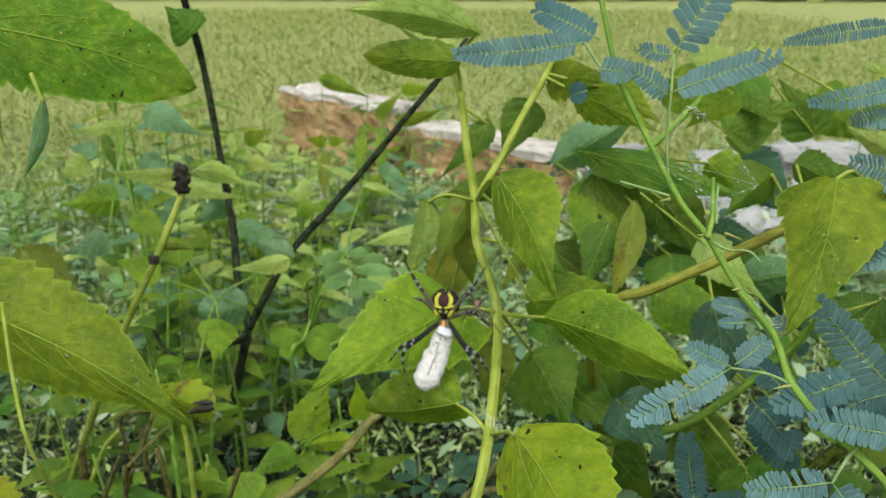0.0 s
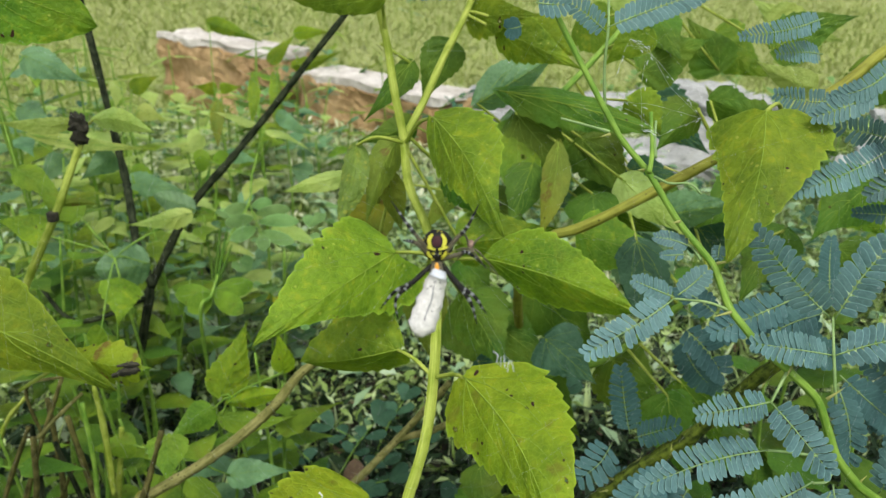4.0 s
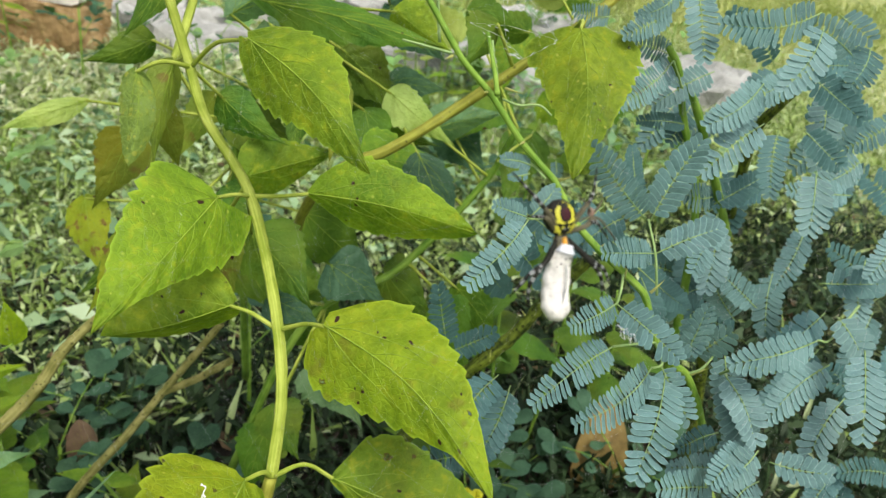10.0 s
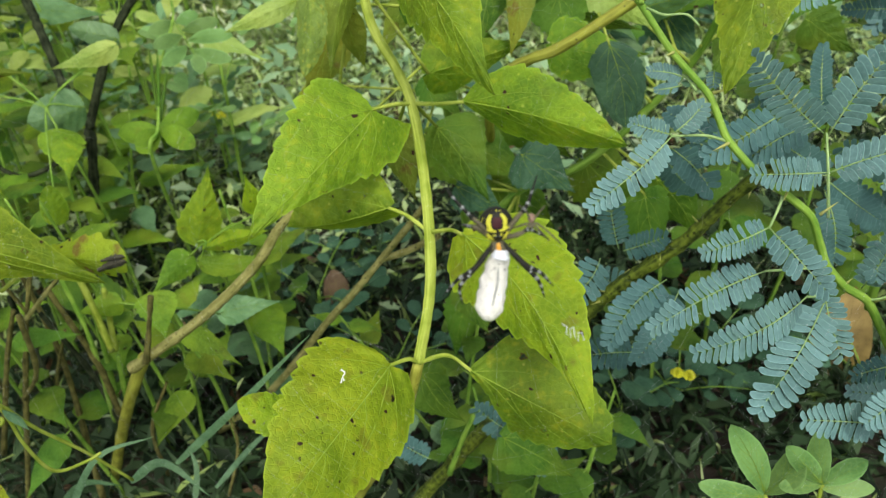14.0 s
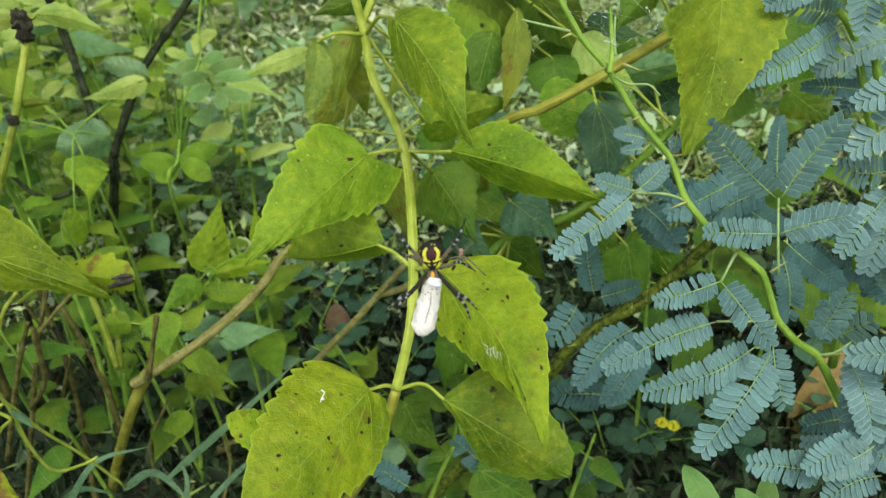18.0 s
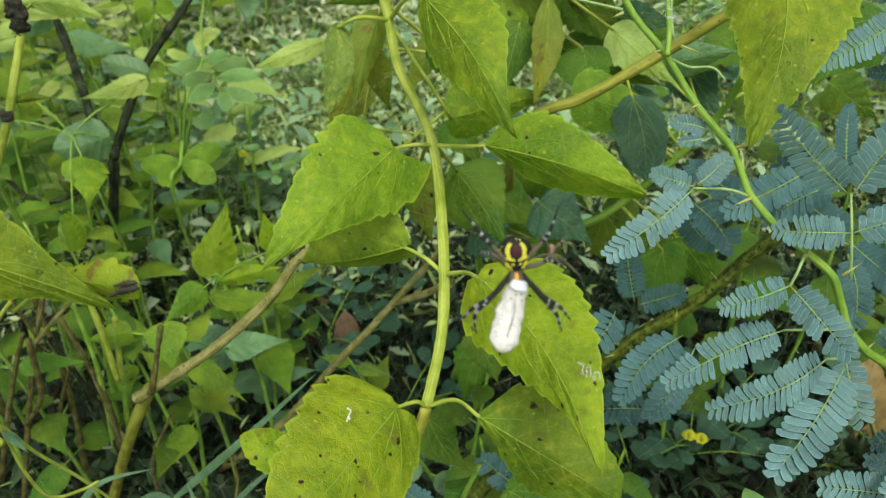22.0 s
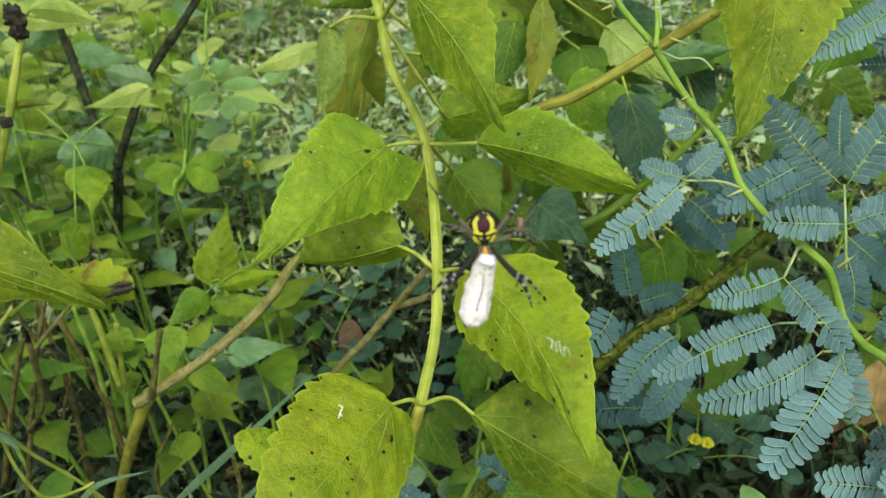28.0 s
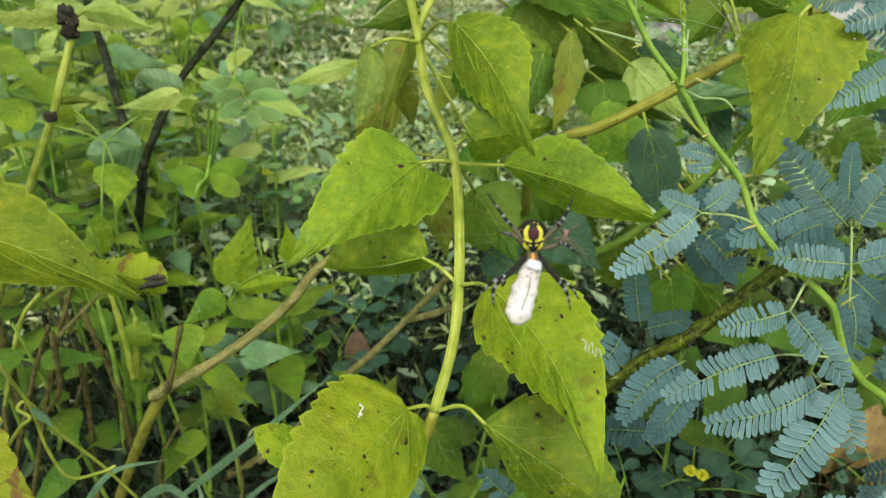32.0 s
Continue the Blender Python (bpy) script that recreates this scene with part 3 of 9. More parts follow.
def leaf(name, parent, B, T, wr, wl, mat, shape="ovate", arch=0.05, curl=0.10, teeth=11, seed=0, veins=True,
         petiole=None, face=None, nu=0, tooth=0.075, lobe=0.05, label="", vmat=None, pr=0.0011, twist=0.0, sway=None):
    """One leaf blade from its base B to its tip T, as wide to its right and left as wr and wl, with veins and petiole as its parts."""
    rng = np.random.default_rng(seed)
    org = parent_at(parent)
    B, a, n, s, L = leaf_frame(B, T, face)
    if twist:
        c, q = math.cos(radians(twist)), math.sin(radians(twist))
        n, s = c * n + q * s, c * s - q * n
    W = max(wr, wl)
    back = {1: math.sqrt(max(0, W * W - wr * wr)) * 0.9, -1: math.sqrt(max(0, W * W - wl * wl)) * 0.9}
    right, left = (shape, shape) if isinstance(shape, str) else shape
    lobes = (lobe, lobe) if isinstance(lobe, float) or lobe == 0 else lobe
    ph = rng.uniform(0, 6.28, 4)
    bend = rng.normal() * 0.03 if sway is None else sway

    def at(u, v):
        sg = 1 if v >= 0 else -1
        w = np.interp(u, *SHAPES[right if sg > 0 else left])
        p = abs(v)
        half = (wr if sg > 0 else wl) * w * p
        out = B + a * (u * L) + s * (sg * half)
        out = out + s * (bend * L * math.sin(math.pi * u))
        lift = arch * L * math.sin(math.pi * u * 0.9) - 0.5 * arch * L * u ** 3 - back[sg] * w * p - curl * W * p * p * w
        lift += 0.040 * W * math.sin(9 * u + ph[0] + sg * 1.7) * p + 0.030 * W * math.sin((u - .22 * p) * 38 + ph[1]) * min(1, 3 * p) * (1 - .4 * p) + 0.02 * W * math.sin(27 * u + ph[2] + sg) * p ** 4
        out = out + n * lift - a * (lobes[sg < 0] * L * p ** 1.4 * max(0, 1 - u * 6))
        return out

    nu = nu or (teeth * 5 + 1 if teeth else 21)
    nv = 13 if veins else 7
    verts, uvs, faces = [], [], []
    jit = rng.uniform(0.1, 1.7, 2 * nu + 4)
    for i in range(nu):
        u = i / (nu - 1)
        for k in range(nv):
            v = -1 + 2 * k / (nv - 1)
            e = v
            if teeth and abs(v) > 0.99:
                sw = (u * teeth + (0.37 if v < 0 else 0)) % 1.0
                e = v * (1 + tooth * jit[int(u * teeth) * 2 + (v > 0)] * ((sw / 0.8) ** 0.7 - 0.5 if sw < 0.8 else (1 - sw) / 0.2 - 0.5) * min(1, 6 * u) * (1.6 - 0.6 * u))
            verts.append(at(u, e) - org)
            uvs.append((u, v))
    for i in range(nu - 1):
        for k in range(nv - 1):
            q = i * nv + k
            faces.append((q, q + 1, q + nv + 1, q + nv))
    ob = part(name, mesh(name, verts, faces, mat, uvs), parent, label)
    if veins:
        vv, vf, vu = [], [], []
        r0 = 0.0040 * L
        runs = [([at(u, 0) + n * 0.0004 for u in np.linspace(0, 0.97, 14)], (r0, r0 * 0.25))]
        for sg in (-1, 1):
            for u0, u1, v1 in ((0.02, 0.62, 0.66), (0.03, 0.24, 0.80), (0.26, 0.58, 0.70), (0.42, 0.74, 0.66), (0.58, 0.85, 0.6)):
                runs.append(([at(u0 + (u1 - u0) * k, sg * v1 * k ** 0.7) + n * 0.0003 for k in np.linspace(0, 1, 7)], (r0 * (0.62 if u1 == 0.62 else 0.40), r0 * 0.13)))
        for pts, rad in runs:
            v, f, uv = tube(np.array(pts), rad, 4, 0, 0, org)
            o = sum(len(x) for x in vv)
            vv.append(v)
            vu.append(uv)
            vf += [tuple(i + o for i in ff) for ff in f]
        part("venation", mesh("venation", np.vstack(vv), vf, vmat or VEIN, np.vstack(vu)), ob, "pale raised leaf veins")
    if petiole is not None:
        pts = [np.asarray(p, float) for p in petiole] + [B + a * 0.01 * L]
        v, f, uv = tube(spline(pts, 5 * len(pts)), (pr * 1.15, pr, pr * 0.85), 7, 0.02, seed, org)
        part("petiole", mesh("petiole", v, f, vmat or STEM, uv), ob, "thin leaf stalk")
    return ob


def spindle(sides, rings, prof):
    """Closed round body along z; prof(t) gives z, rx, ry and the y shift."""
    v, f = [], []
    for i in range(rings):
        z, rx, ry, sh = prof(i / (rings - 1))
        for k in range(sides):
            an = 2 * math.pi * k / sides
            v.append((rx * math.cos(an), ry * math.sin(an) + sh, z))
    for i in range(rings - 1):
        for k in range(sides):
            j = (k + 1) % sides
            f.append((i * sides + k, i * sides + j, (i + 1) * sides + j, (i + 1) * sides + k))
    f.append(tuple(range(sides - 1, -1, -1)))
    f.append(tuple((rings - 1) * sides + k for k in range(sides)))
    return np.array(v), f


def leaflet_grid():
    """A unit leaflet from the origin along +x, rounded oblong, slightly cupped."""
    us = (0.0, 0.06, 0.2, 0.45, 0.7, 0.88, 0.97, 1.0)
    ws = (0.10, 0.28, 0.42, 0.49, 0.52, 0.48, 0.32, 0.10)
    v, uv, f = [], [], []
    for u, w in zip(us, ws):
        for k in (-1, 0, 1):
            v.append((u, k * w + 0.10 * math.sin(math.pi * u), -0.10 * k * k * w + 0.05 * math.sin(2.6 * u)))
            uv.append((u, k if u < 1 else 1))
    for i in range(len(us) - 1):
        for k in range(2):
            q = i * 3 + k
            f.append((q, q + 3, q + 4, q + 1))
    return np.array(v), np.array(uv), f


LEAFLET_V, LEAFLET_UV, LEAFLET_F = leaflet_grid()
LEAFLET_ME = {m.name: mesh("leaflet", LEAFLET_V, LEAFLET_F, m, LEAFLET_UV) for m in (MIMOSA, MIMOSA_SHADED)}


def pinna(parent, B, T, hw, single=False, mat=None, seed=0, sag=0.06, tilt=0.0, pitch=0.36, face=None):
    """One feather of a mimosa leaf: a thin rachis with two rows of leaflets."""
    rng = np.random.default_rng(seed + 77)
    mat = mat or MIMOSA
    org = parent_at(parent)
    B, a, n, s, L = leaf_frame(B, T, face)
    tilt = tilt + rng.normal() * 7
    c, q = math.cos(radians(tilt)), math.sin(radians(tilt))
    n, s = c * n + q * s, c * s - q * n
    bow = rng.normal() * 0.04
    us = np.linspace(0, 1, 12)
    line = B + np.outer(us * L, a) + np.outer(sag * L * (np.sin(math.pi * us * 0.9) - 0.6 * us ** 2), n) + np.outer(bow * L * np.sin(math.pi * us), s)
    v, f, uv = tube(line, (0.00042, 0.0002), 5, 0, 0, org)
    rach = part("pinna", mesh("pinna", v, f, MIMOSA_RIB, uv), parent)
    pairs = max(6, int(L / (hw * pitch)))
    vv, vf, vu = [], [], []
    for i in range(pairs):
        u = 0.07 + 0.93 * (i + 0.4) / pairs
        base = np.array([np.interp(u, us, line[:, k]) for k in range(3)])
        grow = min(1.0, 0.55 + 2.2 * u) * (1.0 if u < 0.72 else 1 - 1.7 * (u - 0.72))
        for sg in (-1, 1):
            if rng.random() < 0.02:
                continue
            ang = radians(70 - 34 * u ** 3 + rng.normal() * 2.2)
            x = math.cos(ang) * a + sg * math.sin(ang) * s
            x = unit(x + n * rng.normal() * 0.035 + n * 0.10)
            roll = rng.normal() * 0.06 + 0.16 * sg
            y = unit(np.cross(n, x))
            z = np.cross(x, y)
            y, z = math.cos(roll) * y + math.sin(roll) * z, math.cos(roll) * z - math.sin(roll) * y
            ln = hw * 1.06 * grow * rng.uniform(0.94, 1.05)
            wd = hw * 0.372 * rng.uniform(0.95, 1.05) * (0.8 + 0.2 * grow)
            M = np.column_stack([x * ln, y * sg * wd, z * wd])
            if single:
                ob = part("leaflet", LEAFLET_ME[mat.name], rach)
                ob.matrix_basis = Matrix(np.vstack([np.column_stack([M, base - org]), (0, 0, 0, 1)]).tolist())
            else:
                o = len(vv) * len(LEAFLET_V)
                vv.append(LEAFLET_V @ M.T + base - org)
                vu.append(LEAFLET_UV)
                vf += [tuple(k + o for k in ff) for ff in LEAFLET_F]
    if vv:
        tagged(part("foliage", mesh("foliage", np.vstack(vv), vf, mat, np.vstack(vu)), rach, "two rows of blue-green leaflets"), kind="stuff")
    return rach


def thorn(parent, at, way, length=0.006, r=0.0009, mat=None):
    at, way = np.asarray(at, float), unit(np.asarray(way, float))
    v, f, uv = tube(np.array([at, at + way * length * 0.5, at + way * length]), (r, r * 0.55, r * 0.05), 6, 0, 0, parent_at(parent))
    return part("thorn", mesh("thorn", v, f, mat or THORN, uv), parent)

# ---- ground ----
def build_ground():
    n = 60
    xs = np.concatenate([np.linspace(-60, -4, 8), np.linspace(-3.5, 4.5, n), np.linspace(5, 60, 8)])
    ys = np.concatenate([np.linspace(-40, -3, 6), np.linspace(-2.5, 7, n), np.linspace(8, 90, 10)])
    v = [(x, y, 0.018 * noise.noise(V((x * 1.7, y * 1.7, 0))) + 0.008 * noise.noise(V((x * 6, y * 6, 3)))) for y in ys for x in xs]
    w = len(xs)
    f = [(j * w + i, j * w + i + 1, (j + 1) * w + i + 1, (j + 1) * w + i) for j in range(len(ys) - 1) for i in range(w - 1)]
    tagged(new("ground", mesh("ground", v, f, GROUND)), "dark soil turning to yellow-green turf", "ground", kind="structure")


build_ground()


def scatter(name, count, area, size, mat, label, seed, lift=(0.0, 0.05), slim=(0.25, 0.5), upright=0.4, dens=None, edge=0.12, kind="stuff", category="grass"):
    """Small folded leaves or blades strewn over an area, as one object."""
    rng = np.random.default_rng(seed)
    x0, x1, y0, y1 = area
    x, y = rng.uniform(x0, x1, count), y0 + (y1 - y0) * rng.random(count) ** (dens or 1.0)
    x, y = x + rng.normal(0, edge, count), y + rng.normal(0, edge, count)
    x = x + 0.3 * edge * np.sin(y * 9) + 0.25 * edge * np.sin(y * 23 + 1)
    z = rng.uniform(*lift, count)
    L = rng.uniform(*size, count)
    W = L * rng.uniform(*slim, count)
    az = rng.uniform(0, 2 * math.pi, count)
    el = rng.normal(upright, 0.45, count)
    a = np.column_stack([np.cos(az) * np.cos(el), np.sin(az) * np.cos(el), np.abs(np.sin(el))])
    sd = np.column_stack([-np.sin(az), np.cos(az), rng.normal(0, 0.35, count)])
    sd /= np.linalg.norm(sd, axis=1)[:, None]
    up = np.cross(a, sd)
    up *= np.sign(up[:, 2])[:, None]
    p = np.column_stack([x, y, z])
    r = [p, p + a * (L * .45)[:, None] + sd * (W * .5)[:, None] + up * (L * .06)[:, None], p + a * (L * .5)[:, None],
         p + a * (L * .45)[:, None] - sd * (W * .5)[:, None] + up * (L * .06)[:, None], p + a * L[:, None] - up * (L * .12)[:, None]]
    verts = np.stack(r, axis=1).reshape(-1, 3)
    base = np.arange(count) * 5
    tri = np.concatenate([np.stack([base, base + 1, base + 2], 1), np.stack([base, base + 2, base + 3], 1),
                          np.stack([base + 1, base + 4, base + 2], 1), np.stack([base + 2, base + 4, base + 3], 1)])
    me = bpy.data.meshes.new(name)
    me.vertices.add(len(verts))
    me.vertices.foreach_set("co", verts.astype(np.float32).ravel())
    me.loops.add(len(tri) * 3)
    me.loops.foreach_set("vertex_index", tri.astype(np.int32).ravel())
    me.polygons.add(len(tri))
    me.polygons.foreach_set("loop_start", np.arange(0, len(tri) * 3, 3, dtype=np.int32))
    me.update(calc_edges=True)
    me.validate()
    me.materials.append(mat)
    return tagged(new(name, me), label, category, kind=kind)


scatter("ground_herbs", 64000, (-1.4, 2.2, 0.95, 2.5), (0.009, 0.025), GROUND_COVER, "dense carpet of small blue-green herbs on soil", 3, (0.0, 0.06), (0.2, 0.5), 0.4)
scatter("ground_grass", 30000, (-1.4, 2.4, 0.95, 2.6), (0.025, 0.075), GROUND_COVER, "short tangled grass among the low herbs", 4, (0.0, 0.03), (0.04, 0.09), 0.7)
scatter("verge_grass", 26000, (-4.5, 5.0, -3.5, 2.6), (0.03, 0.09), GROUND_COVER, "rough low grass around the patch of weeds", 29, (0.0, 0.02), (0.06, 0.14), 0.6, edge=0.4)
scatter("broad_herbs", 4500, (-1.4, 1.6, 1.0, 2.3), (0.022, 0.046), HERB_PALE, "broad-leaved pale herbs spreading over the ground", 23, (0.01, 0.08), (0.35, 0.6), 0.25)
# herbs and grass coloured dark for the shade under the taller plants
scatter("dark_undergrowth", 20000, (-0.8, 1.5, 0.22, 1.02), (0.014, 0.040), UNDERGROWTH, "low herbs under the taller plants, their shade put into the colour", 13, (0.0, 0.05), (0.2, 0.5), 0.4, edge=0.2)
scatter("dark_grass", 8000, (-0.8, 1.5, 0.22, 1.02), (0.03, 0.09), UNDERGROWTH, "thin grass under the taller plants, their shade put into the colour", 14, (0.0, 0.02), (0.035, 0.08), 0.8)
scatter("leaf_litter", 3000, (-1.0, 1.6, 0.3, 1.8), (0.012, 0.04), LITTER, "brown dead leaf scraps on the soil", 5, (0.0, 0.012), (0.3, 0.6), 0.05, category="litter")
scatter("straw_grass", 9000, (0.55, 3.0, 0.7, 2.4), (0.02, 0.07), STRAW, "pale dry grass on the open ground", 16, (0.0, 0.02), (0.05, 0.12), 0.5)
scatter("straw_tufts", 12000, (-0.45, 0.75, 1.85, 2.4), (0.015, 0.045), STRAW, "pale dry grass between herbs and laterite blocks", 19, (0.02, 0.085), (0.12, 0.30), 0.15)
scatter("far_shrubs", 12000, (-14, 14, 15, 18), (0.3, 0.7), LAWN, "far sunlit shrubs closing the lawn", 17, (0.0, 3.5), (0.3, 0.6), 0.2, category="shrubs")
scatter("lawn_grass", 70000, (-3.4, 4.4, 2.2, 12), (0.03, 0.10), LAWN, "yellow-green lawn grass, short and sunlit", 6, (0.0, 0.01), (0.06, 0.16), 0.8, dens=1.7, edge=0.35)


# ---- low laterite blocks with a pale cap, and grey stones ----
def block(name, size, at, rz, mat, seed, rough=0.012, div=9):
    sx, sy, sz = size
    bm = bmesh.new()
    bmesh.ops.create_cube(bm, size=1)
    bmesh.ops.subdivide_edges(bm, edges=bm.edges[:], cuts=div, use_grid_fill=True)
    for v in bm.verts:
        p = v.co
        e = sum(abs(c) > 0.46 for c in p)
        if e >= 2:
            p *= 0.97
        p.x, p.y, p.z = p.x * sx, p.y * sy, (p.z + 0.5) * sz
        d = noise.noise_vector(p * 14 + V((seed, 0, 0))) * rough + noise.noise_vector(p * 45 + V((0, seed, 0))) * rough * 0.4
        v.co = p + d
    me = bpy.data.meshes.new(name)
    bm.to_mesh(me)
    bm.free()
    me.materials.append(mat)
    return me


def laterite_block(at, rz, size, seed):
    ob = thing("laterite_block", at, "low rust-brown laterite block with a crumbling pale top", "stone block", "laterite blocks in a row")
    ob.rotation_euler = (0, 0, radians(rz))
    part("body", block("body", size, at, rz, LATERITE, seed, 0.02, 14), ob)
    top = part("cap", block("cap", (size[0] * 1.01, size[1] * 1.03, 0.024), at, rz, LIME, seed + 9, 0.014, 12), ob, "weathered whitish lime cap")
    top.location = (0, 0, size[2] - 0.004)


laterite_block((-0.325, 2.873, -0.01), -45, (0.62, 0.145, 0.246), 1)
laterite_block((0.150, 2.386, -0.01), -46, (0.56, 0.145, 0.205), 2)


def stone(at, size, seed, label):
    ob = tagged(new("stone", block("stone", size, at, 0, STONE, seed, 0.03, 8)), label, "stone", "pale stones by the lawn")
    ob.location, ob.rotation_euler = at, (0, 0, seed * 1.3)


for k, (x, y, sx, sy, sz) in enumerate(((0.62, 2.28, .34, .26, .12), (0.86, 2.02, .30, .24, .10), (0.56, 2.62, .30, .26, .12), (1.16, 2.12, .42, .32, .11), (1.52, 1.86, .46, .34, .10), (1.30, 2.62, .40, .30, .13), (1.85, 1.62, .40, .36, .12), (0.98, 2.62, .26, .22, .10), (1.92, 2.25, .4, .3, .1))):
    stone((x, y, -0.015), (sx, sy, sz), 11 + k, "flat pale grey weathered stone lying in the grass")

# ---- the vine-like weed with opposite toothed leaves ----
weed = thing("leafy_weed", (-0.0268, 0.3598, 0.2951), "tall weed with a ridged yellow-green stem and toothed spotted leaves", "plant")
stem_part("stem", weed, [(0.0158, 0.5287, 0.6509), (0.0223, 0.5173, 0.6195), (0.025, 0.5034, 0.5958), (0.0297, 0.4931, 0.5688), (0.0306, 0.4731, 0.5468), (0.0384, 0.4543, 0.528), (0.0417, 0.4384, 0.5151), (0.0401, 0.4152, 0.4949), (0.0348, 0.3855, 0.4687), (0.0277, 0.3641, 0.4444), (0.0148, 0.3443, 0.4175)], (.0021, .0025, .0026, .0028, .0028), STEM, 130, 20, 0.03, 3, ridge=.08)
stem_part("stem", weed, [(0.0148, 0.3443, 0.4175), (0.0033, 0.3393, 0.3835), (-0.0098, 0.3447, 0.3459), (-0.0268, 0.3598, 0.2951), (-0.0699, 0.4083, 0.1488), (-0.1198, 0.4593, -0.0289)], (.0029, .0032, .0036, .004), STEM_BROWN, 50, 20, 0.04, 4, ridge=.06, label="woody brown lower stem")
leaf("leaf", weed, (0.0186, 0.4195, 0.5274), (-0.0537, 0.3561, 0.5104), 0.0303, 0.0270, GREEN, ("leaning_r", "leaning_l"), lobe=(.02, .18), sway=0.0, seed=1, petiole=[(0.0417, 0.4384, 0.5151), (0.0312, 0.43, 0.5214)], teeth=12, label="bright green leaf pricked with holes")
leaf("leaf", weed, (0.0666, 0.4249, 0.5188), (0.1346, 0.3678, 0.5111), 0.0135, 0.024, GREEN, ("slender_r", "slender_l"), lobe=(0.0, 0.0), sway=-.03, seed=2, petiole=[(0.0417, 0.4384, 0.5151), (0.0549, 0.4314, 0.5161)], teeth=11, label="bright green leaf with pale side veins")
leaf("leaf", weed, (0.04, 0.4391, 0.5952), (0.0623, 0.3577, 0.56), 0.0165, 0.0231, GREEN, ("hanging_r", "hanging_l"), lobe=(.05, .05), sway=-.04, seed=3, petiole=[(0.0306, 0.491, 0.5664), (0.0365, 0.4703, 0.5842)], teeth=12, arch=.08)
leaf("leaf", weed, (0.0012, 0.4842, 0.5681), (-0.0107, 0.4621, 0.5287), 0.0072, 0.0090, MOTTLED, seed=4, petiole=[(0.0306, 0.491, 0.5664), (0.0125, 0.4797, 0.5736)], teeth=9, curl=.4, shape="broad", label="folded leaf mottled with pale specks")
leaf("leaf", weed, (0.0268, 0.5078, 0.5638), (0.0046, 0.4764, 0.518), 0.0113, 0.0084, OLIVE, seed=5, petiole=[(0.0305, 0.4973, 0.5711)], teeth=9, curl=.3, label="folded olive leaf with brown tip")
leaf("leaf", weed, (0.018, 0.4029, 0.4767), (-0.0363, 0.4342, 0.4535), 0.0255, 0.0064, GREEN, "broad", seed=6, petiole=[(0.0348, 0.3855, 0.4687), (0.0261, 0.3964, 0.4738)], teeth=10)
leaf("leaf", weed, (0.046, 0.3615, 0.4839), (0.0693, 0.2535, 0.4593), 0.0241, 0.0322, YELLOWGREEN, ("drooping_r", "drooping_l"), lobe=(.04, .03), sway=-.07, seed=7, petiole=[(0.0348, 0.3855, 0.4687), (0.0428, 0.373, 0.4778)], teeth=13, arch=.05, label="large yellow-green leaf with brown pinholes")
leaf("leaf", weed, (0.0001, 0.3385, 0.4284), (-0.0728, 0.2627, 0.4298), 0.0363, 0.0325, YELLOWGREEN, ("rounded_r", "rounded_l"), lobe=(.02, .05), sway=0.0, seed=8, petiole=[(0.0148, 0.3443, 0.4175), (0.0097, 0.3414, 0.4255)], teeth=12, tooth=.10, label="large yellow-green leaf with rusty blotches")
leaf("leaf", weed, (0.0387, 0.33, 0.4193), (0.0986, 0.2828, 0.3928), 0.0208, 0.0301, MIDGREEN, ("folded_r", "folded_l"), lobe=(0.0, 0.0), sway=0.0, seed=9, petiole=[(0.0148, 0.3443, 0.4175), (0.0296, 0.3403, 0.4227)], teeth=11, tooth=.07, arch=.05, label="green leaf, half shaded by its neighbour")
leaf("leaf", weed, (-0.0537, 0.3494, 0.3899), (-0.0806, 0.3562, 0.4082), 0.0104, 0.0123, YELLOWGREEN, seed=10, teeth=8, petiole=[(-0.0229, 0.3476, 0.3626), (-0.0389, 0.3476, 0.3751)], shape="broad", label="small leaf with pink-brown marks")
for line, wid in (([(-0.0258, 0.3195, 0.4542), (-0.0243, 0.3183, 0.453), (-0.0257, 0.3174, 0.4515), (-0.0254, 0.3162, 0.4501)], .00042), ([(-0.0261, 0.3171, 0.451), (-0.0269, 0.316, 0.4494)], .0004)):
    stem_part("white_fleck", weed, line, (wid, wid * .7, wid), DROPPING, 10, 6, .3, 3, "chalky white fleck on a leaf")
# crown leaves of the same weed
leaf("leaf", weed, (0.0181, 0.4965, 0.6502), (-0.0381, 0.506, 0.6522), 0.0118, 0.0108, WEEDGREEN, "broad", seed=11, teeth=8, petiole=[(0.0212, 0.5203, 0.6278), (0.0199, 0.5143, 0.6407)])
leaf("leaf", weed, (0.0307, 0.5124, 0.6649), (-0.0457, 0.4859, 0.6792), 0.0136, 0.0097, PALEGREEN, seed=12, teeth=9, petiole=[(0.0169, 0.5281, 0.6493), (0.026, 0.5207, 0.6585)], shape="lance")
leaf("leaf", weed, (0.0161, 0.5463, 0.6408), (-0.0261, 0.5871, 0.6653), 0.0141, 0.0077, PALEGREEN, seed=13, teeth=8)
leaf("leaf", weed, (0.0403, 0.5488, 0.6036), (0.0076, 0.5382, 0.5672), 0.0077, 0.0106, DARKGREEN, seed=14, teeth=9, petiole=[(0.0216, 0.5565, 0.6144)])

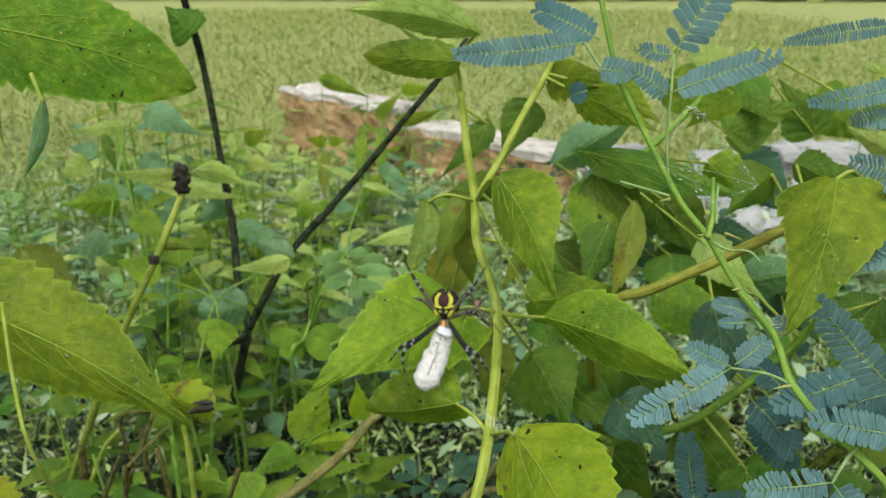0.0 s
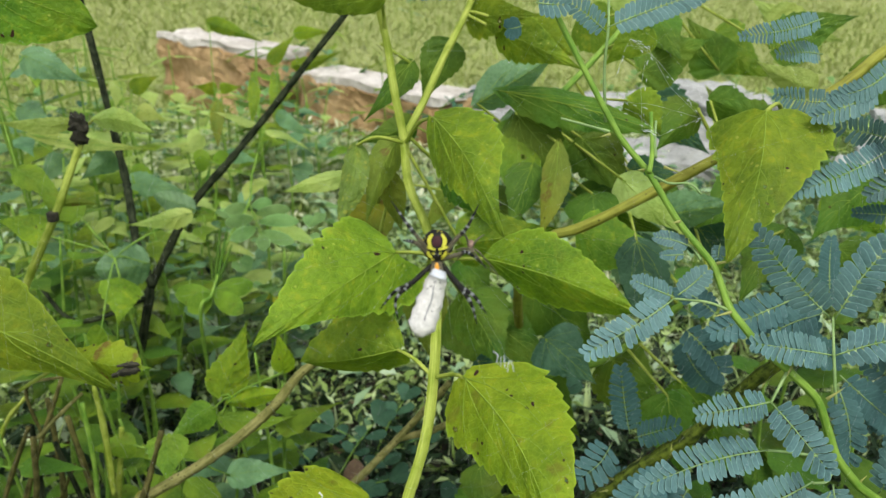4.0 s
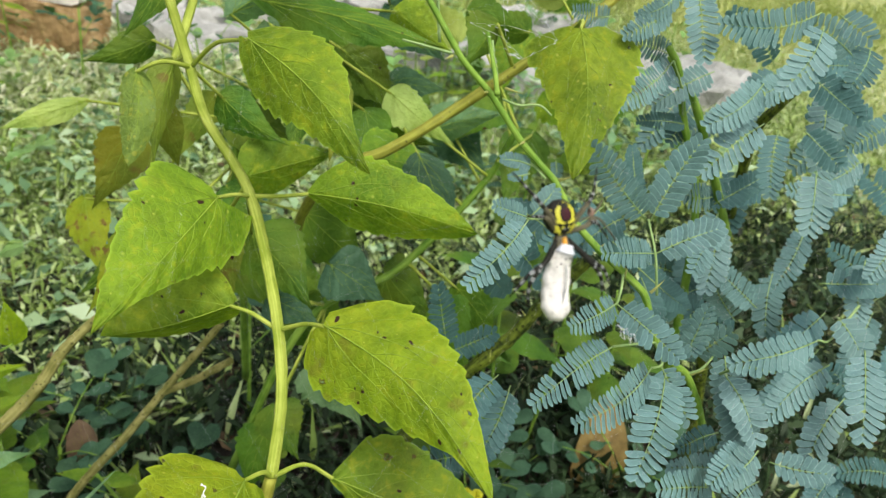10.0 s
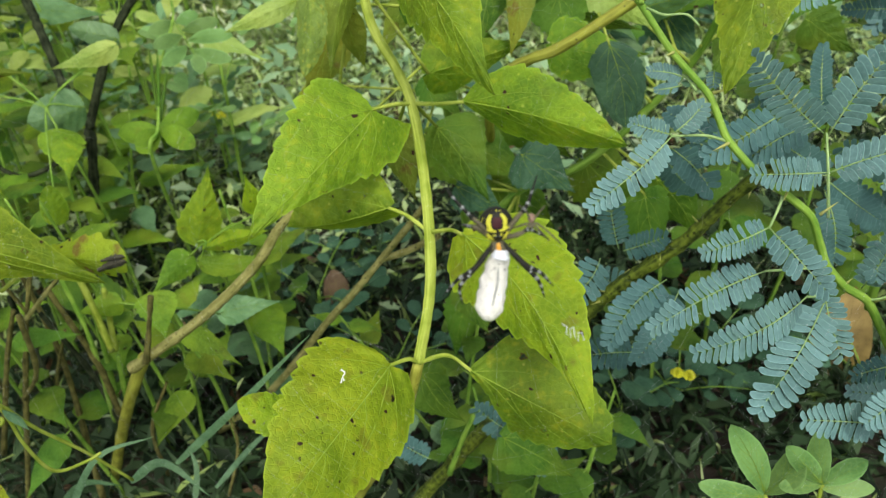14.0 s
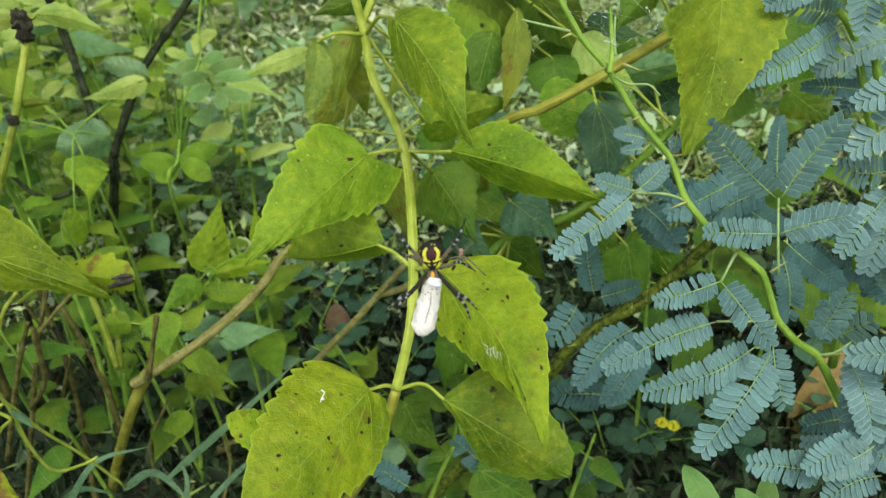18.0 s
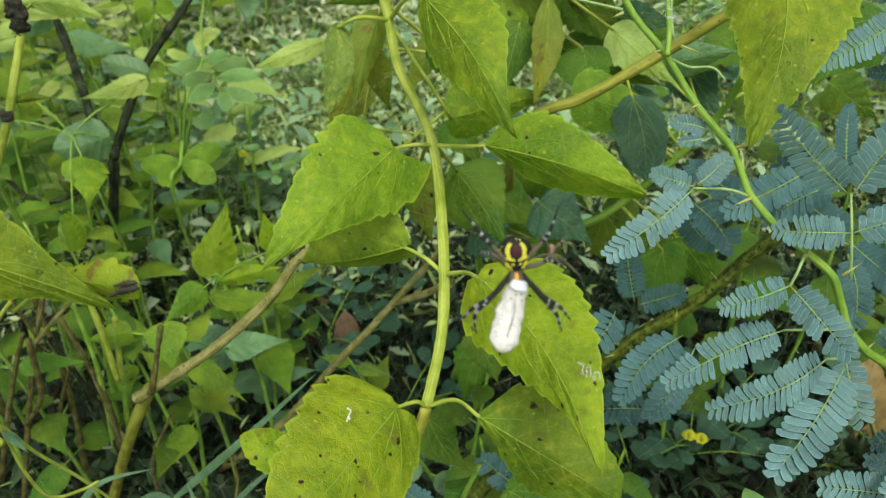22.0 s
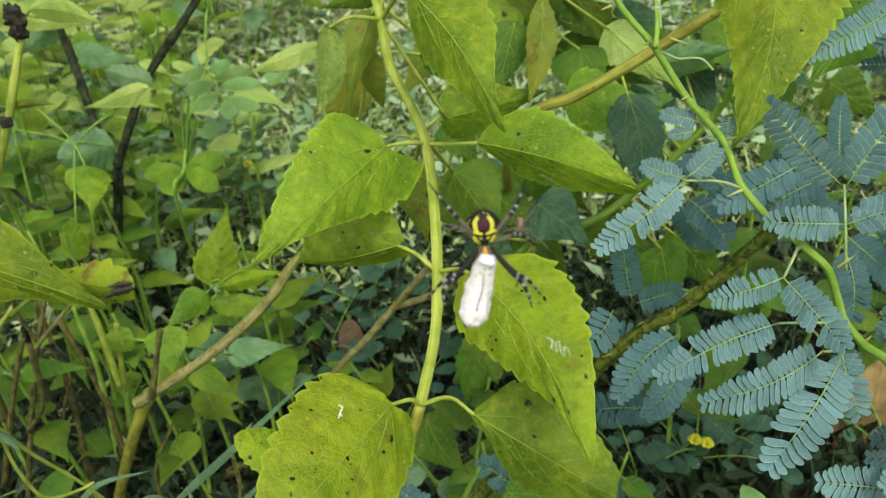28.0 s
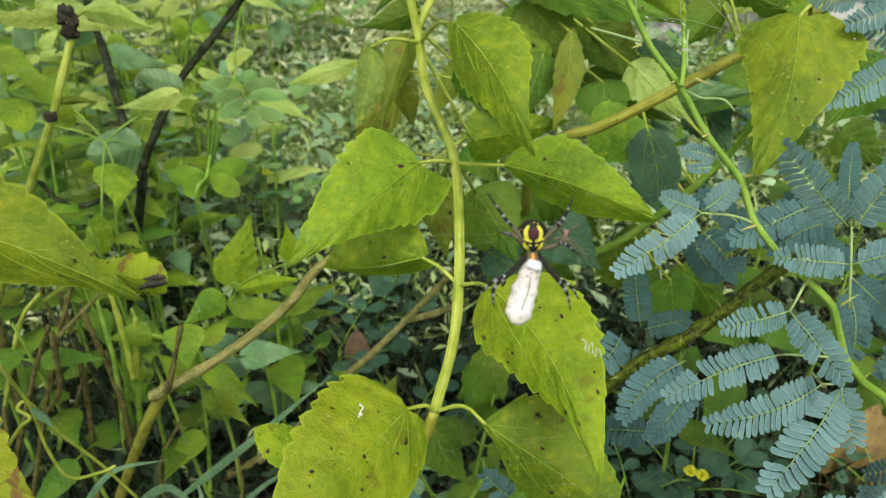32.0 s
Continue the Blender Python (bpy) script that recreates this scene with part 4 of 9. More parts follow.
# second shoot behind, leaning to the right
shoot2 = thing("leafy_shoot", (0.0323, 0.5267, 0.5573), "side shoot of a toothed-leaf weed with overlapping green leaves", "plant")
stem_part("stem", shoot2, [(0.0323, 0.5267, 0.5573), (0.0489, 0.5478, 0.579), (0.0646, 0.5672, 0.6041), (0.0832, 0.5874, 0.632), (0.1001, 0.6013, 0.6701)], (.0026, .0027, .0024), STEM, 24, 8, 0.03, 5)
stem_part("back_stem", shoot2, [(0.2626, 0.6841, 0.6408), (0.2, 0.6494, 0.5889), (0.1517, 0.6191, 0.5522), (0.1169, 0.6154, 0.5056), (0.104, 0.6248, 0.4465), (0.1177, 0.6435, 0.3423), (0.1435, 0.6999, 0.1769)], (.0022, .003, .0036), STEM_GREEN, 40, 8, 0.03, 6)
leaf("leaf", shoot2, (0.0857, 0.5946, 0.624), (0.1249, 0.5483, 0.6333), 0.0146, 0.0146, GREEN, "ovate", seed=100, teeth=10, petiole=[(0.0828, 0.5869, 0.6313)])
leaf("leaf", shoot2, (0.1038, 0.5785, 0.6189), (0.1505, 0.5303, 0.601), 0.0145, 0.0174, GREEN, "ovate", seed=101, teeth=10, petiole=[(0.0814, 0.5854, 0.6292)])
leaf("leaf", shoot2, (0.1094, 0.5916, 0.575), (0.2116, 0.5242, 0.5585), 0.0175, 0.0106, DARKGREEN, "lance", seed=102, teeth=10, petiole=[(0.1464, 0.6185, 0.5452)])
leaf("leaf", shoot2, (0.0755, 0.6107, 0.6067), (0.0538, 0.6051, 0.5604), 0.0159, 0.0159, DARKGREEN, "ovate", seed=103, teeth=10, petiole=[(0.0786, 0.5824, 0.625)])
leaf("leaf", shoot2, (0.1287, 0.6225, 0.5516), (0.1641, 0.5912, 0.4925), 0.0232, 0.0211, SHADEGREEN, "ovate", seed=104, teeth=10, petiole=[(0.143, 0.6182, 0.5406)])
leaf("leaf", shoot2, (0.1683, 0.6367, 0.548), (0.1935, 0.5894, 0.499), 0.0180, 0.0193, DARKGREEN, "ovate", seed=105, teeth=10, petiole=[(0.1637, 0.6267, 0.5614)])
leaf("leaf", shoot2, (0.0956, 0.6098, 0.5611), (0.1637, 0.6358, 0.5952), 0.0125, 0.0187, SHADEGREEN, "lance", seed=106, teeth=10, petiole=[(0.1351, 0.6173, 0.5301)])
leaf("leaf", shoot2, (0.1428, 0.5489, 0.5476), (0.1231, 0.5102, 0.493), 0.0098, 0.0105, OLIVE, "lance", seed=107, teeth=10, petiole=[(0.1438, 0.6183, 0.5418)])
leaf("leaf", shoot2, (0.2485, 0.6544, 0.6182), (0.2574, 0.6187, 0.5899), 0.0163, 0.0155, DARKGREEN, "ovate", seed=108, teeth=10, petiole=[(0.2375, 0.6702, 0.62)])
leaf("leaf", shoot2, (0.1976, 0.5636, 0.5148), (0.2372, 0.53, 0.482), 0.0161, 0.0144, PALEGREEN, "ovate", seed=109, teeth=10, petiole=[(0.1482, 0.6187, 0.5476)])
leaf("leaf", shoot2, (0.2062, 0.5486, 0.465), (0.2284, 0.5112, 0.4228), 0.0240, 0.0218, SHADEGREEN, "ovate", seed=110, teeth=10, petiole=[(0.2297, 0.5126, 0.4365)])
leaf("leaf", shoot2, (0.0699, 0.5168, 0.4879), (0.1441, 0.5304, 0.4914), 0.0161, 0.0209, MIDGREEN, "ovate", seed=111, teeth=10, petiole=[(0.0323, 0.5267, 0.5573)])
leaf("leaf", shoot2, (0.0725, 0.5129, 0.4506), (0.0945, 0.4669, 0.4139), 0.0211, 0.0251, DARKGREEN, "ovate", seed=112, teeth=10, petiole=[(0.0411, 0.4412, 0.5178)])
leaf("leaf", shoot2, (0.0425, 0.4932, 0.467), (0.048, 0.4795, 0.418), 0.0142, 0.0158, OLIVE, "ovate", seed=113, teeth=10, petiole=[(0.0408, 0.4425, 0.5192)])
leaf("leaf", shoot2, (0.0222, 0.517, 0.5416), (0.0311, 0.5198, 0.4981), 0.0075, 0.0098, OLIVE, "lance", seed=114, teeth=10, petiole=[(0.0323, 0.5267, 0.5573)])
leaf("leaf", shoot2, (0.0039, 0.6212, 0.5058), (-0.0505, 0.6014, 0.4992), 0.0069, 0.0086, PALEGREEN, "lance", seed=115, teeth=10, petiole=[(0.1117, 0.6191, 0.4819)])
leaf("leaf", shoot2, (0.0946, 0.6044, 0.4948), (0.1371, 0.5556, 0.4711), 0.0197, 0.0173, DARKGREEN, "ovate", seed=116, teeth=10, petiole=[(0.114, 0.6175, 0.4923)])
leaf("leaf", shoot2, (0.0886, 0.6006, 0.4409), (0.1064, 0.5699, 0.4159), 0.0163, 0.0163, DARKGREEN, "ovate", seed=117, teeth=10, petiole=[(0.104, 0.6248, 0.4465)])
leaf("leaf", shoot2, (0.1964, 0.5656, 0.5726), (0.2245, 0.529, 0.5506), 0.0139, 0.0170, GREEN, "ovate", seed=118, teeth=10, petiole=[(0.1649, 0.6274, 0.5623)])
leaf("leaf", shoot2, (0.2565, 0.5624, 0.5722), (0.2911, 0.5312, 0.5652), 0.0123, 0.0139, DARKGREEN, "ovate", seed=119, teeth=10, petiole=[(0.2611, 0.4936, 0.5074)])
leaf("leaf", shoot2, (0.237, 0.6382, 0.4939), (0.2657, 0.6098, 0.4844), 0.0158, 0.0158, DARKGREEN, "broad", seed=120, teeth=10, petiole=[(0.1782, 0.6358, 0.5724)])
leaf("leaf", shoot2, (0.0097, 0.6918, 0.4024), (0.0089, 0.6339, 0.3589), 0.0150, 0.0175, YELLOWING, "ovate", seed=121, teeth=10, petiole=[(0.1095, 0.6323, 0.4048)])
leaf("leaf", shoot2, (0.0525, 0.638, 0.5386), (0.0049, 0.637, 0.5261), 0.0127, 0.0112, DARKGREEN, "ovate", seed=122, teeth=10, petiole=[(0.1169, 0.6154, 0.5056)])
leaf("leaf", shoot2, (0.0935, 0.6352, 0.4967), (0.057, 0.6287, 0.4466), 0.0123, 0.0123, OLIVE, "ovate", seed=123, teeth=10, petiole=[(0.1133, 0.618, 0.4893)])
leaf("leaf", shoot2, (0.1748, 0.5971, 0.49), (0.2331, 0.5437, 0.4771), 0.0169, 0.0194, DARKGREEN, "ovate", seed=124, teeth=10, petiole=[(0.129, 0.6167, 0.5219)])
leaf("leaf", shoot2, (0.2284, 0.5542, 0.4871), (0.2796, 0.5275, 0.5053), 0.0127, 0.0169, SHADEGREEN, "ovate", seed=125, teeth=10, petiole=[(0.2514, 0.5063, 0.4668)])
leaf("leaf", shoot2, (0.1078, 0.583, 0.3947), (0.1589, 0.5498, 0.3616), 0.0215, 0.0215, DARKGREEN, "ovate", seed=126, teeth=10, petiole=[(0.1095, 0.6323, 0.4048)])
leaf("leaf", shoot2, (0.1351, 0.5353, 0.3139), (0.1629, 0.505, 0.2588), 0.0266, 0.0244, SHADEGREEN, "ovate", seed=127, teeth=10, petiole=[(0.1396, 0.5348, 0.3652)])
leaf("leaf", shoot2, (0.0995, 0.5471, 0.2496), (0.0842, 0.5434, 0.1854), 0.0183, 0.0206, DARKGREEN, "ovate", seed=128, teeth=10, petiole=[(0.1396, 0.5348, 0.3652)])
leaf("leaf", shoot2, (0.1751, 0.5606, 0.5052), (0.1772, 0.5339, 0.4715), 0.0211, 0.0190, DARKGREEN, "ovate", seed=129, teeth=10, petiole=[(0.1351, 0.6173, 0.5301)])
leaf("leaf", shoot2, (0.1287, 0.5617, 0.5275), (0.107, 0.5334, 0.4857), 0.0155, 0.0147, DARKGREEN, "ovate", seed=130, teeth=10, petiole=[(0.1299, 0.6168, 0.5231)])
leaf("leaf", shoot2, (0.0638, 0.5392, 0.5314), (0.0971, 0.5127, 0.506), 0.0116, 0.0139, DARKGREEN, "ovate", seed=131, teeth=10, petiole=[(0.0352, 0.5304, 0.5611)])
leaf("leaf", shoot2, (0.2246, 0.4957, 0.3692), (0.2375, 0.4716, 0.3088), 0.0229, 0.0183, DARKGREEN, "ovate", seed=132, teeth=10, petiole=[(0.1965, 0.5189, 0.3998)])
leaf("leaf", shoot2, (0.0877, 0.5042, 0.312), (0.0952, 0.4765, 0.2785), 0.0167, 0.0186, DARKGREEN, "ovate", seed=133, teeth=10, petiole=[(0.1396, 0.5348, 0.3652)])
leaf("leaf", shoot2, (0.0772, 0.3925, 0.265), (0.127, 0.3728, 0.2198), 0.0215, 0.0215, DARKGREEN, "ovate", seed=134, teeth=10)
leaf("leaf", shoot2, (0.0288, 0.4207, 0.3215), (0.0543, 0.4054, 0.2756), 0.0166, 0.0166, DARKGREEN, "ovate", seed=135, teeth=10)
leaf("leaf", shoot2, (0.2181, 0.5929, 0.6177), (0.1894, 0.6066, 0.5879), 0.0136, 0.0136, GREEN, "ovate", seed=136, teeth=10, petiole=[(0.2047, 0.652, 0.5928)])
leaf("leaf", shoot2, (0.1214, 0.5669, 0.6241), (0.1517, 0.5325, 0.6065), 0.0129, 0.0144, GREEN, "ovate", seed=137, teeth=10, petiole=[(0.0828, 0.5869, 0.6313)])
leaf("leaf", shoot2, (0.2341, 0.6392, 0.5777), (0.2911, 0.6412, 0.6032), 0.0218, 0.0218, DARKGREEN, "ovate", seed=138, teeth=10, petiole=[(0.2094, 0.6546, 0.5967)])
leaf("leaf", shoot2, (0.3149, 0.6681, 0.5722), (0.2889, 0.6904, 0.6142), 0.0209, 0.0209, DARKGREEN, "ovate", seed=139, teeth=10, petiole=[(0.2563, 0.6806, 0.6356)])
leaf("leaf", shoot2, (0.3383, 0.6308, 0.5965), (0.4083, 0.631, 0.6223), 0.0196, 0.0196, DARKGREEN, "ovate", seed=140, teeth=10, petiole=[(0.2626, 0.6841, 0.6408)])
leaf("leaf", shoot2, (0.2189, 0.634, 0.4588), (0.2771, 0.607, 0.4177), 0.0232, 0.0232, SHADEGREEN, "ovate", seed=141, teeth=10, petiole=[(0.1114, 0.6194, 0.4805)])
leaf("leaf", shoot2, (0.0339, 0.5535, 0.4435), (-0.0261, 0.5476, 0.4073), 0.0211, 0.0211, DARKGREEN, "ovate", seed=142, teeth=10, petiole=[(0.104, 0.6248, 0.4465)])
leaf("leaf", shoot2, (0.0769, 0.5738, 0.4068), (0.1056, 0.5468, 0.3581), 0.0248, 0.0248, DARKGREEN, "ovate", seed=143, teeth=10, petiole=[(0.1074, 0.6295, 0.4204)])
leaf("leaf", shoot2, (0.1451, 0.5883, 0.4161), (0.1996, 0.5739, 0.3563), 0.0283, 0.0283, DARKGREEN, "ovate", seed=144, teeth=10, petiole=[(0.1078, 0.6299, 0.4178)])
leaf("leaf", shoot2, (0.1331, 0.5809, 0.346), (0.1886, 0.5648, 0.2829), 0.0292, 0.0292, DARKGREEN, "ovate", seed=145, teeth=10, petiole=[(0.1396, 0.5348, 0.3652)])
leaf("leaf", shoot2, (0.2022, 0.5559, 0.3667), (0.2538, 0.5413, 0.3052), 0.0283, 0.0259, DARKGREEN, "ovate", seed=146, teeth=10, petiole=[(0.1813, 0.5225, 0.3874)])
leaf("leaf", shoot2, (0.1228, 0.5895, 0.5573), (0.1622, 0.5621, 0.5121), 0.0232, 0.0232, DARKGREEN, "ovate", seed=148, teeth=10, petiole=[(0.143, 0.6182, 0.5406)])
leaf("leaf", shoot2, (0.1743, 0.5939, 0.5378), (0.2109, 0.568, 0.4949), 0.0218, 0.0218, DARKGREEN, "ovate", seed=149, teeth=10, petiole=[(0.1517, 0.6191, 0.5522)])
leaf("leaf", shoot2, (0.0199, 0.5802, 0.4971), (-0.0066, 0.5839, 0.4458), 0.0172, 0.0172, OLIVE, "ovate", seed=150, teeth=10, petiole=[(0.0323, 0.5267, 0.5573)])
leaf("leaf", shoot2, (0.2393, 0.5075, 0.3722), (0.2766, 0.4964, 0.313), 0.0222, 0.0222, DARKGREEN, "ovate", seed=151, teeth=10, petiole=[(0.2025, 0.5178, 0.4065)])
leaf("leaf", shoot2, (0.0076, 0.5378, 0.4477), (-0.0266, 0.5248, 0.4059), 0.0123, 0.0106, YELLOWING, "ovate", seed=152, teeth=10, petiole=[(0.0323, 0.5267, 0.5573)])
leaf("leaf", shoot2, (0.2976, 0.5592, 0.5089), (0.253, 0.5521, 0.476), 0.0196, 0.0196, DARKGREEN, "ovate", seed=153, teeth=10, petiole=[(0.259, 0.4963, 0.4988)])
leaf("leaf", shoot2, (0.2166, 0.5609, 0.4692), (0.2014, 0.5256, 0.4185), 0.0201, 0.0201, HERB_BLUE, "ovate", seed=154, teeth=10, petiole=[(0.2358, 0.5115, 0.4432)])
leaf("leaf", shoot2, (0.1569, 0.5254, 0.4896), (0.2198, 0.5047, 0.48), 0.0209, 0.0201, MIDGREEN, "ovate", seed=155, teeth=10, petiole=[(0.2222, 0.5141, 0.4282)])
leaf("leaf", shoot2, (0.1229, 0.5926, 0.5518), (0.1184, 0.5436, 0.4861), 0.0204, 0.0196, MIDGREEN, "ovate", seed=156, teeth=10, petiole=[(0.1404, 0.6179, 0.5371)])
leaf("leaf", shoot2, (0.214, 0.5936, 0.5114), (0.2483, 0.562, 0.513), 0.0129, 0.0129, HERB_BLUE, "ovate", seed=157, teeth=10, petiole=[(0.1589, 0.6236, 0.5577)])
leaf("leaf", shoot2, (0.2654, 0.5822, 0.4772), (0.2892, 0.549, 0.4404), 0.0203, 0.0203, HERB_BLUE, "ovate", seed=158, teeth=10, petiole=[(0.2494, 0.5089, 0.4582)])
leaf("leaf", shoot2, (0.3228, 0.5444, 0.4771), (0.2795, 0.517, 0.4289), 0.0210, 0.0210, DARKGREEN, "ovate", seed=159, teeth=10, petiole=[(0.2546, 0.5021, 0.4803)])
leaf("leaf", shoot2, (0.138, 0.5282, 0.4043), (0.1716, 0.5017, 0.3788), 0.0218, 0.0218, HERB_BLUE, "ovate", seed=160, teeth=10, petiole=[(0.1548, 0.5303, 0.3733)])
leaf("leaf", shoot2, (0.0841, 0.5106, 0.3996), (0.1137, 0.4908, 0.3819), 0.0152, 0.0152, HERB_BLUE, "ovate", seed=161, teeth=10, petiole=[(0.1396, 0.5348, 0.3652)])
leaf("leaf", shoot2, (0.385, 0.5623, 0.451), (0.417, 0.5379, 0.4278), 0.0186, 0.0186, DARKGREEN, "ovate", seed=162, teeth=10)
leaf("leaf", shoot2, (0.3888, 0.8308, 0.5792), (0.4457, 0.8017, 0.537), 0.0275, 0.0263, MIDGREEN, "ovate", seed=163, teeth=10)
leaf("leaf", shoot2, (0.47, 0.8748, 0.5851), (0.5502, 0.8525, 0.5668), 0.0253, 0.0253, PALEGREEN, "ovate", seed=164, teeth=10)
leaf("leaf", shoot2, (0.268, 0.6921, 0.5455), (0.3158, 0.6633, 0.5004), 0.0243, 0.0243, HERB_BLUE, "ovate", seed=165, teeth=10, petiole=[(0.2281, 0.665, 0.6122)])
leaf("leaf", shoot2, (0.4147, 0.6896, 0.523), (0.3856, 0.666, 0.4597), 0.0211, 0.0211, MIDGREEN, "ovate", seed=166, teeth=10)
leaf("leaf", shoot2, (0.438, 0.6596, 0.4658), (0.4905, 0.6314, 0.4237), 0.0264, 0.0243, MIDGREEN, "ovate", seed=167, teeth=10)
leaf("leaf", shoot2, (0.2111, 0.7308, 0.6088), (0.2594, 0.7061, 0.573), 0.0223, 0.0223, MIDGREEN, "ovate", seed=168, teeth=10, petiole=[(0.236, 0.6693, 0.6187)])
leaf("leaf", shoot2, (0.4905, 0.7457, 0.5534), (0.5501, 0.722, 0.5241), 0.0248, 0.0248, DARKGREEN, "ovate", seed=169, teeth=10)
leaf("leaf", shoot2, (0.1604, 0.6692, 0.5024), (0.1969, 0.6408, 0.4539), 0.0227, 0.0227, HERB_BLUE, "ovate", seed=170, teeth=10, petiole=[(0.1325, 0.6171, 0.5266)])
leaf("leaf", shoot2, (0.3325, 0.9498, 0.5747), (0.2887, 0.9791, 0.6224), 0.0268, 0.0268, PALEGREEN, "ovate", seed=171, teeth=10)
leaf("leaf", shoot2, (0.5419, 0.8988, 0.5432), (0.4788, 0.9368, 0.6026), 0.0334, 0.0334, PALEGREEN, "ovate", seed=172, teeth=10)
leaf("leaf", shoot2, (0.4456, 0.8265, 0.4689), (0.3981, 0.8578, 0.5198), 0.0253, 0.0253, PALEGREEN, "ovate", seed=173, teeth=10)

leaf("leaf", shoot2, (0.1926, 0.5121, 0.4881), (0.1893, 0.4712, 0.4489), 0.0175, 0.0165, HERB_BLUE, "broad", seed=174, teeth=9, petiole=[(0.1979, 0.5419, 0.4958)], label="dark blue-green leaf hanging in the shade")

# ---- yellowish branch crossing behind, with its heart-shaped leaf ----
branch = thing("green_brown_branch", (0.1217, 0.4817, 0.5056), "yellow-brown branch of a shrub bearing broad green leaves", "branch")
stem_part("branch", branch, [(0.3698, 0.4477, 0.6758), (0.3353, 0.4479, 0.6496), (0.2993, 0.4497, 0.6252), (0.2695, 0.4417, 0.6062), (0.2104, 0.4491, 0.5662), (0.1403, 0.4573, 0.5245), (0.1185, 0.4657, 0.5132), (0.1091, 0.4884, 0.4904), (0.1234, 0.5569, 0.4157), (0.165, 0.6533, 0.265)], (.0027, .0031, .0033, .0033, .0036), STEM_BROWN, 50, 10, 0.05, 7)
leaf("leaf", branch, (0.198, 0.3883, 0.6087), (0.1614, 0.3363, 0.5516), 0.0284, 0.0332, GREEN, ("pendant_r", "pendant_l"), lobe=(.03, .06), sway=-.05, seed=31, petiole=[(0.2354, 0.4326, 0.5932), (0.2132, 0.4037, 0.6078)], teeth=13, arch=.04, label="broad heart-shaped bright green leaf")
leaf("leaf", branch, (0.2767, 0.5179, 0.5676), (0.2443, 0.5393, 0.5797), 0.0124, 0.0103, DARKGREEN, seed=32, teeth=8, petiole=[(0.2786, 0.5183, 0.5693)])
leaf("leaf", branch, (0.3083, 0.522, 0.5886), (0.2803, 0.5546, 0.6029), 0.0110, 0.0092, PALEGREEN, seed=33, teeth=8, petiole=[(0.3151, 0.5159, 0.577)])
leaf("leaf", branch, (0.1921, 0.4483, 0.5954), (0.1654, 0.4377, 0.5735), 0.0158, 0.0088, DARKGREEN, seed=34, teeth=9, petiole=[(0.2106, 0.4501, 0.5677)])
leaf("leaf", branch, (0.3554, 0.4971, 0.5316), (0.3014, 0.481, 0.4948), 0.0253, 0.0211, DARKGREEN, seed=35, teeth=9, petiole=[(0.3386, 0.4678, 0.5733)])
stem_part("twig", branch, [(0.2611, 0.4936, 0.5074), (0.2494, 0.5089, 0.4582), (0.1889, 0.5203, 0.3915), (0.1383, 0.5352, 0.3646), (0.1089, 0.5484, 0.3082), (0.0847, 0.5832, 0.1821)], (.0026, .003, .0034), STEM_GREEN, 30, 8, 0.04, 8)

# ---- mimosa shrub ----
mimosa = thing("mimosa_shrub", (0.1326, 0.4036, 0.3427), "thorny mimosa with a bright green stem and feathery blue-green leaves", "shrub")
stem_part("stem", mimosa, [(0.0852, 0.4357, 0.7033), (0.0889, 0.4281, 0.6823), (0.0965, 0.4168, 0.651), (0.1229, 0.3871, 0.5985), (0.1358, 0.3759, 0.5826), (0.1476, 0.3614, 0.5622), (0.1611, 0.3469, 0.5455), (0.1642, 0.332, 0.5305), (0.1741, 0.3189, 0.5179), (0.1887, 0.3142, 0.5059), (0.2031, 0.3095, 0.492), (0.2138, 0.3029, 0.465), (0.2263, 0.2986, 0.4496), (0.2409, 0.2958, 0.4382), (0.2525, 0.2906, 0.4182), (0.2742, 0.291, 0.3832)], (.0012, .0015, .0017, .0019, .0022, .0024), STEM_GREEN, 90, 9, 0.03, 9, "zigzag bright green young stem", zig=.6)
stem_part("old_stem", mimosa, [(0.2209, 0.3649, 0.4803), (0.2075, 0.3747, 0.4566), (0.1878, 0.3835, 0.4217), (0.166, 0.396, 0.3909), (0.1435, 0.4038, 0.3623), (0.1321, 0.4073, 0.3391), (0.1084, 0.4133, 0.2997), (0.0803, 0.4195, 0.251), (0.0451, 0.43, 0.1897), (-0.0059, 0.4491, 0.0859), (-0.0662, 0.4823, -0.0844)], (.0036, .0044, .0052, .0056, .006), STEM_OLD, 110, 10, 0.10, 10, "thick old olive-green thorny stem")
stem_part("side_stem", mimosa, [(0.3826, 0.3855, 0.4531), (0.388, 0.3851, 0.4161), (0.4061, 0.39, 0.3587), (0.4461, 0.3985, 0.2459), (0.4834, 0.4036, 0.1251)], (.0045, .005, .0055), STEM_OLD, 20, 8, 0.05, 11)
stem_part("side_stem", mimosa, [(0.2802, 0.3946, 0.5877), (0.2946, 0.3856, 0.5688), (0.2968, 0.3757, 0.5561), (0.3399, 0.3826, 0.5078), (0.3826, 0.3855, 0.4531)], (.002, .0026, .003), STEM_GREEN, 20, 8, 0.05, 12)
stem_part("side_stem", mimosa, [(0.2635, 0.383, 0.5967), (0.2762, 0.3827, 0.5831), (0.291, 0.3813, 0.5522), (0.3047, 0.3662, 0.5036), (0.3033, 0.3532, 0.4373), (0.3127, 0.3523, 0.3564)], (.002, .0024, .003), STEM_GREEN, 20, 8, 0.05, 12)
